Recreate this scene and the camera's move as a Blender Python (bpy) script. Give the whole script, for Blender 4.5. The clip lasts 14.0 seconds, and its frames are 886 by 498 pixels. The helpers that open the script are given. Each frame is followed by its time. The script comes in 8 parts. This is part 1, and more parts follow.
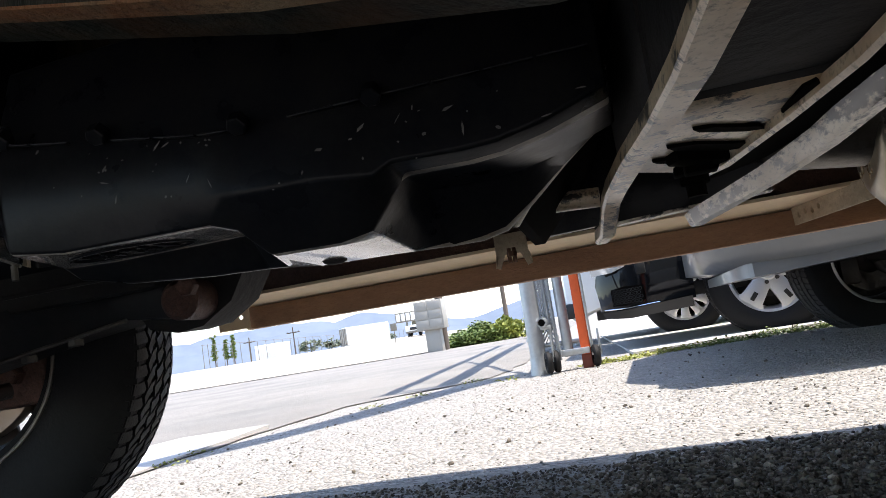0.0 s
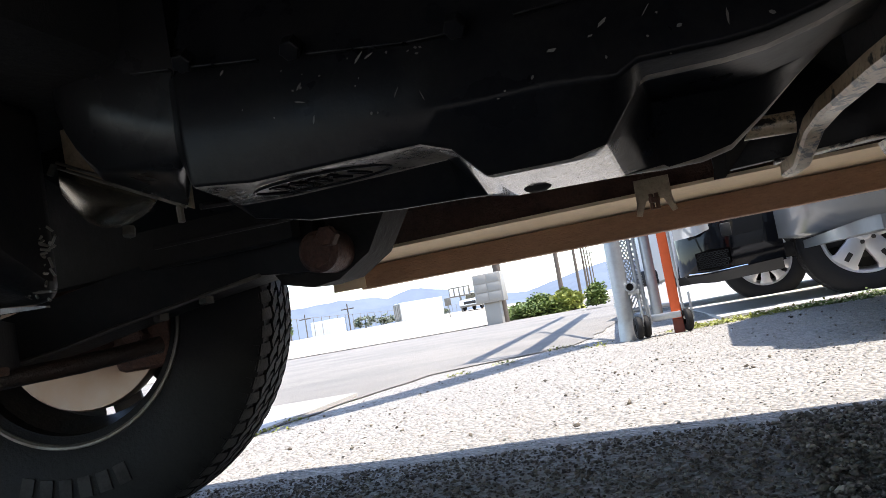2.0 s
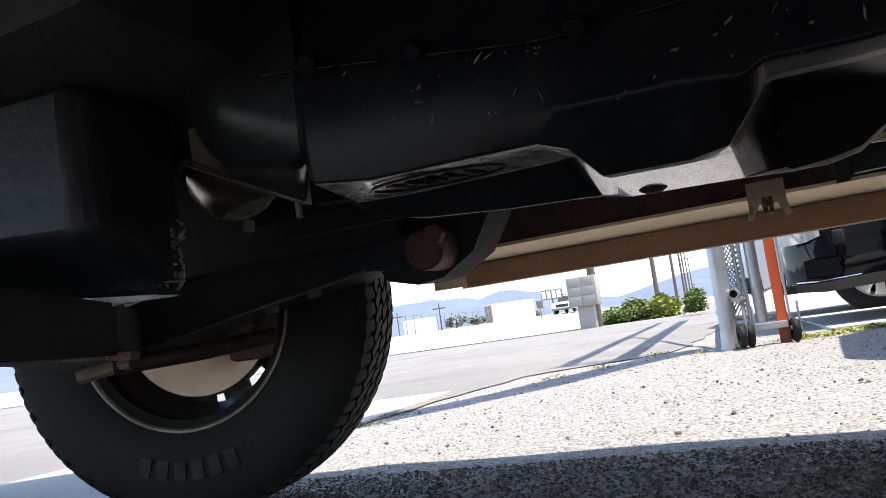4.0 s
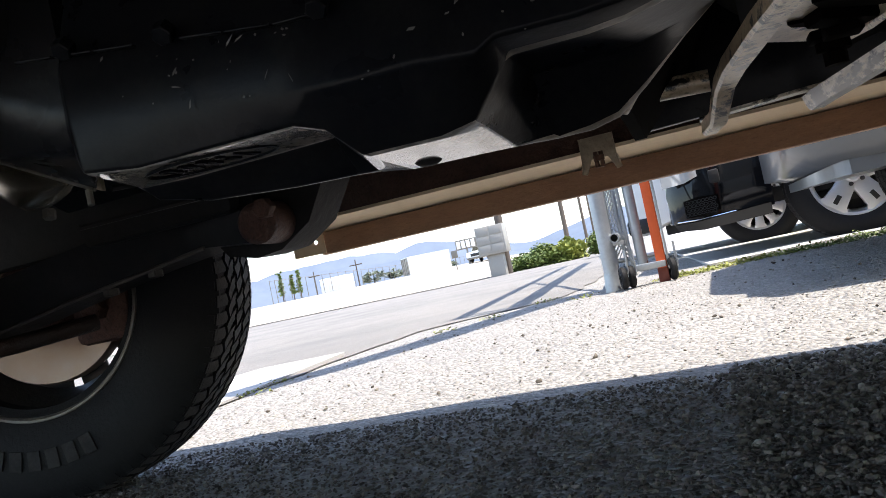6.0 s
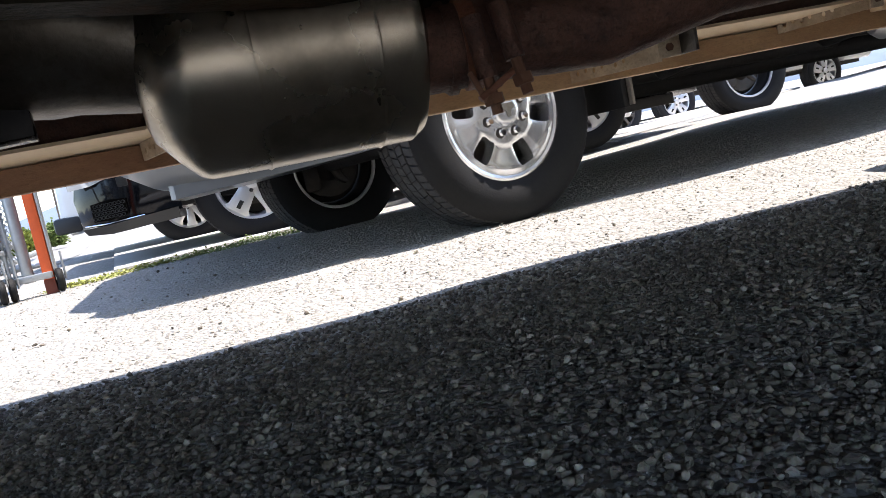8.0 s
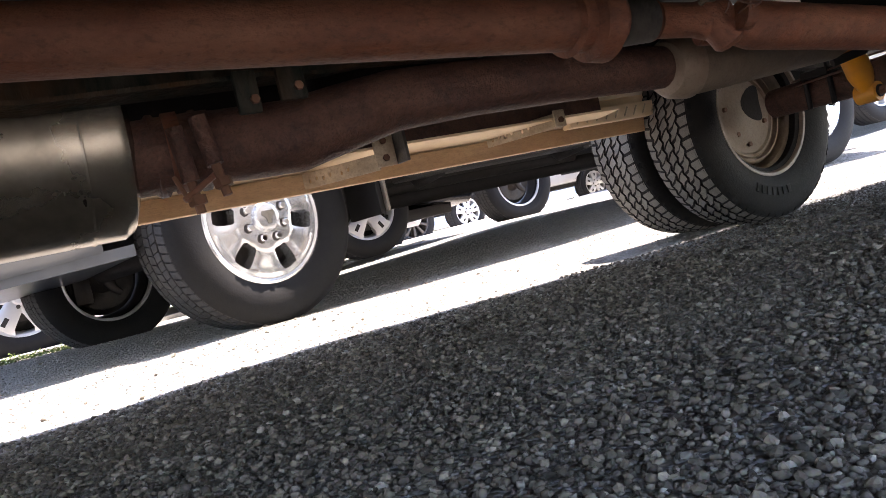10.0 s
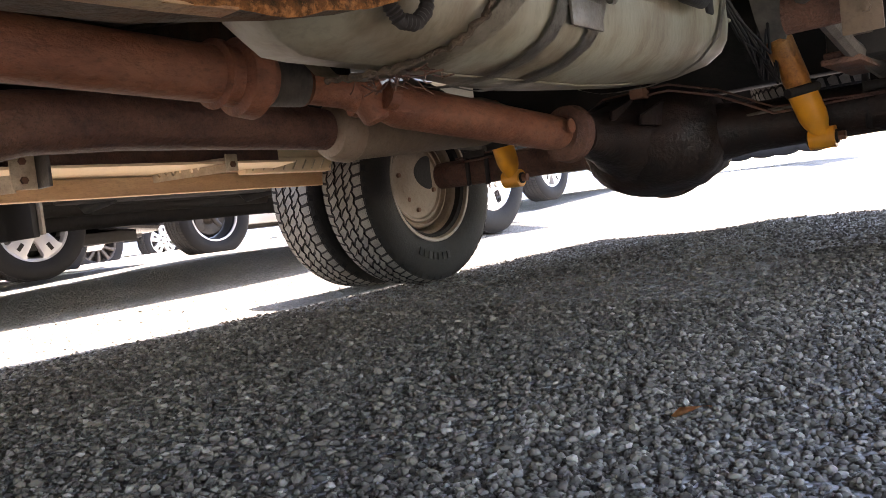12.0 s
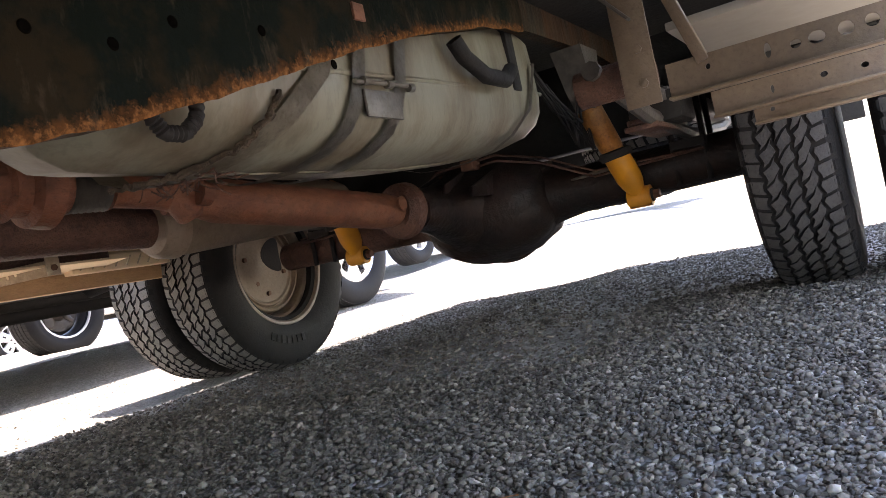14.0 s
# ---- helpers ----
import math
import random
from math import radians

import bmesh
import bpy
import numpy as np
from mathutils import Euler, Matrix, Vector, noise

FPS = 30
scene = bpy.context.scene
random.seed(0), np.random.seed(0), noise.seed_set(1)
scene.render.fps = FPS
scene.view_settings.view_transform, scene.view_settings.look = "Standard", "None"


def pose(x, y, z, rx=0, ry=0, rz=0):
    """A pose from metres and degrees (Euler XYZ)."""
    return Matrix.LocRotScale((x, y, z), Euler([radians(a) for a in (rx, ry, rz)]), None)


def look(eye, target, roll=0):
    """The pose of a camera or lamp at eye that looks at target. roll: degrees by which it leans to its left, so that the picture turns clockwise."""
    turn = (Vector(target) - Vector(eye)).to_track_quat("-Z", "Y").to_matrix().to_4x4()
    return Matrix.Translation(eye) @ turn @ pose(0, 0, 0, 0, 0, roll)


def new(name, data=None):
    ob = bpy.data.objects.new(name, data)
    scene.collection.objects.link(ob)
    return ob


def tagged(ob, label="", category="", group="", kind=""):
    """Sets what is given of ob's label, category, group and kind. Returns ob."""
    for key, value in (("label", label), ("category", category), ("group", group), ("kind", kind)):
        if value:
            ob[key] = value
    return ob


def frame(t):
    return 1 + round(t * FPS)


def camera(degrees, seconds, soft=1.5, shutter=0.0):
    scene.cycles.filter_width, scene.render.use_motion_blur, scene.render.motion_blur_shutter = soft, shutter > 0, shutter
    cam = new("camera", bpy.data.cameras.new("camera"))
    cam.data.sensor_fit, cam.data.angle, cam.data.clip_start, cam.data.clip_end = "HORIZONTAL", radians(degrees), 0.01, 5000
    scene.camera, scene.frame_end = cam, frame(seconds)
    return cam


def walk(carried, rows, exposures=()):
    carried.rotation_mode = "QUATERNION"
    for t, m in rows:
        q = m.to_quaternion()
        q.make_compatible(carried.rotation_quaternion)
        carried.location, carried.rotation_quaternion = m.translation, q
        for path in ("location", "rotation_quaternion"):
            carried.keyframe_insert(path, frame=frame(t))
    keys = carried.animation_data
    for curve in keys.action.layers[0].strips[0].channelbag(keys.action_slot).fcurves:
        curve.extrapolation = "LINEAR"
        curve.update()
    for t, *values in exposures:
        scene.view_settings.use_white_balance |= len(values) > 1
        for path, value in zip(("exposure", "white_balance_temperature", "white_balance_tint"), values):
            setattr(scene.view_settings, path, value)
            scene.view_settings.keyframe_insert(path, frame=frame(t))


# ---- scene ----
cam = camera(58.6, 14.0, soft=0.7)
PATH = [
    (0, (0.403, 0.152, 0.306), (-0.078, 2.081, 0.528), -9.1),
    (0.5, (0.35, 0.168, 0.282), (-0.153, 2.095, 0.465), -10.6),
    (1, (0.319, 0.182, 0.289), (-0.197, 2.108, 0.44), -10.6),
    (1.5, (0.279, 0.199, 0.3), (-0.27, 2.117, 0.447), -10.0),
    (2, (0.223, 0.188, 0.294), (-0.39, 2.083, 0.475), -9.9),
    (2.5, (0.196, 0.184, 0.294), (-0.52, 2.04, 0.498), -9.2),
    (2.7, (0.192, 0.18, 0.295), (-0.56, 2.021, 0.507), -9.0),
    (4.8, (0.227, 0.173, 0.29), (-0.615, 1.974, 0.509), -8.3),
    (5, (0.233, 0.18, 0.285), (-0.606, 1.986, 0.472), -9.0),
    (5.5, (0.268, 0.202, 0.281), (-0.528, 2.032, 0.406), -10.7),
    (6, (0.333, 0.216, 0.294), (-0.321, 2.105, 0.361), -11.8),
    (6.5, (0.445, 0.23, 0.299), (0.026, 2.185, 0.288), -11.5),
    (7, (0.578, 0.239, 0.301), (0.506, 2.234, 0.184), -10.1),
    (7.5, (0.722, 0.192, 0.293), (1.028, 2.159, 0.099), -9.8),
    (8, (0.798, 0.179, 0.311), (1.332, 2.091, 0.076), -11.8),
    (8.2, (0.826, 0.186, 0.308), (1.394, 2.091, 0.095), -12.7),
    (10.3, (0.906, -0.06, 0.24), (2.002, 1.613, 0.197), -12.8),
    (10.5, (0.916, -0.066, 0.242), (2.068, 1.569, 0.209), -12.8),
    (11, (0.943, -0.092, 0.253), (2.227, 1.441, 0.238), -12.5),
    (11.5, (0.954, -0.104, 0.259), (2.382, 1.296, 0.209), -10.0),
    (12, (0.99, -0.131, 0.25), (2.551, 1.117, 0.162), -6.8),
    (12.5, (1.065, -0.199, 0.251), (2.757, 0.858, 0.113), -8.3),
    (13, (1.078, -0.214, 0.253), (2.796, 0.798, 0.1), -10.5),
    (13.5, (1.08, -0.214, 0.266), (2.804, 0.796, 0.183), -11.4),
    (14, (1.064, -0.21, 0.277), (2.807, 0.771, 0.297), -11.7),
]
walk(cam, [(t, look(eye, target, roll)) for t, eye, target, roll in PATH],
     exposures=[(0, 1.80, 6650, 13), (6.0, 1.76, 6650, 13), (8.2, 2.18, 6550, 14), (10.4, 3.20, 7250, 22), (12.5, 3.46, 7750, 22), (14, 3.24, 7550, 22)])

# ---- light ----
SUN_ELEV, SUN_AZ = 69.0, 0.0          # degrees above the ground, degrees from +x towards +y
world = bpy.data.worlds.new("sky")
scene.world = world
world.use_nodes = True
wn = world.node_tree
sky = wn.nodes.new("ShaderNodeTexSky")
sky.sky_type, sky.sun_disc = "NISHITA", False
sky.sun_elevation, sky.sun_rotation = radians(SUN_ELEV), radians(90 - SUN_AZ)
sky.dust_density, sky.ozone_density = 0.6, 1.2
wn.nodes["Background"].inputs["Strength"].default_value = 0.145
wn.links.new(sky.outputs[0], wn.nodes["Background"].inputs["Color"])
sun_data = bpy.data.lights.new("sun", "SUN")
sun_data.energy, sun_data.angle, sun_data.color = 3.0, radians(0.55), (1.0, 0.95, 0.87)
sun = new("sun", sun_data)
to_sun = Vector((math.cos(radians(SUN_ELEV)) * math.cos(radians(SUN_AZ)), math.cos(radians(SUN_ELEV)) * math.sin(radians(SUN_AZ)), math.sin(radians(SUN_ELEV))))
sun.matrix_world = look(to_sun * 30, (0, 0, 0))


# ---- materials ----
def mat(name, base, rough=0.6, metal=0.0, grain=None, grain_scale=40.0, grain_amount=0.5, stain=None, stain_scale=4.0, stain_amount=0.4,
        bump=0.0, bump_scale=80.0, spec=0.5, voronoi=0.0, coat=0.0, rough_var=0.15, stretch=(1, 1, 1), speck=None):
    """A surface with a base colour, fine grain, wider stains and a fine relief, all in metres of the object."""
    m = bpy.data.materials.new(name)
    m.use_nodes = True
    nt = m.node_tree
    bsdf = nt.nodes["Principled BSDF"]
    bsdf.inputs["Metallic"].default_value = metal
    bsdf.inputs["Specular IOR Level"].default_value = spec
    bsdf.inputs["Coat Weight"].default_value = coat
    geo = nt.nodes.new("ShaderNodeNewGeometry")
    mapping = nt.nodes.new("ShaderNodeMapping")
    mapping.inputs["Scale"].default_value = stretch
    nt.links.new(geo.outputs["Position"], mapping.inputs["Vector"])

    def noise_tex(scale, detail=6.0, rough_n=0.62):
        n = nt.nodes.new("ShaderNodeTexNoise")
        n.inputs["Scale"].default_value, n.inputs["Detail"].default_value, n.inputs["Roughness"].default_value = scale, detail, rough_n
        nt.links.new(mapping.outputs[0], n.inputs["Vector"])
        return n

    def ramp(socket, lo, hi):
        r = nt.nodes.new("ShaderNodeMapRange")
        r.inputs["From Min"].default_value, r.inputs["From Max"].default_value = lo, hi
        nt.links.new(socket, r.inputs["Value"])
        return r.outputs[0]

    def mix(fac, a, b):
        x = nt.nodes.new("ShaderNodeMix")
        x.data_type = "RGBA"
        nt.links.new(fac, x.inputs["Factor"])
        for key, v in (("A", a), ("B", b)):
            sock = [i for i in x.inputs if i.name == key and i.type == "RGBA"][0]
            if isinstance(v, tuple):
                sock.default_value = (*v, 1)
            else:
                nt.links.new(v, sock)
        return [o for o in x.outputs if o.type == "RGBA"][0]

    def times(socket, k):
        x = nt.nodes.new("ShaderNodeMath")
        x.operation = "MULTIPLY"
        x.inputs[1].default_value = k
        nt.links.new(socket, x.inputs[0])
        return x.outputs[0]

    fine = noise_tex(grain_scale)
    wide = noise_tex(stain_scale, 5.0, 0.6)
    g = grain or tuple(c * 0.6 for c in base)
    st = stain or tuple(c * 0.7 for c in base)
    colour = mix(times(ramp(fine.outputs["Fac"], 0.38, 0.68), grain_amount), base, g)
    colour = mix(times(ramp(wide.outputs["Fac"], 0.42, 0.66), stain_amount), colour, st)
    speck = (0.5 * grain_amount if bump else 0.0) if speck is None else speck
    if speck:
        dots = noise_tex(grain_scale * 3.2, 4.0, 0.7)
        colour = mix(times(ramp(dots.outputs["Fac"], 0.53, 0.64), speck), colour, tuple(c * 0.4 for c in g))
        colour = mix(times(ramp(dots.outputs["Fac"], 0.42, 0.30), speck * 0.6), colour, tuple(min(0.9, c * 1.5 + 0.02) for c in base))
    height = fine.outputs["Fac"]
    if voronoi:
        v = nt.nodes.new("ShaderNodeTexVoronoi")
        v.inputs["Scale"].default_value = voronoi
        nt.links.new(mapping.outputs[0], v.inputs["Vector"])
        tone = nt.nodes.new("ShaderNodeSeparateColor")
        nt.links.new(v.outputs["Color"], tone.inputs[0])
        colour = mix(times(tone.outputs[0], 0.75), colour, tuple(c * 0.45 for c in base))
        inv = nt.nodes.new("ShaderNodeMath")
        inv.operation = "SUBTRACT"
        inv.inputs[0].default_value = 1.0
        nt.links.new(v.outputs["Distance"], inv.inputs[1])
        height = inv.outputs[0]
    nt.links.new(colour, bsdf.inputs["Base Color"])
    rr = nt.nodes.new("ShaderNodeMapRange")
    rr.inputs["To Min"].default_value, rr.inputs["To Max"].default_value = max(0.02, rough - rough_var), min(1, rough + rough_var)
    nt.links.new(wide.outputs["Fac"], rr.inputs["Value"])
    nt.links.new(rr.outputs[0], bsdf.inputs["Roughness"])
    if bump:
        b = nt.nodes.new("ShaderNodeBump")
        b.inputs["Strength"].default_value, b.inputs["Distance"].default_value = min(1.0, bump * 1.4), 0.006 if not voronoi else 0.012
        if bump_scale != grain_scale and not voronoi:
            height = noise_tex(bump_scale, 4.0).outputs["Fac"]
        nt.links.new(height, b.inputs["Height"])
        nt.links.new(b.outputs[0], bsdf.inputs["Normal"])
    return m


GRAVEL = mat("gravel", (0.415, 0.398, 0.37), 0.95, grain=(0.24, 0.225, 0.205), grain_scale=150, grain_amount=0.5, stain=(0.5, 0.47, 0.43), stain_scale=1.2, stain_amount=0.5, bump=1.0, voronoi=85, spec=0.2)
ASPHALT = mat("old_asphalt", (0.27, 0.252, 0.225), 0.92, grain=(0.10, 0.097, 0.092), grain_scale=220, stain=(0.155, 0.15, 0.142), stain_scale=0.8, stain_amount=0.7, bump=0.5, bump_scale=300, spec=0.25)
CONCRETE = mat("concrete", (0.5, 0.48, 0.45), 0.9, grain_scale=120, grain_amount=0.25, stain=(0.4, 0.38, 0.35), stain_scale=0.7, bump=0.3, bump_scale=200, spec=0.2)
DIRT = mat("pale_dirt", (0.46, 0.42, 0.36), 0.95, grain_scale=30, stain=(0.38, 0.34, 0.28), stain_scale=0.12, bump=0.4, bump_scale=20, spec=0.1)
TAN = mat("rusty_tan_paint", (0.45, 0.25, 0.135), 0.6, grain=(0.28, 0.145, 0.08), grain_scale=60, stain=(0.19, 0.092, 0.053), stain_scale=2.2, stain_amount=0.8, bump=0.25, bump_scale=150, stretch=(0.5, 1, 1.6))
CLEANTAN = mat("tan_beam_paint", (0.60, 0.40, 0.215), 0.6, grain=(0.42, 0.26, 0.14), grain_scale=60, stain=(0.36, 0.20, 0.10), stain_scale=2.2, stain_amount=0.6, bump=0.25, bump_scale=150, stretch=(0.5, 1, 1.6))
NEARPLATE = mat("dusty_taupe_steel", (0.20, 0.15, 0.10), 0.6, grain=(0.14, 0.105, 0.075), grain_scale=45, stain=(0.13, 0.085, 0.055), stain_scale=8, stain_amount=0.6, bump=0.2, bump_scale=120)
PANEL = mat("pale_floor_panel", (0.36, 0.34, 0.29), 0.6, grain_scale=30, grain_amount=0.2, stain=(0.28, 0.25, 0.2), stain_scale=3, stain_amount=0.4)
CREAM = mat("cream_underside", (0.87, 0.67, 0.43), 0.6, grain_scale=40, grain_amount=0.15, stain=(0.66, 0.46, 0.27), stain_scale=3, bump=0.1, bump_scale=90, stretch=(0.4, 1, 1))
PLATE = mat("tan_bracket_steel", (0.62, 0.50, 0.34), 0.55, grain=(0.3, 0.22, 0.15), grain_scale=50, stain=(0.33, 0.22, 0.13), stain_scale=9, stain_amount=0.6, bump=0.2, bump_scale=120)
BLACK = mat("black_pan_paint", (0.0048, 0.0053, 0.007), 0.30, spec=0.105, grain=(0.02, 0.019, 0.018), grain_scale=120, grain_amount=0.25, stain=(0.03, 0.027, 0.023), stain_scale=16, stain_amount=0.2, bump=0.05, bump_scale=60, rough_var=0.12)
DARKPAINT = mat("dusty_dark_paint", (0.009, 0.0095, 0.011), 0.40, spec=0.22, grain=(0.018, 0.018, 0.019), grain_scale=25, grain_amount=0.5, stain=(0.035, 0.028, 0.022), stain_scale=7, stain_amount=0.4, bump=0.12, bump_scale=60)
NEARBLACK = mat("dark_underbody", (0.007, 0.0067, 0.0065), 0.8, grain=(0.018, 0.016, 0.014), grain_scale=30, stain=(0.022, 0.017, 0.013), stain_scale=5, bump=0.4, bump_scale=45)
DUSTY = mat("dusty_black_steel", (0.05, 0.045, 0.04), 0.55, grain=(0.13, 0.12, 0.1), grain_scale=45, grain_amount=0.5, stain=(0.16, 0.14, 0.115), stain_scale=10, stain_amount=0.5, bump=0.3, bump_scale=90)
# Pale dust, with the ledges' reflected ground light put into its colour.
DUSTSHEEN = mat("dust_and_painted_sheen", (0.52, 0.46, 0.39), 0.22, coat=0.8, spec=0.8, grain=(0.30, 0.265, 0.22), grain_scale=45, grain_amount=0.6, stain=(0.03, 0.027, 0.025), stain_scale=22, stain_amount=0.7, bump=0.06, bump_scale=80)
# Pale rim coat: the glossy paint's reflection of sunlit ground, put into colour.
RIMSHEEN = mat("painted_rim_sheen", (0.56, 0.48, 0.37), 0.4, grain=(0.27, 0.225, 0.17), grain_scale=40, grain_amount=0.6, stain=(0.03, 0.027, 0.025), stain_scale=9, stain_amount=0.75, bump=0.05, bump_scale=80)
RUST = mat("red_brown_rust", (0.21, 0.075, 0.038), 0.6, grain=(0.10, 0.038, 0.022), grain_scale=30, grain_amount=0.7, stain=(0.27, 0.125, 0.07), stain_scale=9, stain_amount=0.6, bump=0.45, bump_scale=160, stretch=(0.6, 1, 1))
EXHAUST = mat("brown_pitted_pipe", (0.115, 0.054, 0.037), 0.6, metal=0.1, grain=(0.04, 0.02, 0.015), grain_scale=55, grain_amount=0.8, stain=(0.19, 0.095, 0.06), stain_scale=12, stain_amount=0.6, bump=0.9, bump_scale=110)
CANSTEEL = mat("dark_canister_steel", (0.16, 0.145, 0.12), 0.4, metal=0.75, grain=(0.07, 0.06, 0.045), grain_scale=22, grain_amount=0.5, stain=(0.05, 0.035, 0.025), stain_scale=7, stain_amount=0.5, bump=0.12, bump_scale=70)
CASTING = mat("dull_cast_housing", (0.011, 0.011, 0.012), 0.30, metal=0.1, spec=0.16, grain=(0.02, 0.02, 0.021), grain_scale=30, grain_amount=0.4, stain=(0.012, 0.012, 0.012), stain_scale=9, stain_amount=0.5, bump=0.06, bump_scale=60)
CHIP = mat("bare_chipped_metal", (0.13, 0.12, 0.105), 0.6, grain_scale=200)
ALUM = mat("aluminised_muffler", (0.40, 0.36, 0.285), 0.27, metal=0.9, grain=(0.30, 0.27, 0.21), grain_scale=9, grain_amount=0.4, stain=(0.06, 0.045, 0.03), stain_scale=5, stain_amount=0.6, bump=0.03, bump_scale=40, speck=0, rough_var=0.1)
RAIL = mat("frame_rail_steel", (0.008, 0.012, 0.009), 0.7, spec=0.2, grain=(0.075, 0.062, 0.042), grain_scale=26, grain_amount=0.7, stain=(0.085, 0.036, 0.014), stain_scale=9, stain_amount=0.75, bump=0.6, bump_scale=60, stretch=(1, 1, 0.3), speck=0.35)
RAILRUST = mat("rusty_flange", (0.27, 0.11, 0.038), 0.75, grain=(0.09, 0.036, 0.016), grain_scale=30, grain_amount=0.8, stain=(0.30, 0.215, 0.12), stain_scale=9, stain_amount=0.8, bump=0.5, bump_scale=90)
GREASE = mat("greasy_black_casting", (0.010, 0.009, 0.009), 0.45, spec=0.3, grain=(0.026, 0.020, 0.016), grain_scale=30, grain_amount=0.7, stain=(0.045, 0.022, 0.014), stain_scale=11, stain_amount=0.6, bump=0.6, bump_scale=55)
DIRTSHADE = mat("dirt_and_strap_shade", (0.13, 0.095, 0.06), 0.95, grain=(0.05, 0.035, 0.022), grain_scale=120, grain_amount=0.8, stain=(0.02, 0.015, 0.01), stain_scale=40, stain_amount=0.8, bump=1.0, bump_scale=180)
TANK = mat("grey_green_tank", (0.245, 0.235, 0.175), 0.45, grain=(0.18, 0.168, 0.118), grain_scale=14, grain_amount=0.5, stain=(0.12, 0.085, 0.05), stain_scale=6.5, stain_amount=0.85, speck=0.2, bump=0.12, bump_scale=40, stretch=(1.5, 1, 0.5))
DUSTSTRAP = mat("dusty_strap_steel", (0.27, 0.24, 0.18), 0.6, grain=(0.13, 0.105, 0.07), grain_scale=35, grain_amount=0.6, stain=(0.10, 0.075, 0.05), stain_scale=12, stain_amount=0.6, bump=0.3, bump_scale=90)
STRAP = mat("grey_strap_steel", (0.2, 0.19, 0.165), 0.5, metal=0.4, grain=(0.1, 0.085, 0.06), grain_scale=40, stain=(0.12, 0.08, 0.05), stain_scale=8, bump=0.2)
LETTER = mat("worn_letter_rubber", (0.042, 0.041, 0.039), 0.8, grain_scale=200, grain_amount=0.5, stain=(0.015, 0.015, 0.015), stain_scale=25, stain_amount=0.8, spec=0.15)
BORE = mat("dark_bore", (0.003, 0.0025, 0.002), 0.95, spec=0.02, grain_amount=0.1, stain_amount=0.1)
RUBBER = mat("tyre_rubber", (0.010, 0.010, 0.0105), 0.66, grain=(0.013, 0.013, 0.013), grain_scale=60, grain_amount=0.4, stain=(0.019, 0.018, 0.017), stain_scale=6, stain_amount=0.5, bump=0.2, bump_scale=140, spec=0.2)
DUSTRUBBER = mat("dusty_tyre_rubber", (0.013, 0.0125, 0.0125), 0.7, grain=(0.018, 0.017, 0.016), grain_scale=60, grain_amount=0.4, stain=(0.027, 0.024, 0.021), stain_scale=6, stain_amount=0.6, bump=0.2, bump_scale=140, spec=0.18)
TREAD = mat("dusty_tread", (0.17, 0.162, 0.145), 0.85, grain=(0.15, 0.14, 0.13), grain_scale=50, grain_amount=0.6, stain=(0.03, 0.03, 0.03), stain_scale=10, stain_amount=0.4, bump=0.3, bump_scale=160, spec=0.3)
DARKTREAD = mat("black_tread_rubber", (0.055, 0.053, 0.051), 0.8, grain=(0.035, 0.034, 0.033), grain_scale=50, grain_amount=0.6, stain=(0.09, 0.085, 0.078), stain_scale=10, stain_amount=0.5, bump=0.3, bump_scale=160, spec=0.3)
CARRUBBER = mat("grey_car_tyre", (0.011, 0.0115, 0.013), 0.72, grain=(0.016, 0.016, 0.017), grain_scale=60, grain_amount=0.4, stain=(0.019, 0.0185, 0.018), stain_scale=5, stain_amount=0.5, bump=0.12, bump_scale=140, spec=0.16)
CARTREAD = mat("grey_car_tread", (0.040, 0.040, 0.041), 0.8, grain=(0.028, 0.028, 0.028), grain_scale=60, grain_amount=0.5, stain=(0.065, 0.062, 0.058), stain_scale=9, stain_amount=0.5, bump=0.2, bump_scale=150, spec=0.2)
BROWNRIM = mat("dusty_brown_rim", (0.19, 0.135, 0.095), 0.42, spec=0.5, grain=(0.11, 0.075, 0.05), grain_scale=30, stain=(0.27, 0.215, 0.16), stain_scale=8, stain_amount=0.6, bump=0.2)
STEELWHEEL = mat("dirty_cream_wheel", (0.25, 0.19, 0.135), 0.55, grain=(0.22, 0.165, 0.115), grain_scale=30, stain=(0.22, 0.14, 0.09), stain_scale=8, stain_amount=0.65, bump=0.2)
DARKSTEEL = mat("dark_wheel_steel", (0.05, 0.047, 0.045), 0.5, metal=0.5, grain_scale=40, stain=(0.12, 0.09, 0.07), stain_scale=9, bump=0.2)
ALLOY = mat("polished_alloy", (0.87, 0.885, 0.90), 0.24, metal=0.9, grain_scale=30, grain_amount=0.08, stain=(0.6, 0.6, 0.6), stain_scale=6, stain_amount=0.15, rough_var=0.06)
SILVER = mat("silver_painted_wheel", (0.62, 0.62, 0.63), 0.35, metal=0.5, grain_scale=30, grain_amount=0.1, stain_amount=0.2)
DISC = mat("brake_disc", (0.29, 0.225, 0.185), 0.45, metal=0.7, grain=(0.28, 0.2, 0.14), grain_scale=30, stain=(0.25, 0.14, 0.08), stain_scale=9, stain_amount=0.5)
YELLOW = mat("yellow_shock_paint", (0.72, 0.3, 0.015), 0.45, grain=(0.5, 0.2, 0.02), grain_scale=30, grain_amount=0.4, stain=(0.35, 0.17, 0.05), stain_scale=9, stain_amount=0.4)
OCHRE = mat("rusty_ochre_paint", (0.42, 0.17, 0.03), 0.6, grain=(0.22, 0.08, 0.025), grain_scale=35, grain_amount=0.7, stain=(0.10, 0.045, 0.02), stain_scale=14, stain_amount=0.7, bump=0.3, bump_scale=90)
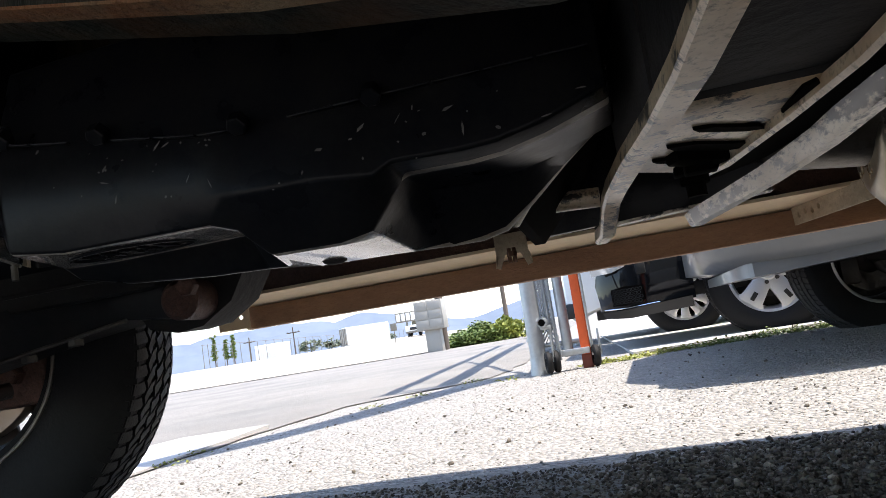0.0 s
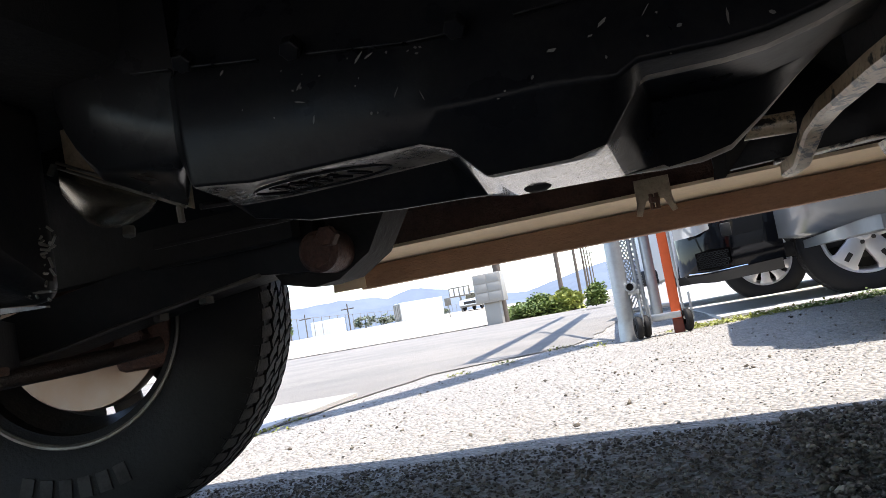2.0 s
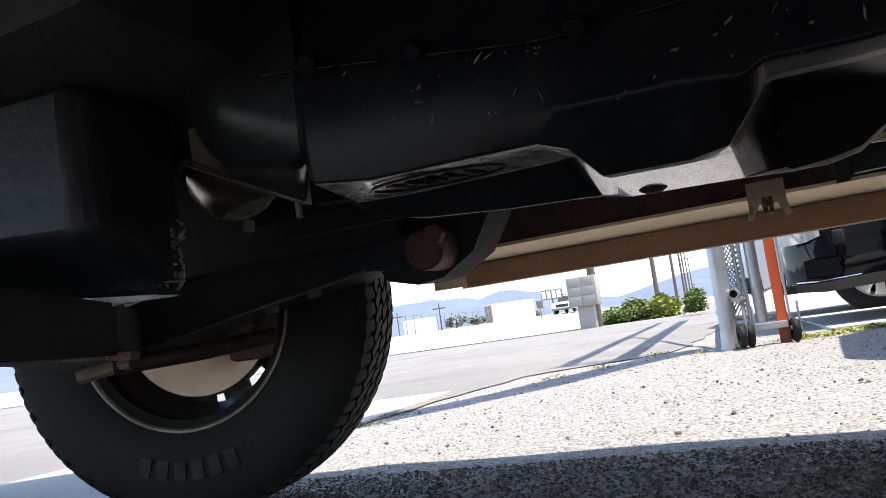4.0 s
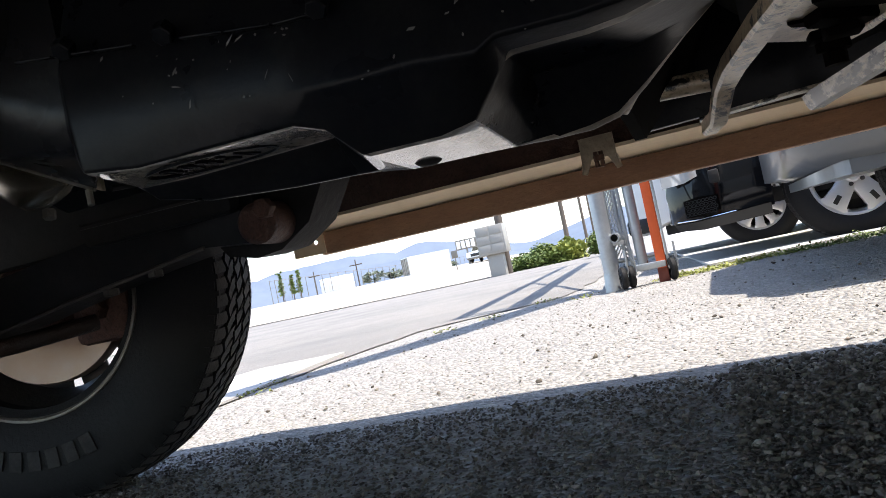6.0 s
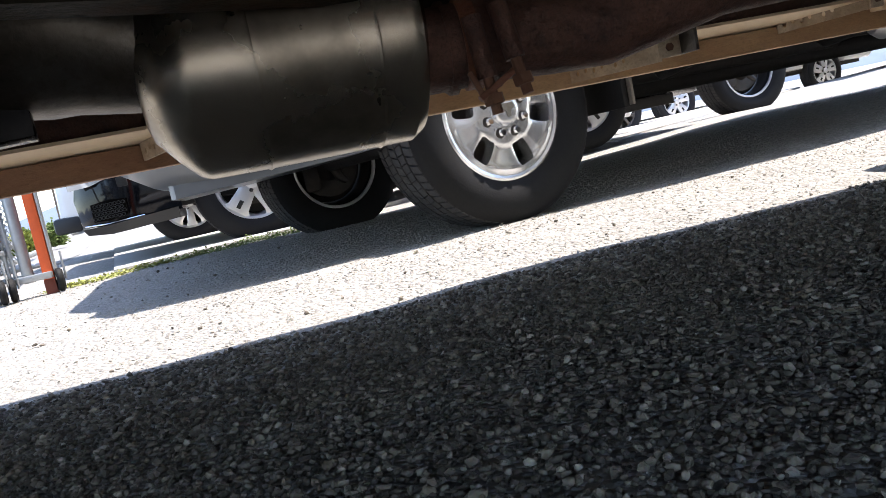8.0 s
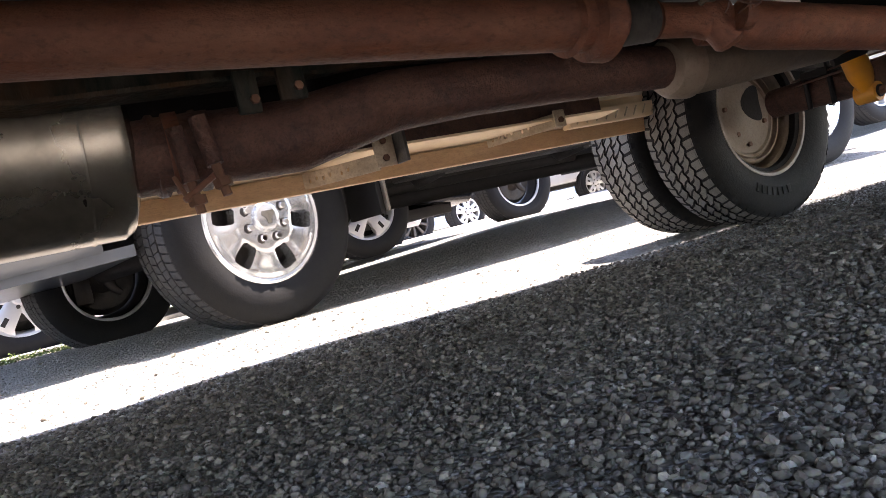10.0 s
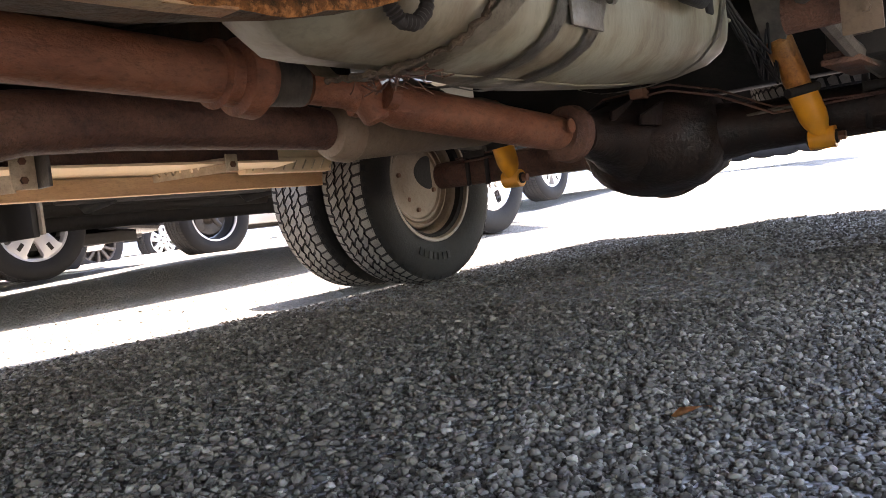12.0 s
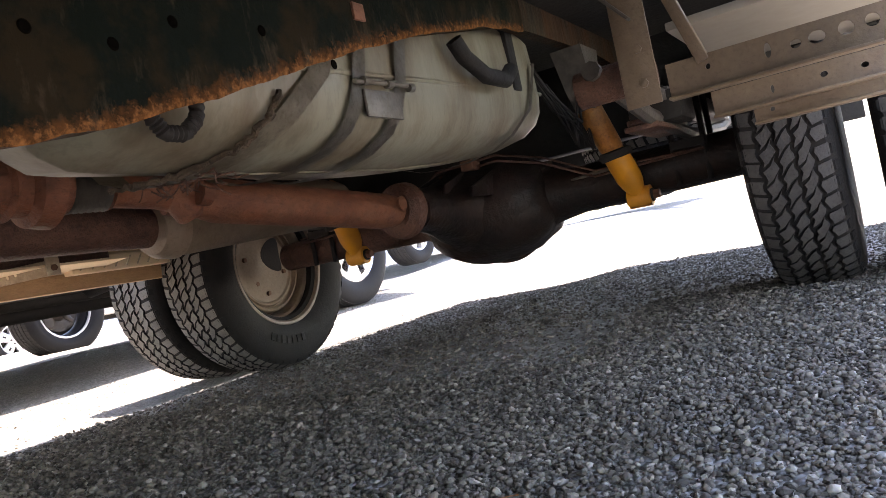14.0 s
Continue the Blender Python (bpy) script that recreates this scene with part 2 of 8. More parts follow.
GALV = mat("galvanised_steel", (0.42, 0.44, 0.45), 0.42, metal=0.7, grain=(0.32, 0.33, 0.34), grain_scale=60, stain=(0.5, 0.5, 0.5), stain_scale=10, stain_amount=0.4)
ORANGE = mat("orange_paint", (0.75, 0.11, 0.02), 0.5, grain_scale=40, grain_amount=0.2, stain=(0.6, 0.09, 0.02), stain_scale=5)
DARKRED = mat("dark_red_foot", (0.22, 0.05, 0.03), 0.6)
BLACKPLASTIC = mat("black_plastic", (0.010, 0.0105, 0.0115), 0.5, grain_scale=200, grain_amount=0.2, bump=0.15, bump_scale=260)
BLACKPAINT = mat("black_car_paint", (0.004, 0.004, 0.005), 0.07, coat=0.0, spec=0.32, grain_amount=0.05, stain_amount=0.1, rough_var=0.03)
WHITEPAINT = mat("white_car_paint", (0.78, 0.78, 0.77), 0.2, coat=0.5, grain_amount=0.03, stain_amount=0.08, rough_var=0.05)
GREYPAINT = mat("silver_grey_paint", (0.115, 0.127, 0.14), 0.3, metal=0.25, coat=0.4, grain_amount=0.05, stain=(0.2, 0.2, 0.2), stain_amount=0.3, rough_var=0.06)
GLASS = mat("dark_car_glass", (0.01, 0.012, 0.014), 0.05, spec=0.8, grain_amount=0, stain_amount=0, rough_var=0.01)
LAMP = mat("headlamp_lens", (0.55, 0.58, 0.6), 0.08, metal=0.6, grain_amount=0.1, stain_amount=0.1, rough_var=0.03)
CHROME = mat("chrome", (0.85, 0.85, 0.86), 0.06, metal=1.0, grain_amount=0, stain_amount=0.05, rough_var=0.02)
LEAF = mat("leaves", (0.10, 0.15, 0.028), 0.6, grain=(0.09, 0.13, 0.03), grain_scale=8, grain_amount=0.7, stain=(0.16, 0.17, 0.03), stain_scale=1.4, stain_amount=0.5)
# Far leaves are greyed: distance haze painted into the leaf colour.
HAZELEAF = mat("hazed_far_leaves", (0.17, 0.195, 0.14), 0.8, grain=(0.12, 0.145, 0.10), grain_scale=3, grain_amount=0.6, stain=(0.22, 0.235, 0.17), stain_scale=0.8)
PALELEAF = mat("yellow_green_leaves", (0.26, 0.27, 0.05), 0.6, grain=(0.11, 0.15, 0.03), grain_scale=8, grain_amount=0.7)
WOODPOLE = mat("pole_wood", (0.11, 0.085, 0.065), 0.85, grain_scale=20, stretch=(4, 4, 0.3), bump=0.4)
BEIGE = mat("beige_cabinet_paint", (0.31, 0.285, 0.245), 0.5, grain_scale=40, grain_amount=0.15, stain=(0.32, 0.3, 0.27), stain_scale=2)
# Blue distance haze is painted into this colour; the air itself is clear.
HILL = mat("hazy_mountain", (0.13, 0.16, 0.205), 1.0, grain=(0.155, 0.19, 0.24), grain_scale=0.02, stain=(0.18, 0.21, 0.26), stain_scale=0.006, spec=0.0)
WALLWHITE = mat("white_building_paint", (0.74, 0.74, 0.72), 0.7, grain_scale=10, grain_amount=0.1, stain_scale=0.4, stain_amount=0.2)
BODY = mat("cream_fibreglass", (0.62, 0.58, 0.5), 0.4, grain_amount=0.08, stain=(0.5, 0.45, 0.36), stain_scale=1.2, stain_amount=0.3)
DRYLEAF = mat("dry_leaf", (0.55, 0.22, 0.07), 0.8, grain_scale=90)
COPPER = mat("rusty_bolt", (0.2, 0.1, 0.06), 0.65, metal=0.3, grain=(0.1, 0.05, 0.03), grain_scale=60)


def patchy(name, light, mid, dark, scale, lo, hi, rough=0.4, coat=0.0, stretch=(1, 1, 1)):
    """Pale worn metal with sharp-edged dark patches of grease over it."""
    m = bpy.data.materials.new(name)
    m.use_nodes = True
    nt = m.node_tree
    b = nt.nodes["Principled BSDF"]
    geo, mp = nt.nodes.new("ShaderNodeNewGeometry"), nt.nodes.new("ShaderNodeMapping")
    mp.inputs["Scale"].default_value = stretch
    nt.links.new(geo.outputs["Position"], mp.inputs["Vector"])
    outs = []
    for sc, det in ((scale, 7), (scale * 0.4, 4), (scale * 6, 5)):
        n = nt.nodes.new("ShaderNodeTexNoise")
        n.inputs["Scale"].default_value, n.inputs["Detail"].default_value, n.inputs["Roughness"].default_value = sc, det, 0.62
        nt.links.new(mp.outputs[0], n.inputs["Vector"])
        outs.append(n.outputs["Fac"])
    colour = None
    for f, a, c, q0, q1 in ((outs[1], light, mid, 0.40, 0.62), (outs[2], None, tuple(v * 0.55 for v in mid), 0.52, 0.72), (outs[0], None, dark, lo, hi)):
        r, x = nt.nodes.new("ShaderNodeMapRange"), nt.nodes.new("ShaderNodeMix")
        r.inputs["From Min"].default_value, r.inputs["From Max"].default_value = q0, q1
        nt.links.new(f, r.inputs["Value"])
        x.data_type = "RGBA"
        nt.links.new(r.outputs[0], x.inputs["Factor"])
        socks = {q.name: q for q in x.inputs if q.type == "RGBA"}
        if colour is None:
            socks["A"].default_value = (*a, 1)
        else:
            nt.links.new(colour, socks["A"])
        socks["B"].default_value = (*c, 1)
        colour = [o for o in x.outputs if o.type == "RGBA"][0]
    nt.links.new(colour, b.inputs["Base Color"])
    b.inputs["Roughness"].default_value, b.inputs["Coat Weight"].default_value = rough, coat
    b.inputs["Coat Roughness"].default_value = 0.25
    bump = nt.nodes.new("ShaderNodeBump")
    bump.inputs["Strength"].default_value, bump.inputs["Distance"].default_value = 0.25, 0.003
    nt.links.new(outs[0], bump.inputs["Height"])
    nt.links.new(bump.outputs[0], b.inputs["Normal"])
    return m


ARMOUR = patchy("greasy_ochre_casting", (0.84, 0.68, 0.47), (0.60, 0.43, 0.26), (0.016, 0.013, 0.011), 24, 0.545, 0.60, 0.38, 0.5)
SCRAPED = patchy("scraped_pale_steel", (0.80, 0.72, 0.58), (0.52, 0.42, 0.30), (0.014, 0.012, 0.011), 42, 0.50, 0.56, 0.34, 0.5, (0.8, 0.35, 1.0))


def rail_material():
    """Old black paint, scraped grey-brown in patches and rusted orange where the wear is strongest."""
    m = bpy.data.materials.new("rusting_rail_paint")
    m.use_nodes = True
    nt = m.node_tree
    b = nt.nodes["Principled BSDF"]
    geo, att = nt.nodes.new("ShaderNodeNewGeometry"), nt.nodes.new("ShaderNodeAttribute")
    att.attribute_name = "wear"

    def noise_node(scale, detail, stretch=(1, 1, 1)):
        mp, n = nt.nodes.new("ShaderNodeMapping"), nt.nodes.new("ShaderNodeTexNoise")
        mp.inputs["Scale"].default_value = stretch
        n.inputs["Scale"].default_value, n.inputs["Detail"].default_value, n.inputs["Roughness"].default_value = scale, detail, 0.68
        nt.links.new(geo.outputs["Position"], mp.inputs["Vector"])
        nt.links.new(mp.outputs[0], n.inputs["Vector"])
        return n.outputs["Fac"]

    def fac(sock, lo, hi, add=None, gain=0.0):
        if add is not None:
            mul = nt.nodes.new("ShaderNodeMath")
            mul.operation = "MULTIPLY_ADD"
            mul.inputs[1].default_value = gain
            nt.links.new(add, mul.inputs[0])
            nt.links.new(sock, mul.inputs[2])
            sock = mul.outputs[0]
        r = nt.nodes.new("ShaderNodeMapRange")
        r.inputs["From Min"].default_value, r.inputs["From Max"].default_value = lo, hi
        nt.links.new(sock, r.inputs["Value"])
        return r.outputs[0]

    def blend(f, a, c):
        x = nt.nodes.new("ShaderNodeMix")
        x.data_type = "RGBA"
        nt.links.new(f, x.inputs["Factor"])
        for key, v in (("A", a), ("B", c)):
            sock = [q for q in x.inputs if q.name == key and q.type == "RGBA"][0]
            if isinstance(v, tuple):
                sock.default_value = (*v, 1)
            else:
                nt.links.new(v, sock)
        return [o for o in x.outputs if o.type == "RGBA"][0]

    scrape, blotch, fine, edge = noise_node(34, 6, (1, 1, 0.35)), noise_node(13, 5), noise_node(120, 4), noise_node(45, 6)
    colour = blend(fac(blotch, 0.45, 0.62), (0.006, 0.009, 0.007), (0.022, 0.016, 0.009))
    colour = blend(fac(scrape, 0.58, 0.76, att.outputs["Fac"], 0.12), colour, (0.060, 0.046, 0.030))
    colour = blend(fac(edge, 0.90, 1.20, att.outputs["Fac"], 0.58), colour, (0.12, 0.048, 0.016))
    colour = blend(fac(fine, 1.02, 1.30, att.outputs["Fac"], 0.58), colour, (0.30, 0.13, 0.045))
    nt.links.new(colour, b.inputs["Base Color"])
    b.inputs["Roughness"].default_value = 0.7
    b.inputs["Specular IOR Level"].default_value = 0.06
    bump = nt.nodes.new("ShaderNodeBump")
    bump.inputs["Strength"].default_value, bump.inputs["Distance"].default_value = 0.6, 0.004
    nt.links.new(edge, bump.inputs["Height"])
    nt.links.new(bump.outputs[0], b.inputs["Normal"])
    return m


RAILSKIN = rail_material()


# ---- builders ----
def finish(bm, smooth=35):
    bmesh.ops.recalc_face_normals(bm, faces=bm.faces)
    cut = radians(smooth)
    for f in bm.faces:
        f.smooth = smooth > 0
    for e in bm.edges:
        e.smooth = len(e.link_faces) == 2 and e.calc_face_angle(0) < cut
    return bm


def part(name, bm, material, parent=None, label="", smooth=35):
    """Links a bmesh as one mesh object, under a thing or a part."""
    if smooth is not None:
        finish(bm, smooth)
    me = bpy.data.meshes.new(name)
    bm.to_mesh(me)
    bm.free()
    me.materials.append(material)
    ob = new(name, me)
    ob.parent = parent
    if label:
        tagged(ob, label)
    return ob


def thing(name, label, category, place=(0, 0, 0), group="", turn=0):
    ob = new(name)
    ob.empty_display_size = 0.1
    ob.matrix_basis = pose(*place, 0, 0, turn)
    return tagged(ob, label, category, group)


def box(x0, x1, y0, y1, z0, z1, bevel=0.004, bm=None, m=None):
    bm = bm or bmesh.new()
    mm = Matrix.Translation(((x0 + x1) / 2, (y0 + y1) / 2, (z0 + z1) / 2)) @ Matrix.Diagonal((x1 - x0, y1 - y0, z1 - z0, 1))
    made = bmesh.ops.create_cube(bm, size=1, matrix=(m or Matrix()) @ mm)
    if bevel:
        edges = list({e for v in made["verts"] for e in v.link_edges})
        bmesh.ops.bevel(bm, geom=edges, offset=bevel, segments=2, affect="EDGES", profile=0.5)
    return bm


def bar(a, b, width, height, bevel=0.003, bm=None, up=(0, 0, 1)):
    """A bevelled bar from a to b."""
    a, b = Vector(a), Vector(b)
    d = (b - a)
    n = d.normalized()
    u = Vector(up)
    s = n.cross(u).normalized()
    w = s.cross(n)
    m = Matrix((n, s, w)).transposed().to_4x4()
    m.translation = (a + b) / 2
    return box(-d.length / 2, d.length / 2, -width / 2, width / 2, -height / 2, height / 2, bevel, bm, m)


def tube(points, radii, sides=20, bm=None, caps=True, flat=1.0):
    """A round bar or pipe through points, with a radius for each."""
    bm = bm or bmesh.new()
    pts = [Vector(p) for p in points]
    if not isinstance(radii, (list, tuple)):
        radii = [radii] * len(pts)
    rings, side = [], None
    for i, p in enumerate(pts):
        d = (pts[min(i + 1, len(pts) - 1)] - pts[max(i - 1, 0)]).normalized()
        if side is None:
            side = d.cross(Vector((0, 0, 1)) if abs(d.z) < 0.9 else Vector((0, 1, 0))).normalized()
        side = (side - d * side.dot(d)).normalized()
        up = side.cross(d)
        rings.append([bm.verts.new(p + radii[i] * (math.cos(a) * side + flat * math.sin(a) * up)) for a in (2 * math.pi * k / sides for k in range(sides))])
    for r, q in zip(rings, rings[1:]):
        for k in range(sides):
            bm.faces.new((r[k], r[(k + 1) % sides], q[(k + 1) % sides], q[k]))
    if caps:
        bm.faces.new(rings[0][::-1])
        bm.faces.new(rings[-1])
    return bm


def lathe(profile, sides=64, bm=None, m=None, closed=True):
    """Turns a profile of (radius, y) round the y axis."""
    bm = bm or bmesh.new()
    m = m or Matrix()
    rings = []
    for r, y in profile:
        if r < 1e-5:
            rings.append([bm.verts.new(m @ Vector((0, y, 0)))] * sides)
        else:
            rings.append([bm.verts.new(m @ Vector((r * math.cos(a), y, r * math.sin(a)))) for a in (2 * math.pi * k / sides for k in range(sides))])
    for p, q in zip(rings, rings[1:]):
        for k in range(sides):
            quad = [p[k], p[(k + 1) % sides], q[(k + 1) % sides], q[k]]
            quad = [v for i, v in enumerate(quad) if v not in quad[:i]]
            if len(quad) > 2:
                bm.faces.new(quad)
    return bm


def prism(outline, y0, y1, bm=None, m=None, bevel=0.0):
    """An outline in (x, z), carried from y0 to y1."""
    bm = bm or bmesh.new()
    m = m or Matrix()
    lo = [bm.verts.new(m @ Vector((x, y0, z))) for x, z in outline]
    hi = [bm.verts.new(m @ Vector((x, y1, z))) for x, z in outline]
    n = len(outline)
    f = [bm.faces.new(lo), bm.faces.new(hi[::-1])]
    for k in range(n):
        f.append(bm.faces.new((lo[k], hi[k], hi[(k + 1) % n], lo[(k + 1) % n])))
    if bevel:
        edges = [e for face in f[:2] for e in face.edges]
        bmesh.ops.bevel(bm, geom=edges, offset=bevel, segments=2, affect="EDGES", profile=0.5)
    return bm


def loft(sections, bm=None, closed=True, caps=True):
    """Skins a row of sections with equal numbers of points."""
    bm = bm or bmesh.new()
    rings = [[bm.verts.new(p) for p in s] for s in sections]
    n = len(rings[0])
    for r, q in zip(rings, rings[1:]):
        for k in range(n if closed else n - 1):
            bm.faces.new((r[k], r[(k + 1) % n], q[(k + 1) % n], q[k]))
    if caps and closed:
        bm.faces.new(rings[0][::-1])
        bm.faces.new(rings[-1])
    return bm


def plate_with_holes(w, h, thick, holes, sides=12):
    """A strip in the x-z plane, from 0 to w and 0 to h, with a row of round or slotted holes (x, z, rx, rz) through it."""
    bm = bmesh.new()
    xs = sorted({0.0, w, *[x for x, z, rx, rz in holes for x in (x - rx * 1.35, x + rx * 1.35)]})
    half = {}
    for y in (0.0, thick):
        def v(x, z):
            return bm.verts.new((x, y, z))
        for a, b in zip(xs, xs[1:]):
            hole = next((q for q in holes if abs((a + b) / 2 - q[0]) < 1e-5), None)
            if not hole:
                bm.faces.new((v(a, 0), v(b, 0), v(b, h), v(a, h)))
                continue
            cx, cz, rx, rz = hole
            ts = sorted([2 * math.pi * (k + 0.5) / sides for k in range(sides)] + [math.atan2(pz - cz, px - cx) % (2 * math.pi) for px in (a, b) for pz in (0, h)])
            ring = [(cx + rx * math.cos(t), cz + rz * math.sin(t)) for t in ts]
            outer = []
            for t in ts:
                dx, dz = math.cos(t), math.sin(t)
                k = min(((b - cx) if dx > 0 else (a - cx)) / dx if abs(dx) > 1e-6 else 9, ((h - cz) if dz > 0 else -cz) / dz if abs(dz) > 1e-6 else 9)
                outer.append((cx + k * dx, cz + k * dz))
            ri, ro = [v(*p) for p in ring], [v(*p) for p in outer]
            for k in range(len(ts)):
                bm.faces.new((ri[k], ro[k], ro[(k + 1) % len(ts)], ri[(k + 1) % len(ts)]))
            half[(y, cx)] = ri
    for _, cx in {k for k in half if k[0] == 0.0}:
        a, b = half[(0.0, cx)], half[(thick, cx)]
        for k in range(len(a)):
            bm.faces.new((a[k], a[(k + 1) % len(a)], b[(k + 1) % len(a)], b[k]))
    for a, b in (((0, 0), (w, 0)), ((w, 0), (w, h)), ((w, h), (0, h)), ((0, h), (0, 0))):
        bm.faces.new([bm.verts.new(p) for p in ((a[0], 0, a[1]), (b[0], 0, b[1]), (b[0], thick, b[1]), (a[0], thick, a[1]))])
    bmesh.ops.remove_doubles(bm, verts=bm.verts, dist=1e-5)
    return bm


def moved(bm, m):
    bmesh.ops.transform(bm, matrix=m, verts=bm.verts)
    return bm


def hexnut(centre, axis, radius, height, bm=None):
    a = Vector(axis).normalized()
    c = Vector(centre)
    return tube([c, c + a * height * 0.9, c + a * height], [radius, radius, radius * 0.85], 6, bm)


# ---- ground ----
def smooth(a, b, t):
    t = min(1, max(0, (t - a) / (b - a)))
    return t * t * (3 - 2 * t)


def ground_z(x, y):
    rise = max(0.03 * smooth(1.95, 2.7, y) + 0.02 * smooth(3.0, 4.1, y), 0.035 * smooth(2.5, 3.05, x) * smooth(1.5, 0.9, y))
    rise += 0.40 * smooth(7, 15, x) * smooth(14, 7, y) + 0.10 * smooth(1.8, 4.6, x) * smooth(2.3, 3.3, y) * smooth(14, 9, y)
    rise += 0.014 * math.exp(-((x - 1.5) / 0.45) ** 2 - ((y - 1.95) / 0.5) ** 2)
    rise += 0.9 * smooth(25, 70, y) * smooth(-7, -18, x)
    bumps = 0.012 * noise.noise(Vector((x * 0.9, y * 0.9, 0))) + 0.006 * noise.noise(Vector((x * 3.1, y * 3.1, 4)))
    near = (1 - smooth(6, 12, max(abs(x), abs(y)))) * smooth(-1.7, -0.8, x)
    return rise + bumps * near


def grid_mesh(xs, ys, height):
    bm = bmesh.new()
    rows = [[bm.verts.new((x, y, height(x, y))) for x in xs] for y in ys]
    for r, q in zip(rows, rows[1:]):
        for k in range(len(xs) - 1):
            bm.faces.new((r[k], r[k + 1], q[k + 1], q[k]))
    return bm


def spaced(lo, hi, far):
    mid = list(np.linspace(lo, hi, 130))
    out = [lo - far * (k / 14) ** 2.6 for k in range(14, 0, -1)], [hi + far * (k / 14) ** 2.6 for k in range(1, 15)]
    return [float(v) for v in (*out[0], *mid, *out[1])]


ground = part("ground", grid_mesh(spaced(-4, 8, 2500), spaced(-3, 9, 2500), ground_z), GRAVEL, smooth=60)
tagged(ground, "pale grey crushed gravel lot with scattered loose stones", "gravel ground", kind="structure")


def sheet(name, outline, lift, material, label, category):
    """A paved sheet lying a little above the gravel."""
    bm = bmesh.new()
    top = [bm.verts.new((x, y, ground_z(x, y) + lift)) for x, y in outline]
    face = bm.faces.new(top)
    ext = bmesh.ops.extrude_face_region(bm, geom=[face])
    for v in ext["geom"]:
        if isinstance(v, bmesh.types.BMVert):
            v.co.z -= 0.05
    ob = part(name, bm, material, smooth=20)
    return tagged(ob, label, category, kind="structure")


sheet("concrete_apron", [(-1.9, -30), (-1.36, -2), (-1.32, 2.2), (-1.3, 3.35), (-1.7, 3.3), (-2.2, 2.2), (-2.6, -30)], 0.02, CONCRETE, "sunlit pale concrete strip along the gravel edge", "pavement")
sheet("pavement", [(0.25, 4.75), (1.5, 5.0), (4.5, 6.0), (6.0, 7.2), (9, 9.5), (9.5, 60), (-2.8, 60), (-0.2, 9)], 0.015, CONCRETE, "pale concrete car park behind the gravel", "pavement")
def lot_edge(y):
    """Where the road ends and the bare lot begins."""
    rows = ((8.0, -40.5), (14.6, -12.0), (15.6, -6.5), (15.9, -4.4), (45, -6.1), (300, -8.0), (900, -20.0))
    for (ya, xa), (yb, xb) in zip(rows, rows[1:]):
        if y <= yb:
            return xa + (xb - xa) * (y - ya) / (yb - ya)
    return rows[-1][1]


def kerb_line(y):
    """Where the gravel ends and the asphalt begins."""
    rows = ((-30, -1.3), (2.0, -1.3), (3.2, -1.28), (3.8, -1.1), (4.35, -0.5), (9, -0.55), (20, -1.7), (45, -3.4), (60, -4.4))
    for (ya, xa), (yb, xb) in zip(rows, rows[1:]):
        if y <= yb:
            return xa + (xb - xa) * (y - ya) / (yb - ya) + 0.035 * noise.noise(Vector((y * 3.3, 5.0, 0))) + 0.02 * noise.noise(Vector((y * 11, 9.0, 0)))
    return rows[-1][1]


road_ys = [-30, -12, -6, -3] + [-2 + 0.1 * k for k in range(111)] + [9.5 + 0.75 * k for k in range(15)] + [22 + 4 * k for k in range(10)]
road_bm = loft([[(x, y, ground_z(x, y) + 0.005) for x in (kerb_line(y) + ((-40 if y < 8 else lot_edge(y) - 0.05) - kerb_line(y)) * (k / 16) ** 1.8 for k in range(17))] for y in road_ys], closed=False)
tagged(part("road", road_bm, ASPHALT, smooth=60), "worn grey asphalt driveway beside the gravel", "road", kind="structure")
lot_ys = [8.0, 11, 14.6, 15.6, 15.9] + [18 + 3 * k for k in range(24)] + [100, 130, 180, 300, 900]
lot_bm = loft([[(x, y, ground_z(x, y) + 0.02) for x in (lot_edge(y) - 900 * (k / 24) ** 3 for k in range(25))] for y in lot_ys], closed=False)
tagged(part("dirt_lot", lot_bm, DIRT, smooth=60), "bleached bare ground across the road", "dirt lot", kind="structure")


# ---- wheels ----
def tyre_mesh(radius, width, rim, sides=72):
    """A tyre round the y axis, centred; tread surface left a little low for the blocks."""
    w, r = width / 2, radius - 0.008
    prof = [(rim - 0.012, -w * 0.72), (rim + 0.004, -w * 0.80), (rim + 0.012, -w * 0.86), (rim + (r - rim) * 0.35, -w * 0.99), (rim + (r - rim) * 0.55, -w), (rim + (r - rim) * 0.8, -w * 0.96),
            (r - 0.012, -w * 0.88), (r, -w * 0.78), (r + 0.001, 0)]
    prof += [(a, -b) for a, b in prof[-2::-1]] + [(rim - 0.012, -w * 0.72)]
    return lathe(prof, sides)


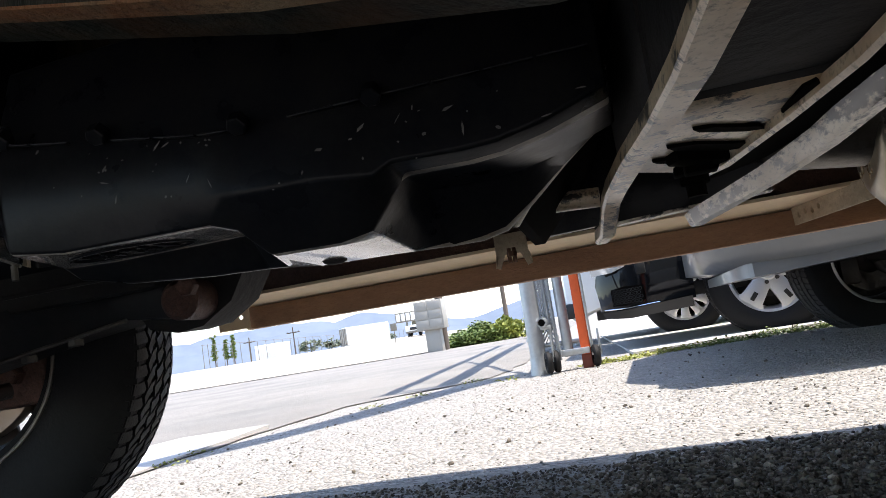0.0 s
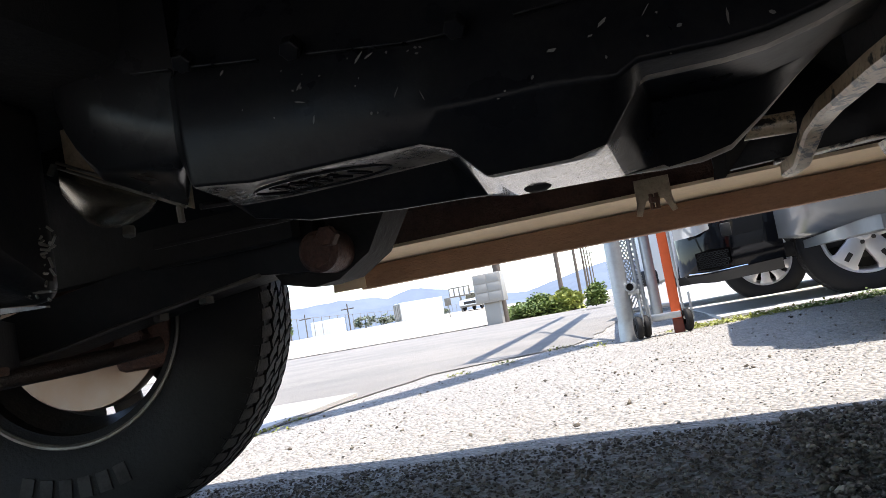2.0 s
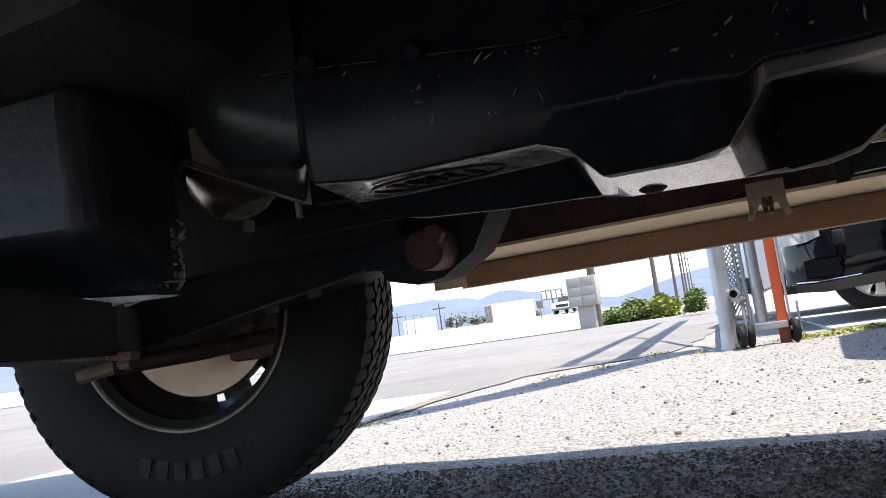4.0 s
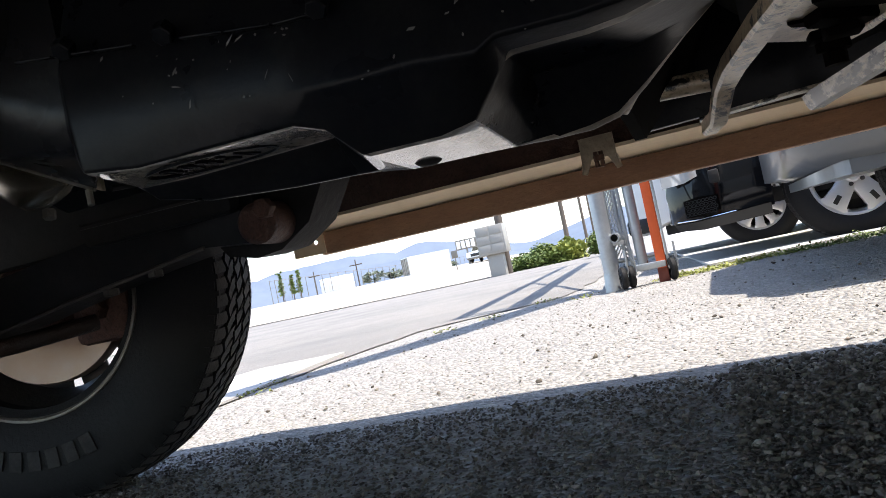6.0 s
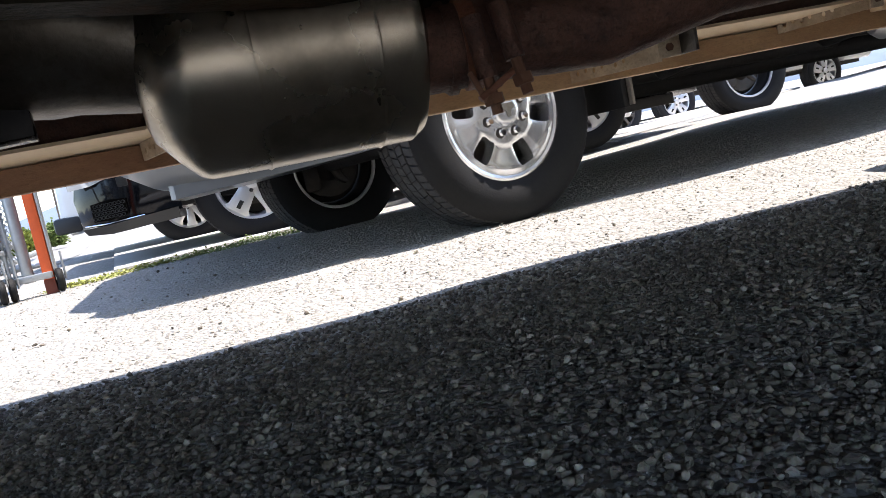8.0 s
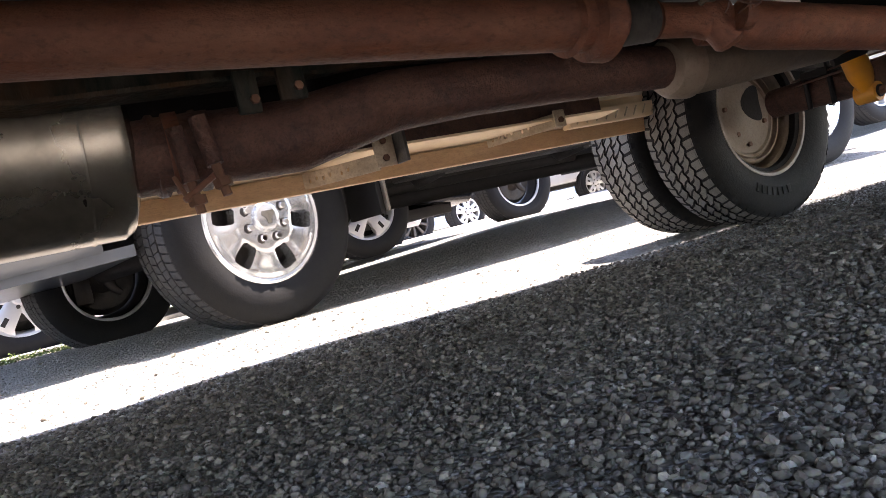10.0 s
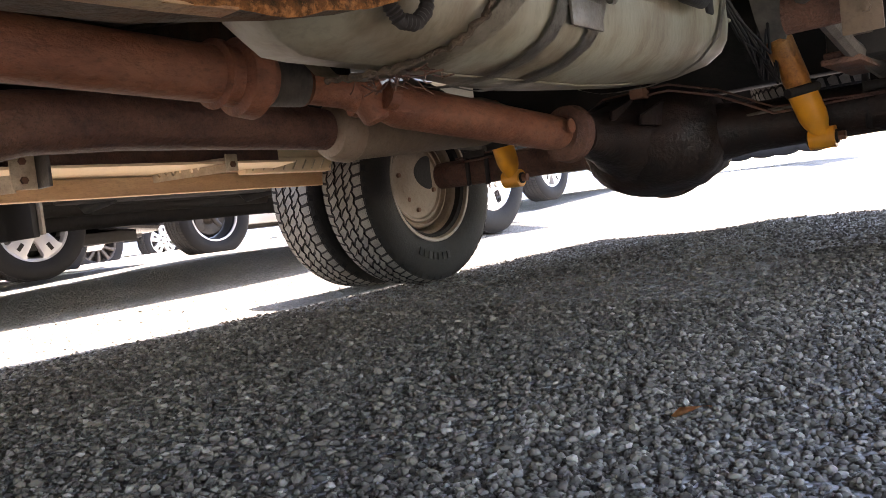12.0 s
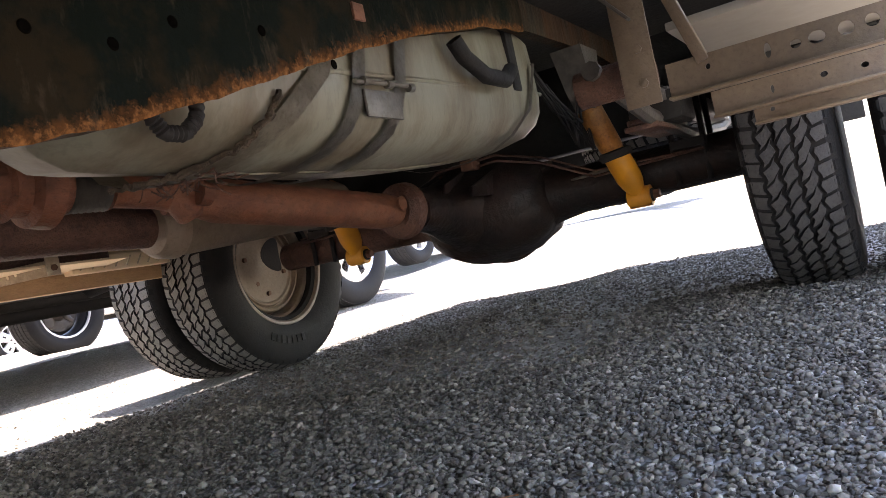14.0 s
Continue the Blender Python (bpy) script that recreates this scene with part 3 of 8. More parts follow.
def tread_mesh(radius, width, pitches=62, deep=0.013):
    """Interlocking blocks: slanted centre rows between zigzag grooves, and lugged shoulders that wrap on to the sidewalls."""
    bm = bmesh.new()
    w = width * 0.86
    edges = [-0.5 * w, -0.30 * w, -0.10 * w, 0.10 * w, 0.30 * w, 0.5 * w]
    step = 2 * math.pi / pitches
    gy, ga = 0.0046, 0.0042 / radius
    rng = random.Random(4)

    def zig(i, a):
        """Side offset of the groove i at the angle a."""
        if i in (0, 5):
            return edges[i]
        t = (a / step + 0.5 * (i % 2)) % 1.0
        return edges[i] + 0.026 * w * (4 * abs(t - 0.5) - 1)

    def put(y, a, drop):
        r = radius - drop - 0.012 * (min(1.0, abs(y) / (w / 2))) ** 4
        return bm.verts.new((r * math.cos(a), y, r * math.sin(a)))

    for row in range(5):
        shoulder = row in (0, 4)
        count = pitches
        slant = (0.15, 0.8, 0.8, 0.8, -0.15)[row] * step
        for k in range(count):
            a0 = k * step + (0.37 * row % 1.0) * step + 0.05 * step * rng.uniform(-1, 1)
            y_lo, y_hi = edges[row], edges[row + 1]
            loop = []
            for f in (0.0, 0.34, 0.67, 1.0):
                a = a0 + ga + (step - 2 * ga) * f
                loop.append((zig(row, a) + gy, a))
            kink = (0.0 if shoulder else 0.14) * step * (1 if row % 2 else -1)
            mid = (y_lo + y_hi) / 2
            loop.append((mid, a0 + step - ga + slant * 0.5 + kink))
            for f in (1.0, 0.67, 0.34, 0.0):
                a = a0 + ga + (step - 2 * ga) * f + slant
                loop.append((zig(row + 1, a) - gy, a))
            loop.append((mid, a0 + ga + slant * 0.5 + kink))
            top = [put(y, a, 0.0) for y, a in loop]
            low = [put(y, a, deep) for y, a in loop]
            hub = put(mid, a0 + 0.5 * step + slant * 0.5 + kink, -0.0004)
            n = len(loop)
            for i in range(n):
                j = (i + 1) % n
                bm.faces.new((top[i], top[j], hub))
                bm.faces.new((top[i], low[i], low[j], top[j])).material_index = 1
            if shoulder:
                side = 1 if row == 4 else -1
                ends = (5, 8) if row == 4 else (0, 3)
                a1, a2 = sorted((loop[ends[0]][1], loop[ends[1]][1]))
                a1, a2 = a1 + 0.10 * step, a2 - 0.10 * step
                long = 0.030 if k % 2 else 0.022
                quad = []
                for a, dr, dy in ((a1, 0.0125, 0.0), (a2, 0.0125, 0.0), (a2, long, 0.0065), (a1, long, 0.0065)):
                    for out in (0.0, -0.008):
                        r = radius - dr
                        quad.append(bm.verts.new((r * math.cos(a), side * (w / 2 + dy + out), r * math.sin(a))))
                o, i2 = quad[0::2], quad[1::2]
                bm.faces.new(o).material_index = 1
                for p in range(4):
                    q = (p + 1) % 4
                    bm.faces.new((o[p], o[q], i2[q], i2[p])).material_index = 1
    return bm


def ribbed_tread(radius, width, ribs=5, deep=0.009, pitches=76):
    """Straight ribs cut across by narrow slanted sipes; the outer ribs are notched."""
    bm = bmesh.new()
    w = width * 0.84
    rw, step = w / ribs, 2 * math.pi / pitches
    for k in range(ribs):
        outer = k in (0, ribs - 1)
        y0, y1 = -w / 2 + k * rw + rw * 0.09, -w / 2 + (k + 1) * rw - rw * 0.09
        gap = (0.0036 if outer else 0.0022) / radius
        for j in range(pitches):
            a = (j + 0.41 * k) * step
            slant = 0.25 * step * (1 if k % 2 else -1)
            top, low = [], []
            for y, t in ((y0, a + gap), (y0, a + step - gap), (y1, a + step - gap + slant), (y1, a + gap + slant)):
                drop = 0.010 * (abs(y) / (w / 2)) ** 4
                for r, ring in ((radius - drop, top), (radius - drop - deep, low)):
                    ring.append(bm.verts.new((r * math.cos(t), y, r * math.sin(t))))
            bm.faces.new(top)
            for i in range(4):
                bm.faces.new((top[i], low[i], low[(i + 1) % 4], top[(i + 1) % 4]))
    return bm


def sidewall_bars(count, radius, y, centre_deg, parent, size=0.03):
    """Raised bars in the place of a word, set round a sidewall that faces -y."""
    for k in range(count):
        a = radians(centre_deg) - (k - (count - 1) / 2) * size * 0.95 / radius
        m = Matrix.Rotation(-a, 4, "Y") @ Matrix.Translation((radius + 0.5 * size, y, 0))
        bm = box(-size * 0.5, size * 0.5, -0.0014, 0.0014, -size * 0.33, size * 0.33, 0.0, m=m)
        part("raised_bar", bm, LETTER, parent, smooth=0)


def road_wheel(name, parent, place, radius, width, rim_r, tread="blocks", label="", rubber=None, face=None):
    """Tyre with its tread, under a wheel Empty whose axle runs along y."""
    w = new(name)
    w.parent = parent
    w.matrix_basis = pose(*place)
    if label:
        tagged(w, label)
    tyre, top = tyre_mesh(radius, width, rim_r), ribbed_tread(radius, width) if tread == "ribs" else tread_mesh(radius, width, 78 if tread == "fine" else 62)
    if tread == "ribs":
        for v in (*tyre.verts, *top.verts):
            sink = -v.co.z - (radius - 0.009)
            if sink > 0:
                v.co.z += sink
                v.co.y *= 1 + 1.6 * sink / width
    part("tyre", tyre, rubber or RUBBER, w)
    part("tread", top, face or TREAD, w, smooth=25).data.materials.append(RUBBER)
    return w


# ---- the motorhome under which the camera lies ----
CY = 0.80                       # the middle of the vehicle
van = thing("motorhome", "old cream motorhome on a rusty dual-wheel truck chassis, parked on gravel", "motorhome", (1.0, CY, 0.0))
VAN_M = van.matrix_basis.inverted()


def vpart(name, bm, material, label="", parent=None, smooth=35):
    """A part of the motorhome, built in world places."""
    return part(name, moved(bm, VAN_M), material, parent or van, label, smooth)


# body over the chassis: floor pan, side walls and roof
vpart("floor_pan", box(-2.3, 5.25, -0.27, 1.885, 0.80, 0.86, 0.01), NEARBLACK, "near-black underside of the floor")
vpart("body_shell", prism([(-0.5, 0.875), (5.28, 0.875), (5.28, 2.9), (5.2, 2.95), (0.32, 2.95), (-0.2, 1.8)], -0.30, 1.90, bevel=0.04), BODY, "cream fibreglass living box")
vpart("cab", prism([(-2.35, 0.62), (-2.4, 0.9), (-2.3, 1.15), (-1.35, 1.28), (-0.85, 1.78), (-0.52, 1.80), (-0.52, 0.62), (-0.57, 0.62), (-0.60, 0.80), (-0.74, 0.90), (-1.28, 0.90), (-1.46, 0.82), (-1.50, 0.62)], 0.08, 1.52, bevel=0.04), BODY, "cream van cab with wheel arches")
vpart("bumper", box(-2.5, -2.42, 0.06, 1.54, 0.48, 0.66, 0.03), CHROME)
for y, n in ((1.522, "door_window"), (0.066, "door_window")):
    vpart(n, prism([(-1.25, 1.32), (-0.86, 1.70), (-0.56, 1.72), (-0.56, 1.32)], y, y + 0.012), GLASS)
vpart("windscreen", moved(box(-0.012, 0.012, 0.16, 1.44, 0.03, 0.66, 0.004), Matrix.Translation((-1.37, 0, 1.29)) @ Matrix.Rotation(radians(45), 4, "Y")), GLASS)
for x0, x1 in ((0.6, 1.7), (2.6, 3.9)):
    for y in (1.893, -0.312):
        vpart("side_window", box(x0, x1, y, y + 0.017, 1.7, 2.3, 0.006), GLASS)

# far-side skirt: hem beam in two lengths, rusty at the front and cleaner tan behind, with its ledge and the wall above
def skirt(y_in, y_out, x0, x1, z0, material, label):
    return vpart("skirt_beam", prism([(x0, z0), (x1, z0), (x1, z0 + 0.052), (x0, z0 + 0.052)], min(y_in, y_out), max(y_in, y_out), bevel=0.004), material, label)


HEM = 0.398
skirt(1.85, 1.885, -0.525, 0.955, HEM, TAN, "rusty brown lower edge beam of the body skirt")
skirt(1.85, 1.885, 0.957, 3.05, HEM, CLEANTAN, "tan painted lower edge beam of the body skirt")
vpart("skirt_ledge", loft([[(x, 1.853, HEM + 0.053), (x, 1.70, HEM + 0.0635), (x, 1.70, HEM + 0.070), (x, 1.853, HEM + 0.060)] for x in (-0.52, 0.5, 1.6, 2.62)]), CREAM, "cream underside of the skirt ledge")
vpart("ledge_return", box(-0.52, 3.05, 1.86, 1.884, HEM + 0.053, HEM + 0.12, 0.002), CREAM)
vpart("upper_beam", box(-0.52, 2.62, 1.778, 1.787, HEM + 0.068, HEM + 0.20, 0.003), EXHAUST, "dark red-brown inner beam above the ledge")
vpart("inner_panel", box(-0.5, 3.0, 1.790, 1.800, HEM + 0.16, 0.80, 0.002), NEARBLACK, "near-black panel over the inner side of the wall")
vpart("side_wall", box(-0.5, 3.0, 1.888, 1.905, HEM + 0.02, 0.87, 0.004), BODY)
vpart("rear_side_wall", box(3.62, 5.25, 1.93, 1.96, 0.55, 0.87, 0.004), BODY)
vpart("rear_wall", box(5.22, 5.26, -0.28, 1.95, 0.62, 0.87, 0.006), BODY)
# Added dark panel that hides the bright wall behind the axle.
vpart("rear_dark_panel", box(4.95, 4.99, -0.20, 1.85, 0.50, 0.80, 0.006), NEARBLACK, "dark panel added in front of the pale rear wall")
end = vpart("end_plate", moved(plate_with_holes(0.075, 0.05, 0.005, [(0.055, 0.028, 0.005, 0.005)]), Matrix.Translation((-0.582, 1.825, HEM + 0.003)) @ Matrix.Rotation(radians(12), 4, "Z")), CREAM, "drilled tan end bracket of the beam")

# clip bracket with two prongs under the ledge
clip = vpart("beam_clip", prism([(0.126, 0.489), (0.190, 0.489), (0.189, 0.446), (0.196, 0.424), (0.186, 0.421), (0.175, 0.449), (0.143, 0.449), (0.131, 0.421), (0.121, 0.424), (0.127, 0.446)], 1.682, 1.688, bevel=0.0012), PLATE, "tan clip with two bent ears and a pin")
for x, s in ((0.124, -1), (0.193, 1)):
    vpart("ear_flange", bar((x - 0.004 * s, 1.690, 0.449), (x, 1.690, 0.426), 0.022, 0.003, 0.001, up=(1, 0, 0)), PLATE, parent=clip)
for x in (0.153, 0.163):
    vpart("pin", tube([(x, 1.680, 0.459), (x, 1.678, 0.430)], 0.004, 8), COPPER, parent=clip)
vpart("pin_nut", hexnut((0.158, 1.679, 0.452), (0, 0, -1), 0.010, 0.010), COPPER, parent=clip)

# drilled joint plates, from the beam across to the inner rail
def joint_plate(a, b, h, holes):
    a, b = Vector(a), Vector(b)
    n = (b - a)
    ex = n.normalized()
    ez = Vector((0, 0, 1))
    ey = ez.cross(ex).normalized()
    ez = ex.cross(ey)
    m = Matrix((ex, ey, ez)).transposed().to_4x4()
    m.translation = a
    vpart("joint_plate", moved(plate_with_holes(n.length, h, 0.006, holes), m), PLATE, "drilled tan joint plate with bolt holes")


for a, b, count in (((0.702, 1.842, 0.416), (0.826, 1.62, 0.430), 4), ((1.642, 1.842, 0.407), (1.784, 1.69, 0.408), 6), ((2.220, 1.842, 0.430), (2.373, 1.69, 0.439), 6)):
    joint_plate(a, b, 0.040, [(0.018 + 0.019 * k + (0.012 if k > 3 else 0), 0.017 + 0.004 * (k % 2), 0.004, 0.006) for k in range(count)])
hanger = vpart("beam_hanger", box(1.780, 1.837, 1.690, 1.698, 0.414, 0.496, 0.003), PLATE, "tan hanger tab with bolts")
for z in (0.435, 0.478):
    vpart("bolt", hexnut((1.807, 1.690, z), (0, -1, 0), 0.009, 0.006), COPPER, parent=hanger)
vpart("hanger_edge", box(1.838, 1.847, 1.64, 1.70, 0.415, 0.494, 0.002), DUSTY)
vpart("hanger_tab", box(2.350, 2.390, 1.682, 1.689, 0.438, 0.486, 0.003), PLATE)
vpart("bolt", hexnut((2.370, 1.682, 0.457), (0, -1, 0), 0.009, 0.006), COPPER)
tread_plate = vpart("step_plate", box(2.505, 2.88, 1.800, 1.84, 0.440, 0.488, 0.004), CREAM, "worn diamond-pattern tread plate, dusty cream")
for k in range(9):
    vpart("rib", bar((2.53 + 0.04 * k, 1.799, 0.449), (2.55 + 0.04 * k, 1.799, 0.478), 0.004, 0.004, 0.001), PLATE, parent=tread_plate)

# frame rails
def rail(y_web, y_in, lift=0.0):
    bend = 1 if y_in > y_web else -1
    zs = [(-2.2, 0.24, 0.76), (-0.3, 0.24, 0.67), (0.0, 0.215, 0.592), (0.20, 0.17, 0.530), (0.38, 0.11, 0.480), (0.60, 0.06, 0.460), (1.0, 0.0, 0.433), (1.36, 0.0, 0.439), (1.48, 0.0, 0.444), (1.56, 0.0, 0.459), (1.67, 0.0, 0.489), (1.80, 0.0, 0.527), (1.99, 0.0, 0.588), (2.22, 0.0, 0.65), (2.6, 0.0, 0.725), (3.2, 0.0, 0.74), (3.7, 0.0, 0.70), (4.2, 0.0, 0.60), (5.2, 0.0, 0.585)]
    t = 0.007
    sec = []
    for x, inward, z in zs:
        z += lift * smooth(-0.2, 0.1, x) * smooth(1.9, 1.5, x)
        top = max(z + 0.12, 0.66 if x < 2 else z + 0.10)
        ya, yb = y_web + bend * inward, y_in + bend * inward
        if x > 1.45:
            yb = ya + bend * 0.028
        s = bend
        sec.append([(x, ya, z), (x, yb, z), (x, yb, z + t), (x, ya + s * t, z + t), (x, ya + s * t, top - t), (x, yb, top - t), (x, yb, top), (x, ya, top)])
    return loft(sec)


rail_near = vpart("frame_rail", rail(0.40, 0.475), RAIL, "black channel frame rail with a rusty lower edge")
vpart("frame_rail", rail(1.245, 1.17, 0.10), RAIL, "black channel frame rail with a rusty lower edge")
def flange(rows):
    return loft([[(x, y, z - 0.003), (x, y + 0.026, z - 0.003), (x, y + 0.026, z - 0.0005), (x, y, z - 0.0005)] for x, y, z in rows])


vpart("flange_rust", flange([(-2.2, 0.638, 0.76), (-0.3, 0.638, 0.67), (0.0, 0.613, 0.592), (0.20, 0.568, 0.530), (0.38, 0.508, 0.480), (0.60, 0.458, 0.460), (1.0, 0.398, 0.433), (1.36, 0.398, 0.439), (1.42, 0.398, 0.4415)]), RAILRUST, "flaking brown rust on the rail's lower flange", parent=rail_near)
edge_rows = [(0.85, 0.441), (1.0, 0.434), (1.36, 0.440), (1.48, 0.445), (1.56, 0.460), (1.67, 0.490), (1.80, 0.528), (1.99, 0.588), (2.22, 0.65), (2.5, 0.707), (2.7, 0.727)]
heights = (-0.004, 0.0, 0.005, 0.011, 0.019, 0.030, 0.045, 0.065, 0.09, 0.13, 0.19)
skin, wear_of = [], []
for (xa, za), (xb, zb2) in zip(edge_rows, edge_rows[1:]):
    steps = max(4, int((xb - xa) / 0.008))
    for k in range(steps):
        x, z = xa + (xb - xa) * k / steps, za + (zb2 - za) * k / steps
        ragged = 0.0035 * noise.noise(Vector((x * 16, 7.0, 0))) + 0.0015 * noise.noise(Vector((x * 70, 3.0, 0)))
        row = []
        for h in heights:
            dent = 0.0016 * noise.noise(Vector((x * 22, h * 30, 1.0))) + (0.002 if h < 0 else 0.0)
            row.append((x, 0.3970 + dent, z + h + ragged * max(0.0, 1 - h / 0.03)))
            wear_of.append(max(0.0, 1 - h / 0.05))
        skin.append(row)
rail_skin = vpart("rail_skin", loft(skin, closed=False), RAILSKIN, "black paint worn to brown rust along the lower edge", parent=rail_near, smooth=60)
wear = rail_skin.data.attributes.new("wear", "FLOAT", "POINT")
wear.data.foreach_set("value", wear_of)
for x, z in ((1.590, 0.542), (1.672, 0.577), (1.813, 0.589), (1.949, 0.563), (1.50, 0.545)):
    vpart("rail_hole", lathe([(0.0001, 0.0), (0.0055, 0.0), (0.007, 0.0012)], 14, m=Matrix.Translation((x, 0.3950, z))), BORE, parent=rail_near)
vpart("rail_tag", box(2.022, 2.050, 0.3935, 0.399, 0.638, 0.664, 0.001), RUST, parent=rail_near)
for x in (-1.6, 0.95, 2.55, 4.3):
    vpart("cross_member", box(x - 0.04, x + 0.04, 0.47, 1.18, 0.62, 0.70, 0.006), NEARBLACK)

floor_patch = vpart("floor_panel", box(1.245, 1.535, 1.02, 1.165, 0.700, 0.802, 0.004), CREAM, "cream floor panel between the rails")
for x0, x1 in ((1.305, 1.322), (1.385, 1.450)):
    vpart("floor_batten", box(x0, x1, 1.00, 1.168, 0.688, 0.699, 0.002), NEARBLACK, parent=floor_patch)
for x0, x1, z0, z1 in ((1.295, 1.333, 0.480, 0.548), (1.367, 1.414, 0.494, 0.556)):
    bracket = vpart("rail_bracket", box(x0, x1, 1.156, 1.168, z0, z1, 0.003), RAIL, "dusty dark bracket bolted under the far rail")
    vpart("bolt", hexnut(((x0 + x1) / 2 + 0.008, 1.156, z0 + 0.020), (0, -1, 0), 0.008, 0.008), COPPER, parent=bracket)

# black front tank with stepped underside
def front_tank():
    #        x     seam(y,z)      wall foot        ledge back       bump foot        pocket foot
    st = [(-0.258, 0.89, 0.565, 0.90, 0.515, 0.93, 0.490, 0.95, 0.480),
          (-0.240, 0.835, 0.565, 0.84, 0.495, 0.90, 0.465, 0.93, 0.455),
          (-0.215, 0.812, 0.562, 0.816, 0.458, 0.895, 0.448, 0.92, 0.435),
          (-0.150, 0.808, 0.552, 0.815, 0.448, 0.900, 0.446, 0.918, 0.420),
          (-0.050, 0.806, 0.540, 0.815, 0.446, 0.903, 0.446, 0.922, 0.411),
          (0.015, 0.804, 0.527, 0.817, 0.445, 0.893, 0.444, 0.925, 0.408),
          (0.040, 0.804, 0.523, 0.824, 0.436, 0.850, 0.434, 0.928, 0.406),
          (0.062, 0.804, 0.521, 0.842, 0.410, 0.850, 0.409, 0.978, 0.407),
          (0.135, 0.804, 0.519, 0.842, 0.408, 0.850, 0.407, 0.982, 0.405),
          (0.166, 0.806, 0.515, 0.846, 0.414, 0.880, 0.413, 0.985, 0.404),
          (0.186, 0.808, 0.512, 0.850, 0.440, 0.915, 0.439, 0.988, 0.403),
          (0.204, 0.810, 0.510, 0.852, 0.462, 0.942, 0.461, 0.990, 0.402),
          (0.240, 0.812, 0.511, 0.852, 0.461, 0.945, 0.460, 0.992, 0.402),
          (0.268, 0.812, 0.512, 0.851, 0.460, 0.945, 0.459, 0.992, 0.408),
          (0.300, 0.815, 0.516, 0.851, 0.462, 0.945, 0.462, 0.994, 0.432),
          (0.340, 0.82, 0.528, 0.854, 0.471, 0.945, 0.470, 0.994, 0.466),
          (0.400, 0.84, 0.556, 0.866, 0.492, 0.945, 0.490, 0.992, 0.512)]
    sec = []
    y5 = 1.25
    for x, y1, z1, y2, z2, y3, z3, y4, z4 in st:
        crease = (x, y1 - 0.001, z1 - 0.055 if z1 - 0.055 > z2 + 0.004 else z2 + 0.004)
        sec.append([(x, y1 + 0.03, 0.66), (x, y1, z1), crease, (x, y2, z2), (x, y3, z3), (x, y4, z4), (x, y5, max(z4 + 0.075, 0.475)), (x, 1.27, 0.66)])
    bm = loft(sec)
    # rims with painted sheen: the ridge over the pocket, the pocket's side and its lower edge
    place = {tuple(round(c, 4) for c in p): (x, col) for (x, *_), row in zip(st, sec) for col, p in enumerate(row)}
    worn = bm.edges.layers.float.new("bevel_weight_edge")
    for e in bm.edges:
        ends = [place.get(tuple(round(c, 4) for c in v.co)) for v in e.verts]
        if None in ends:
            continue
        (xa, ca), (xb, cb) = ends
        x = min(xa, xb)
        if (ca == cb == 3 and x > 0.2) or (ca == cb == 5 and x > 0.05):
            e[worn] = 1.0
    return bm


pan_bm = front_tank()
pan_bm.normal_update()
bmesh.ops.recalc_face_normals(pan_bm, faces=pan_bm.faces)
# Faces that look down get the pale coat: dust plus painted reflection.
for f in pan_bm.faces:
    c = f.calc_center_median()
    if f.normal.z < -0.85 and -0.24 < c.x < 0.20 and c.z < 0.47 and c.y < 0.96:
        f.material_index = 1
tank1 = vpart("front_pan", pan_bm, BLACK, "black painted stepped pan, scuffed and dusty, sheen painted on ledges and rims", smooth=40)
tank1.data.materials.append(DUSTSHEEN)
tank1.data.materials.append(RIMSHEEN)
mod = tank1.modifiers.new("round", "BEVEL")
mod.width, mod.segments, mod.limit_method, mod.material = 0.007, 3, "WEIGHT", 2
mod = tank1.modifiers.new("small_round", "BEVEL")
mod.width, mod.segments, mod.limit_method, mod.angle_limit = 0.004, 2, "ANGLE", radians(32)
mod = tank1.modifiers.new("flat_faces", "WEIGHTED_NORMAL")
mod.weight, mod.keep_sharp = 62, False
for k in range(14):
    x0 = -0.25 + 0.046 * k
    if k in (3, 7):
        continue
    z0, z1 = (0.557 - 0.17 * (x + 0.215) if x < 0.04 else 0.513 for x in (x0, x0 + 0.043))
    vpart("seam_flange", bar((x0, 0.798, z0 + 0.012), (x0 + 0.043, 0.798, z1 + 0.012), 0.006, 0.0022, 0.0006), BLACK, parent=tank1)
for x, z in ((-0.19, 0.561), (-0.08, 0.543), (0.069, 0.520), (0.2, 0.517)):
    vpart("seam_bolt", hexnut((x, 0.800, z + 0.014), (0, -0.7, -0.7), 0.010, 0.014), BLACK, parent=tank1)
vpart("drain_plug", lathe([(0.0001, 0), (0.008, 0), (0.012, 0.002), (0.015, 0.005)], 16, m=Matrix.Translation((0.085, 0.945, 0.4030)) @ Matrix.Rotation(radians(90), 4, "X")), NEARBLACK, parent=tank1)
chips = bmesh.new()
chip_rng = random.Random(77)
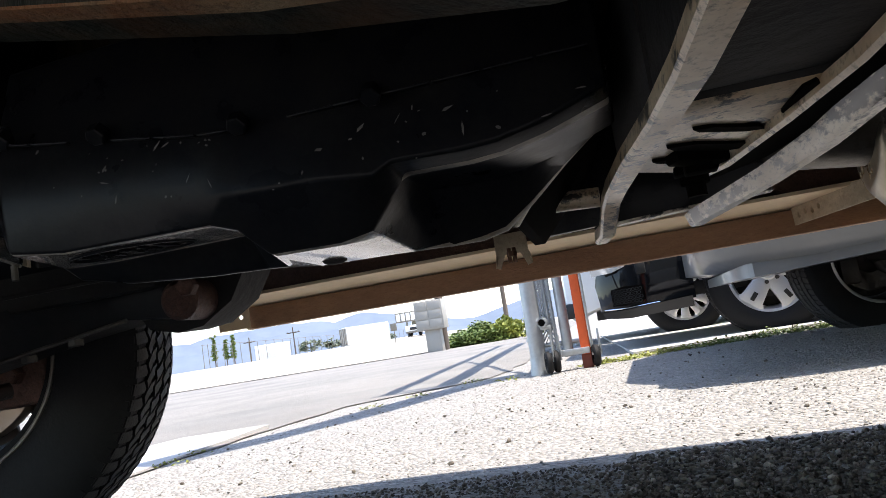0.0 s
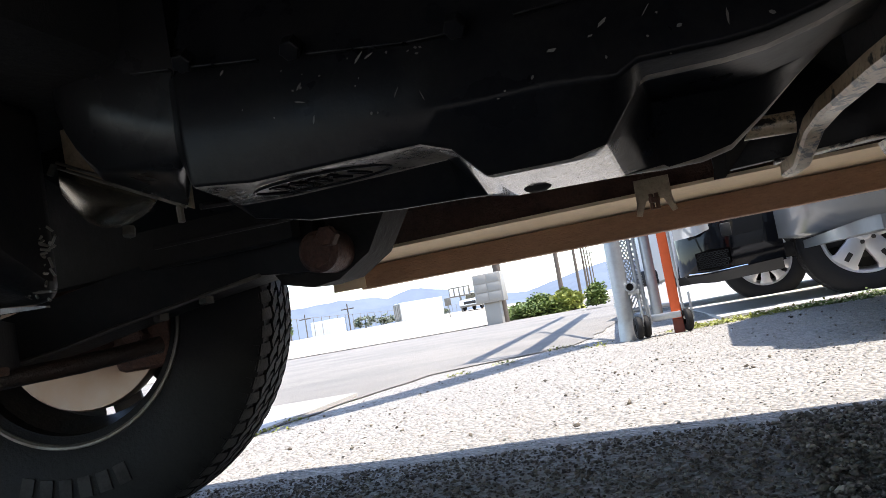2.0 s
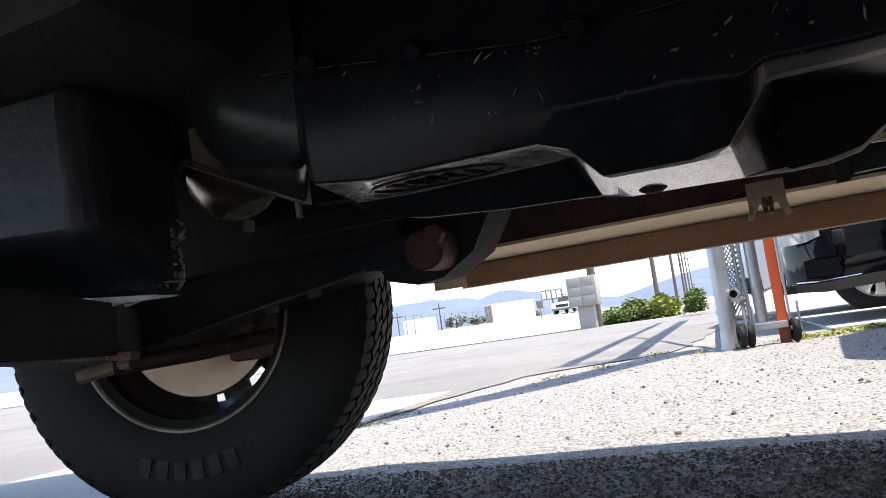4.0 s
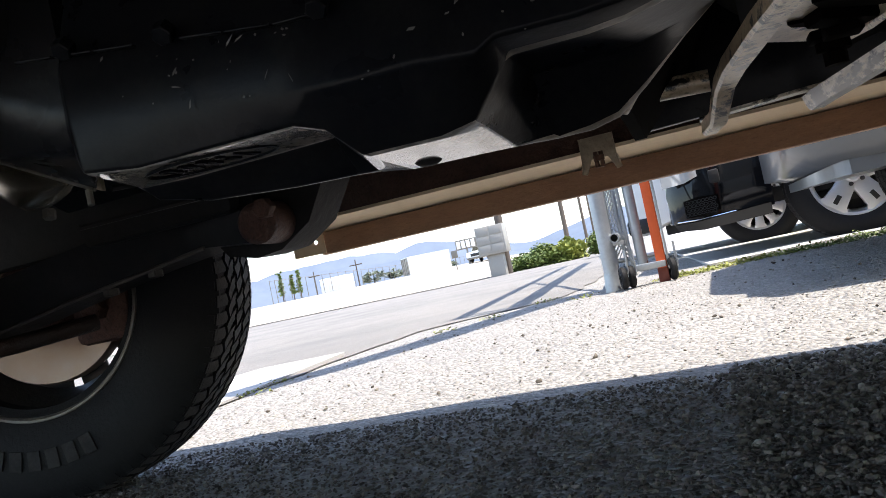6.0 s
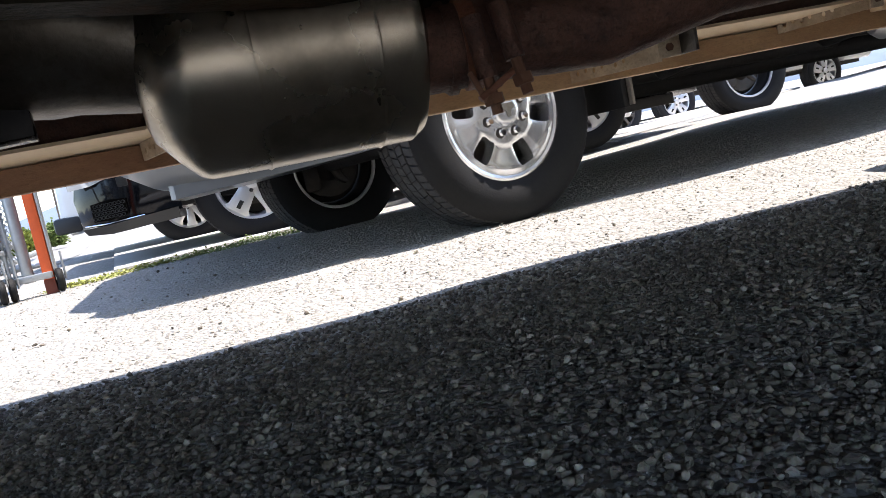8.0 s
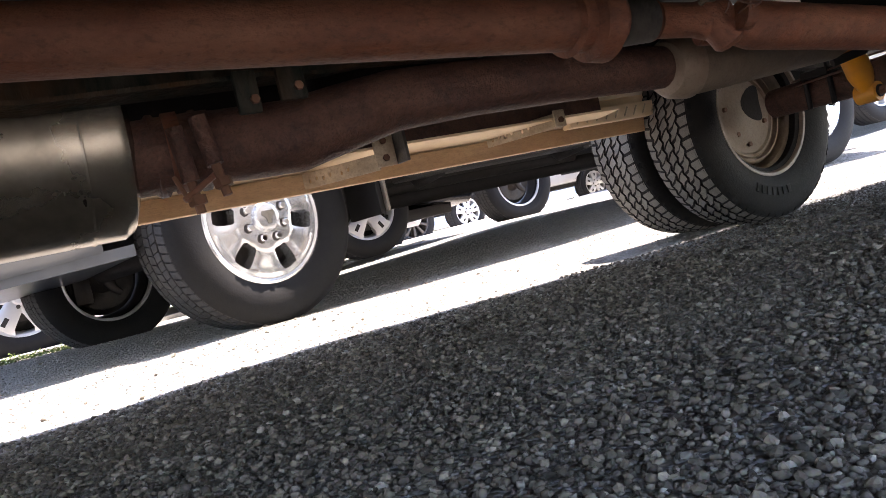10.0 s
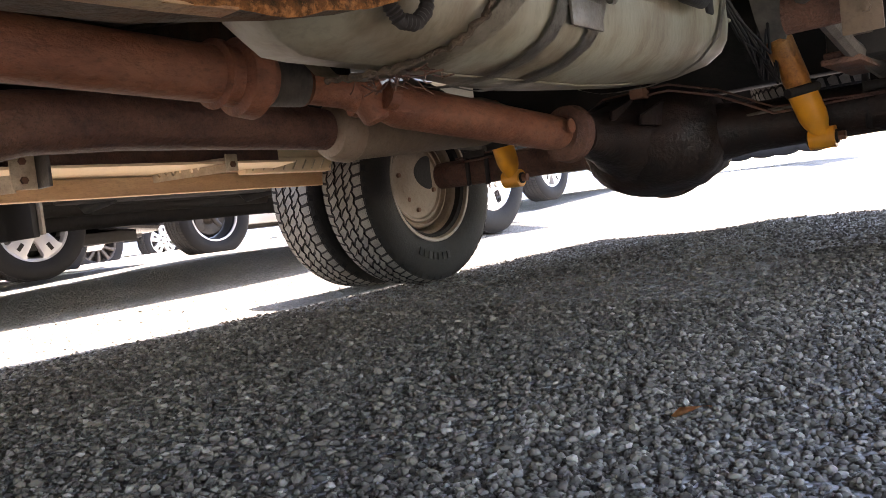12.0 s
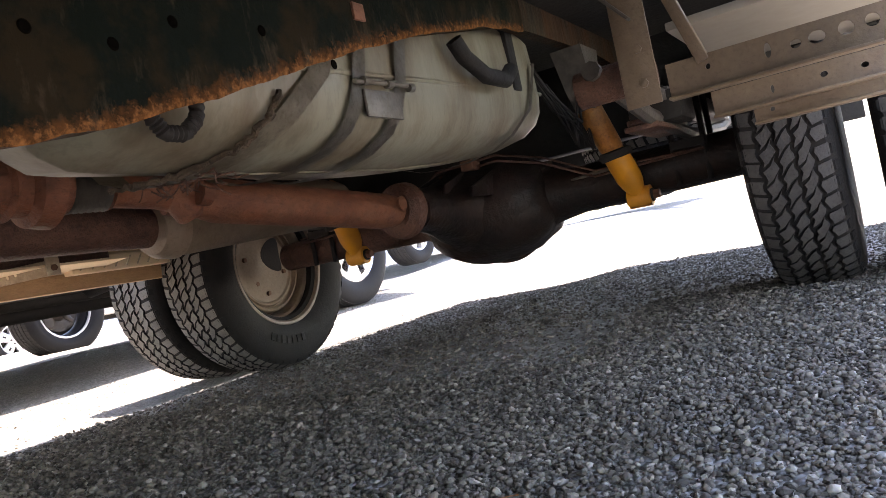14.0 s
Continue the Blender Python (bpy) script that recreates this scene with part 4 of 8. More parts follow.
for k in range(46):
    x = chip_rng.choice((chip_rng.uniform(-0.2, 0.38), chip_rng.uniform(-0.16, 0.06), chip_rng.uniform(0.17, 0.33)))
    zs = 0.527 - 0.152 * (x - 0.015) if x < 0.1 else 0.512
    z = zs - (chip_rng.random() ** 1.5) * 0.055 - 0.001
    L, W, a = 0.001 + 0.006 * chip_rng.random() ** 4, 0.0005 + 0.0009 * chip_rng.random(), chip_rng.choice((0.0, 0.0, 1.3)) + chip_rng.gauss(0, 0.35)
    c, s = math.cos(a), math.sin(a)
    pts = [(u * L, v * W * chip_rng.uniform(0.5, 1.4)) for u, v in ((-1, 0), (-0.4, 1), (0.5, 0.8), (1, 0), (0.3, -1), (-0.5, -0.7))]
    yy = 0.8015 if x < 0.2 else 0.806 + 0.03 * (x - 0.2)
    chips.faces.new([chips.verts.new((x + u * c - v * s, yy, z + u * s + v * c)) for u, v in pts])
tagged(vpart("paint_wear", chips, CHIP, "pale scuffs and chips in the black paint", parent=tank1, smooth=0), kind="stuff")
# embossed oval badge on the ledge
badge = bmesh.new()
bc, bu, bv = Vector((-0.100, 0.858, 0.4455)), Vector((1, 0.10, 0)).normalized(), Vector((0, 1, 0))
ring = [bc + bu * 0.068 * math.cos(a) + bv * 0.030 * math.sin(a) for a in (2 * math.pi * k / 40 for k in range(41))]
tube(ring, 0.0018, 6, badge, caps=False)
for k in range(5):
    x = -0.042 + 0.020 * k
    pts = [bc + bu * (x + 0.006 * math.sin(5 * t + k)) + bv * (0.014 * math.cos(4 * t + 0.7 * k)) for t in np.linspace(0, 1.5, 9)]
    tube(pts, 0.0016, 6, badge)
vpart("badge_relief", badge, BLACK, "embossed oval with unreadable flourish", parent=tank1)

# castings, guards and struts behind the pan
guard = vpart("heat_guard", prism([(0.26, 0.436), (0.42, 0.44), (0.60, 0.447), (0.60, 0.60), (0.26, 0.60)], 1.38, 1.40, bevel=0.003), BLACK, "black heat guard")
vpart("guard_rib", bar((0.34, 1.385, 0.434), (0.60, 1.385, 0.444), 0.03, 0.005, 0.001), SCRAPED, parent=guard)
def slab(outline, z0, z1, bevel=0.004):
    """A level plate with an outline in (x, y)."""
    bm = bmesh.new()
    lo = [bm.verts.new((x, y, z0)) for x, y in outline]
    hi = [bm.verts.new((x, y, z1)) for x, y in outline]
    n = len(outline)
    low = bm.faces.new(lo)
    bm.faces.new(hi[::-1])
    for k in range(n):
        bm.faces.new((lo[k], hi[k], hi[(k + 1) % n], lo[(k + 1) % n]))
    if bevel:
        bmesh.ops.bevel(bm, geom=list(low.edges), offset=bevel, segments=2, affect="EDGES", profile=0.5)
    return bm


case_bm = slab([(0.432, 0.80), (0.605, 0.80), (0.57, 1.0), (0.512, 1.205), (0.500, 1.200), (0.402, 1.078), (0.395, 1.065), (0.425, 0.85)], 0.458, 0.60, 0.008)
bmesh.ops.recalc_face_normals(case_bm, faces=case_bm.faces)
# Faces not looking down turn near-black: their shade is put into the colour.
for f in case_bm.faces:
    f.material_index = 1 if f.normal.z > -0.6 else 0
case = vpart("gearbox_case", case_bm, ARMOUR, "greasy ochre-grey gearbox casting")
case.data.materials.append(NEARBLACK)
vpart("gearbox_tail", slab([(0.50, 0.40), (0.70, 0.40), (0.64, 0.797), (0.435, 0.797)], 0.464, 0.60, 0.006), NEARBLACK, "dark gearbox housing")
mount = vpart("mount_bracket", slab([(0.455, 0.985), (0.512, 1.045), (0.498, 1.075), (0.444, 1.015)], 0.446, 0.462), BORE, "black rubber mount with a hanging stud")
vpart("mount_leg", box(0.462, 0.492, 1.03, 1.06, 0.438, 0.452, 0.003), BORE, parent=mount)
vpart("mount_tab", box(0.452, 0.500, 1.055, 1.085, 0.442, 0.452, 0.002), BORE, parent=mount)
vpart("stud", tube([(0.474, 1.08, 0.456), (0.474, 1.08, 0.418)], 0.011, 8), BORE, parent=mount)
vpart("stud_nut", hexnut((0.474, 1.08, 0.445), (0, 0, -1), 0.016, 0.014), BORE, parent=mount)
for xa, ya, xb, yb, w in ((0.466, 0.888, 0.536, 0.952, 0.016), (0.444, 0.950, 0.536, 1.040, 0.026), (0.430, 1.012, 0.510, 1.098, 0.014), (0.554, 0.80, 0.548, 0.905, 0.014)):
    d = Vector((xb - xa, yb - ya)).normalized()
    nx, ny = -d.y * w / 2, d.x * w / 2
    vpart("slot_plate", slab([(xa, ya), (xa + d.x * w + nx, ya + d.y * w + ny), (xb - d.x * w + nx, yb - d.y * w + ny), (xb, yb), (xb - d.x * w - nx, yb - d.y * w - ny), (xa + d.x * w - nx, ya + d.y * w - ny)], 0.4545, 0.4578, 0.0), BORE, parent=mount)


def leg(rows, h, lean, label, material=ARMOUR):
    return vpart("brace", loft([[(x0 + 0.003, y, z), (x1 - 0.003, y, z), (x1, y, z + 0.004), (x1 + lean[1], y, z + h), (x0 + lean[0], y, z + h), (x0, y, z + 0.004)] for x0, x1, y, z in rows]), material, label)


leg([(0.339, 0.359, 1.322, 0.404), (0.350, 0.372, 1.275, 0.408), (0.362, 0.386, 1.210, 0.438), (0.372, 0.399, 1.15, 0.447), (0.396, 0.424, 1.0, 0.452), (0.425, 0.454, 0.83, 0.452), (0.443, 0.473, 0.70, 0.453), (0.474, 0.505, 0.46, 0.468)], 0.020, (0.002, 0.006), "worn ochre cast brace with a bent foot")
leg([(0.484, 0.491, 1.20, 0.452), (0.510, 0.518, 1.10, 0.447), (0.545, 0.552, 0.89, 0.445), (0.570, 0.577, 0.74, 0.447), (0.60, 0.607, 0.50, 0.460)], 0.014, (0.0, 0.0), "thin pale edge of the cast brace")
vpart("brace_web", loft([[(x0, y, z), (x1, y, z), (x1, y, z + 0.01), (x0, y, z + 0.01)] for x0, x1, y, z in ((0.480, 0.512, 1.22, 0.455), (0.514, 0.556, 1.10, 0.450), (0.549, 0.600, 0.89, 0.449), (0.574, 0.625, 0.74, 0.452), (0.604, 0.665, 0.50, 0.466))]), BORE, "black web between the brace edges")
leg([(0.478, 0.500, 1.39, 0.411), (0.484, 0.508, 1.34, 0.412), (0.550, 0.570, 1.10, 0.420), (0.579, 0.599, 0.95, 0.426), (0.597, 0.616, 0.80, 0.433), (0.660, 0.678, 0.46, 0.462)], 0.020, (-0.005, 0.003), "pale worn cast brace leg, paint scraped off", SCRAPED)
vpart("side_plate", loft([[(0.255, 1.06, 0.44), (0.27, 1.06, 0.44), (0.27, 1.30, 0.418), (0.255, 1.30, 0.418)], [(0.33, 1.0, 0.50), (0.345, 1.0, 0.50), (0.345, 1.30, 0.50), (0.33, 1.30, 0.50)], [(0.40, 0.95, 0.60), (0.415, 0.95, 0.60), (0.415, 1.30, 0.60), (0.40, 1.30, 0.60)]]), BORE)
vpart("guard_strut", bar((0.262, 1.06, 0.425), (0.40, 1.0, 0.57), 0.012, 0.020, 0.003), SCRAPED)
vpart("pipe_stub", tube([(0.28, 1.25, 0.468), (0.36, 1.25, 0.463)], 0.014, 12), ARMOUR)

# exhaust: front pipe, muffler, tailpipe with clamp and hangers
vpart("catalytic_converter", tube([(0.40, 1.44, 0.66), (0.47, 1.44, 0.645), (0.53, 1.44, 0.632), (0.60, 1.43, 0.615), (0.66, 1.43, 0.60), (0.70, 1.43, 0.582), (0.74, 1.43, 0.566), (0.79, 1.43, 0.552)], [0.09, 0.13, 0.140, 0.140, 0.135, 0.120, 0.108, 0.10], 32), CANSTEEL, "dark catalytic converter with rust blisters", smooth=60)
muf = bmesh.new()
prof = [(x - 0.035 * smooth(0.95, 1.2, x), r) for x, r in ((0.742, 0.062), (0.748, 0.075), (0.775, 0.096), (0.800, 0.112), (0.815, 0.116), (0.90, 0.117), (0.904, 0.1185), (0.910, 0.117), (1.10, 0.117), (1.104, 0.1185), (1.110, 0.117), (1.165, 0.117), (1.185, 0.110), (1.198, 0.09), (1.203, 0.07))]
tube([(x, 1.43, 0.535) for x, r in prof], [r * 1.25 for x, r in prof], 48, muf, flat=1.32)
muffler = vpart("muffler", muf, ALUM, "round aluminised muffler with brown heat stains", smooth=30)
vpart("muffler_collar", tube([(1.15, 1.39, 0.470), (1.30, 1.36, 0.470)], 0.066, 28), EXHAUST, parent=muffler)
pipe_pts = [(1.28, 1.365, 0.470), (1.36, 1.34, 0.464), (1.44, 1.31, 0.460), (1.52, 1.28, 0.474), (1.62, 1.26, 0.490), (1.80, 1.25, 0.494), (2.0, 1.245, 0.492), (2.18, 1.225, 0.486), (2.32, 1.20, 0.472)]
vpart("tailpipe", tube(pipe_pts, [0.064, 0.066, 0.066, 0.062, 0.057, 0.055, 0.054, 0.052, 0.045], 28), EXHAUST, "rust-brown pitted tailpipe")
for x in (1.20, 1.275):
    vpart("pipe_flange", tube([(x - 0.008, 1.385, 0.470), (x, 1.385, 0.470), (x + 0.012, 1.382, 0.470), (x + 0.016, 1.38, 0.470)], [0.064, 0.073, 0.073, 0.064], 32), EXHAUST, "rusty joint ring of the pipe")
clamp = vpart("pipe_clamp", tube([(1.225, 1.375, 0.470), (1.250, 1.37, 0.470)], 0.071, 28), RUST, "rusty pipe clamp with long bolts")
for top, low in (((1.225, 1.300, 0.500), (1.238, 1.298, 0.352)), ((1.262, 1.285, 0.510), (1.280, 1.270, 0.372))):
    d = (Vector(low) - Vector(top)).normalized()
    vpart("clamp_bolt", tube([top, low], 0.0085, 10), COPPER, parent=clamp)
    vpart("clamp_nut", hexnut(Vector(low) - d * 0.030, d, 0.016, 0.016), COPPER, parent=clamp)
    vpart("bolt_sleeve", tube([Vector(top), Vector(low) - d * 0.055], 0.015, 12), EXHAUST, parent=clamp)
vpart("clamp_strap", bar((1.215, 1.300, 0.378), (1.285, 1.285, 0.418), 0.024, 0.010, 0.002), RUST, parent=clamp)
vpart("clamp_strap", bar((1.208, 1.305, 0.420), (1.225, 1.300, 0.372), 0.020, 0.008, 0.002), COPPER, parent=clamp)

# two-piece propeller shaft
shaft = vpart("propeller_shaft", tube([(0.95, 1.02, 0.575), (1.20, 1.0, 0.562), (1.80, 0.955, 0.523)], [0.047, 0.0475, 0.0475], 36), RUST, "red-brown rusty front propeller shaft")
vpart("yoke", tube([(1.795, 0.955, 0.523), (1.80, 0.955, 0.523), (1.806, 0.955, 0.523), (1.812, 0.955, 0.522), (1.835, 0.953, 0.520), (1.842, 0.952, 0.520), (1.876, 0.95, 0.518), (1.884, 0.95, 0.518), (1.905, 0.948, 0.516)], [0.048, 0.058, 0.058, 0.050, 0.050, 0.066, 0.069, 0.052, 0.046], 32), RUST, parent=shaft)
bellows = bmesh.new()
pts, rad = [], []
for k in range(13):
    t = k / 12
    pts.append((1.905 + 0.075 * t, 0.946 - 0.01 * t, 0.515 - 0.006 * t))
    rad.append(0.038 + (0.006 if k % 2 else -0.007) - 0.006 * t)
tube(pts, rad, 28, bellows)
vpart("bellows", bellows, DUSTY, "black ribbed rubber gaiter", parent=shaft, smooth=15)
vpart("slip_sleeve", tube([(1.98, 0.935, 0.508), (1.99, 0.934, 0.507), (2.07, 0.925, 0.500), (2.10, 0.92, 0.497), (2.13, 0.915, 0.492)], [0.036, 0.031, 0.031, 0.036, 0.040], 28), RUST, parent=shaft)
rear_shaft = vpart("rear_propeller_shaft", tube([(2.13, 0.905, 0.478), (2.16, 0.90, 0.476), (2.19, 0.90, 0.474), (2.70, 0.865, 0.420), (2.75, 0.862, 0.417), (2.77, 0.86, 0.415)], [0.030, 0.038, 0.044, 0.044, 0.040, 0.032], 32), RUST, "red-brown rusty rear propeller shaft")
joint = vpart("universal_joint", tube([(2.085, 0.915, 0.520), (2.092, 0.912, 0.510), (2.128, 0.903, 0.452), (2.132, 0.902, 0.444)], [0.022, 0.029, 0.029, 0.022], 20), RUST, "rusty universal joint", parent=rear_shaft)
for s in (-1, 1):
    vpart("yoke_ear", tube([(2.12, 0.91 + 0.045 * s, 0.486), (2.14, 0.905 + 0.045 * s, 0.482)], 0.026, 16), RUST, parent=rear_shaft)
vpart("bearing_cup", tube([(2.72, 0.806, 0.427), (2.72, 0.812, 0.427)], 0.018, 16), RUST, parent=rear_shaft)
vpart("pinion_flange", tube([(2.765, 0.86, 0.417), (2.775, 0.858, 0.416), (2.80, 0.857, 0.414), (2.81, 0.856, 0.413), (2.83, 0.856, 0.412)], [0.05, 0.070, 0.074, 0.055, 0.04], 28), EXHAUST, parent=rear_shaft)
for a in (40, 130, 220, 310):
    vpart("flange_bolt", hexnut((2.79, 0.858 + 0.045 * math.cos(radians(a)), 0.413 + 0.045 * math.sin(radians(a))), (-1, 0, 0), 0.011, 0.02), COPPER, parent=rear_shaft)

# second silencer
vpart("silencer_end", tube([(2.276, 1.20, 0.470), (2.283, 1.20, 0.470), (2.302, 1.20, 0.4705), (2.338, 1.20, 0.471), (2.342, 1.20, 0.471)], [0.040, 0.058, 0.069, 0.0735, 0.0735], 32), STEELWHEEL, "pale rounded end cap of the rear silencer")
vpart("resonator", tube([(2.29, 1.20, 0.470), (2.30, 1.20, 0.470), (2.32, 1.20, 0.471), (2.34, 1.20, 0.472), (2.9, 1.20, 0.505), (3.0, 1.20, 0.512)], [0.03, 0.052, 0.066, 0.070, 0.070, 0.05], 32), NEARPLATE, "dusty grey rear resonator with a rounded end")

# fuel tank with straps, under the frame ahead of the axle
def fuel_tank():
    sec = []
    n = 26
    for i in range(n + 1):
        t = i / n
        x = 1.5625 + 1.33 * (0.5 - 0.5 * math.cos(math.pi * t))
        e0, e1 = (x - 1.562) / 0.10, (2.893 - x) / 0.11
        k = min(1.0, math.sqrt(max(0.02, 1 - max(0, 1 - e0) ** 2)), math.sqrt(max(0.02, 1 - max(0, 1 - e1) ** 2)))
        zb = 0.452 + 0.018 * smooth(2.2, 2.6, x) + 0.03 * smooth(2.5, 2.89, x)
        zt = 0.69 + 0.07 * smooth(1.7, 2.5, x)
        y0, y1 = 0.437, 0.69 + 0.05 * smooth(1.8, 2.2, x)
        cy, cz = (y0 + y1) / 2, (zb + zt) / 2
        pts = []
        for y, z in ((y0 + 0.03, zt), (y0 + 0.004, zt - 0.03), (y0, zt - 0.09), (y0 - 0.002, zb + 0.10), (y0 + 0.004, zb + 0.062), (y0 + 0.020, zb + 0.036), (y0 + 0.055, zb + 0.014), (y0 + 0.12, zb + 0.002), (cy, zb), (y1 - 0.12, zb + 0.002), (y1 - 0.05, zb + 0.014), (y1 - 0.01, zb + 0.05), (y1, zb + 0.11), (y1, zt - 0.08), (y1 - 0.03, zt)):
            pts.append((x, cy + (y - cy) * (0.12 + 0.88 * k), cz + (z - cz) * (0.10 + 0.90 * k)))
        sec.append(pts)
    return loft(sec)


fuel = vpart("fuel_tank", fuel_tank(), TANK, "grey-green pressed steel fuel tank, dirty and strapped", smooth=70)


def strap(x, w, dx, zb, name="tank_strap"):
    pts = [(x + dx, 0.425, 0.67), (x + dx * 0.7, 0.429, 0.56), (x + dx * 0.45, 0.431, zb + 0.064), (x + dx * 0.33, 0.448, zb + 0.035), (x + dx * 0.2, 0.485, zb + 0.010), (x + dx * 0.1, 0.54, zb - 0.004), (x, 0.60, zb - 0.006), (x, 0.645, zb - 0.002), (x, 0.69, zb + 0.014), (x, 0.735, zb + 0.06)]
    bm = bmesh.new()
    rings = []
    for i, p in enumerate(pts):
        rings.append([bm.verts.new((p[0] + s * w / 2, p[1], p[2])) for s in (-1, 1)])
    for r, q in zip(rings, rings[1:]):
        bm.faces.new((r[0], r[1], q[1], q[0]))
    bmesh.ops.solidify(bm, geom=bm.faces, thickness=0.004)
    return vpart(name, bm, DUSTSTRAP if w > 0.04 else STRAP, "dusty steel tank strap", parent=fuel)


for x, w, dx, zb in ((1.80, 0.050, 0.22, 0.452), (1.99, 0.034, 0.09, 0.452), (2.10, 0.034, 0.10, 0.452), (2.56, 0.016, 0.22, 0.468)):
    strap(x, w, dx, zb)
vpart("strap_bridge", box(2.055, 2.155, 0.424, 0.430, 0.505, 0.548, 0.002), STRAP, parent=fuel)
vpart("strap_pin", tube([(2.03, 0.422, 0.556), (2.20, 0.422, 0.563)], 0.004, 10), STRAP, parent=fuel)
for x in (2.05, 2.115, 2.18):
    vpart("strap_knuckle", tube([(x, 0.421, 0.558), (x + 0.014, 0.421, 0.559)], 0.007, 10), STRAP, parent=fuel)
hose = [(1.638, 0.428, 0.52), (1.645, 0.426, 0.480), (1.658, 0.425, 0.464), (1.685, 0.425, 0.464), (1.708, 0.426, 0.482), (1.722, 0.43, 0.52)]
hb = bmesh.new()
fine = [tuple(Vector(hose[i]).lerp(Vector(hose[i + 1]), k / 8)) for i in range(5) for k in range(8)]
tube(fine, [0.0095 if k % 2 else 0.0075 for k in range(len(fine))], 14, hb)
vpart("ribbed_hose", hb, NEARBLACK, "black corrugated vent hose", parent=fuel)
hose2 = [(2.36, 0.41, 0.66), (2.38, 0.405, 0.63), (2.45, 0.40, 0.60), (2.54, 0.40, 0.60), (2.6, 0.41, 0.63)]
vpart("fuel_hose", tube(hose2, 0.016, 12), NEARBLACK, parent=fuel)
rng = random.Random(8)
debris = bmesh.new()
for k in range(34):
    p = Vector((1.79 + 0.09 * rng.random(), 0.52 + 0.12 * rng.random(), 0.443 + 0.005 * rng.random()))
    q = p + Vector((rng.uniform(-0.03, 0.03), rng.uniform(-0.03, 0.03), rng.uniform(-0.02, 0.004)))
    tube([p, (p + q) / 2 + Vector((0, 0, -0.003)), q], 0.0012, 4, debris)
tagged(vpart("twig_debris", debris, EXHAUST, "dry twigs and dirt caught on the strap", parent=fuel), kind="stuff")
# Dark ridge along the first strap: dirt, and the strap's shadow painted in.
packed = random.Random(17)
dirt, lane = bmesh.new(), [(1.80 + 0.22 * f - 0.032, y, z) for f, y, z in ((0.45, 0.432, 0.530), (0.33, 0.440, 0.490), (0.2, 0.478, 0.460), (0.1, 0.535, 0.447), (0.0, 0.60, 0.445), (-0.04, 0.66, 0.450))]
fine = [Vector(lane[i]).lerp(Vector(lane[i + 1]), k / 7) for i in range(len(lane) - 1) for k in range(7)]
tube([p + Vector((packed.uniform(-0.003, 0.003), 0, packed.uniform(-0.003, 0.002))) for p in fine], [packed.uniform(0.003, 0.0065) for p in fine], 7, dirt)
vpart("strap_shade", dirt, DIRTSHADE, "dirt and painted shadow beside the tank strap", parent=fuel)
for y, za in ((0.555, 0.449),):
    vpart("pressed_rib", tube([(1.86, y, za + 0.003), (1.92, y, za - 0.001), (2.3, y, za + 0.004), (2.48, y, za + 0.016), (2.54, y, za + 0.024)], [0.001, 0.003, 0.0035, 0.003, 0.001], 8, flat=0.6), TANK, parent=fuel)
seam2 = tube([(1.75, 0.436, 0.56), (2.3, 0.436, 0.585), (2.85, 0.45, 0.61)], 0.005, 8)
vpart("tank_seam", seam2, TANK, parent=fuel)

# rear axle, springs, shocks
AX, AZ = 3.22, 0.385
axle = vpart("rear_axle", tube([(AX, 0.0, AZ + 0.005), (AX, 0.52, AZ), (AX, 0.60, AZ), (AX, 0.66, AZ)], [0.062, 0.066, 0.078, 0.10], 28), GREASE, "dark oily rear axle with a large differential")
vpart("axle_tube", tube([(AX, 0.98, AZ), (AX, 1.04, AZ), (AX, 1.62, AZ)], [0.09, 0.05, 0.046], 24), EXHAUST, parent=axle)
def uneven(bm, deep, scale):
    """Pushes a casting's skin in and out a little."""
    bmesh.ops.subdivide_edges(bm, edges=list(bm.edges), cuts=1, use_grid_fill=True)
    bm.normal_update()
    for v, n in [(v, v.normal.copy()) for v in bm.verts]:
        v.co += n * deep * (noise.noise(v.co * scale) + 0.5 * noise.noise(v.co * scale * 2.7))
    return bm


vpart("differential", uneven(moved(lathe([(0.0001, -0.225), (0.05, -0.222), (0.10, -0.195), (0.135, -0.14), (0.152, -0.07), (0.157, 0.0), (0.150, 0.08), (0.125, 0.14), (0.08, 0.175), (0.0001, 0.19)], 40), Matrix.Translation((AX - 0.01, 0.815, AZ + 0.0)) @ Matrix.Diagonal((1.2, 1, 1, 1))), 0.007, 16), GREASE, "oily dark differential bowl", parent=axle)
vpart("cover_flange", moved(lathe([(0.150, -0.012), (0.166, -0.012), (0.168, 0.0), (0.166, 0.012), (0.150, 0.012)], 40), Matrix.Translation((AX + 0.075, 0.815, AZ)) @ Matrix.Rotation(radians(90), 4, "Z")), GREASE, parent=axle)
for k in range(10):
    a = 2 * math.pi * k / 10
    vpart("cover_bolt", hexnut((AX + 0.063, 0.815 + 0.155 * math.cos(a), AZ + 0.155 * math.sin(a)), (-1, 0, 0), 0.009, 0.010), COPPER, parent=axle)
vpart("pinion_nose", uneven(tube([(2.84, 0.855, 0.41), (2.90, 0.852, 0.409), (2.96, 0.85, 0.406), (3.02, 0.845, 0.402), (3.08, 0.838, 0.398), (3.14, 0.83, 0.393)], [0.055, 0.060, 0.072, 0.092, 0.118, 0.14], 32), 0.006, 22), GREASE, "greasy pinion housing", parent=axle, smooth=60)
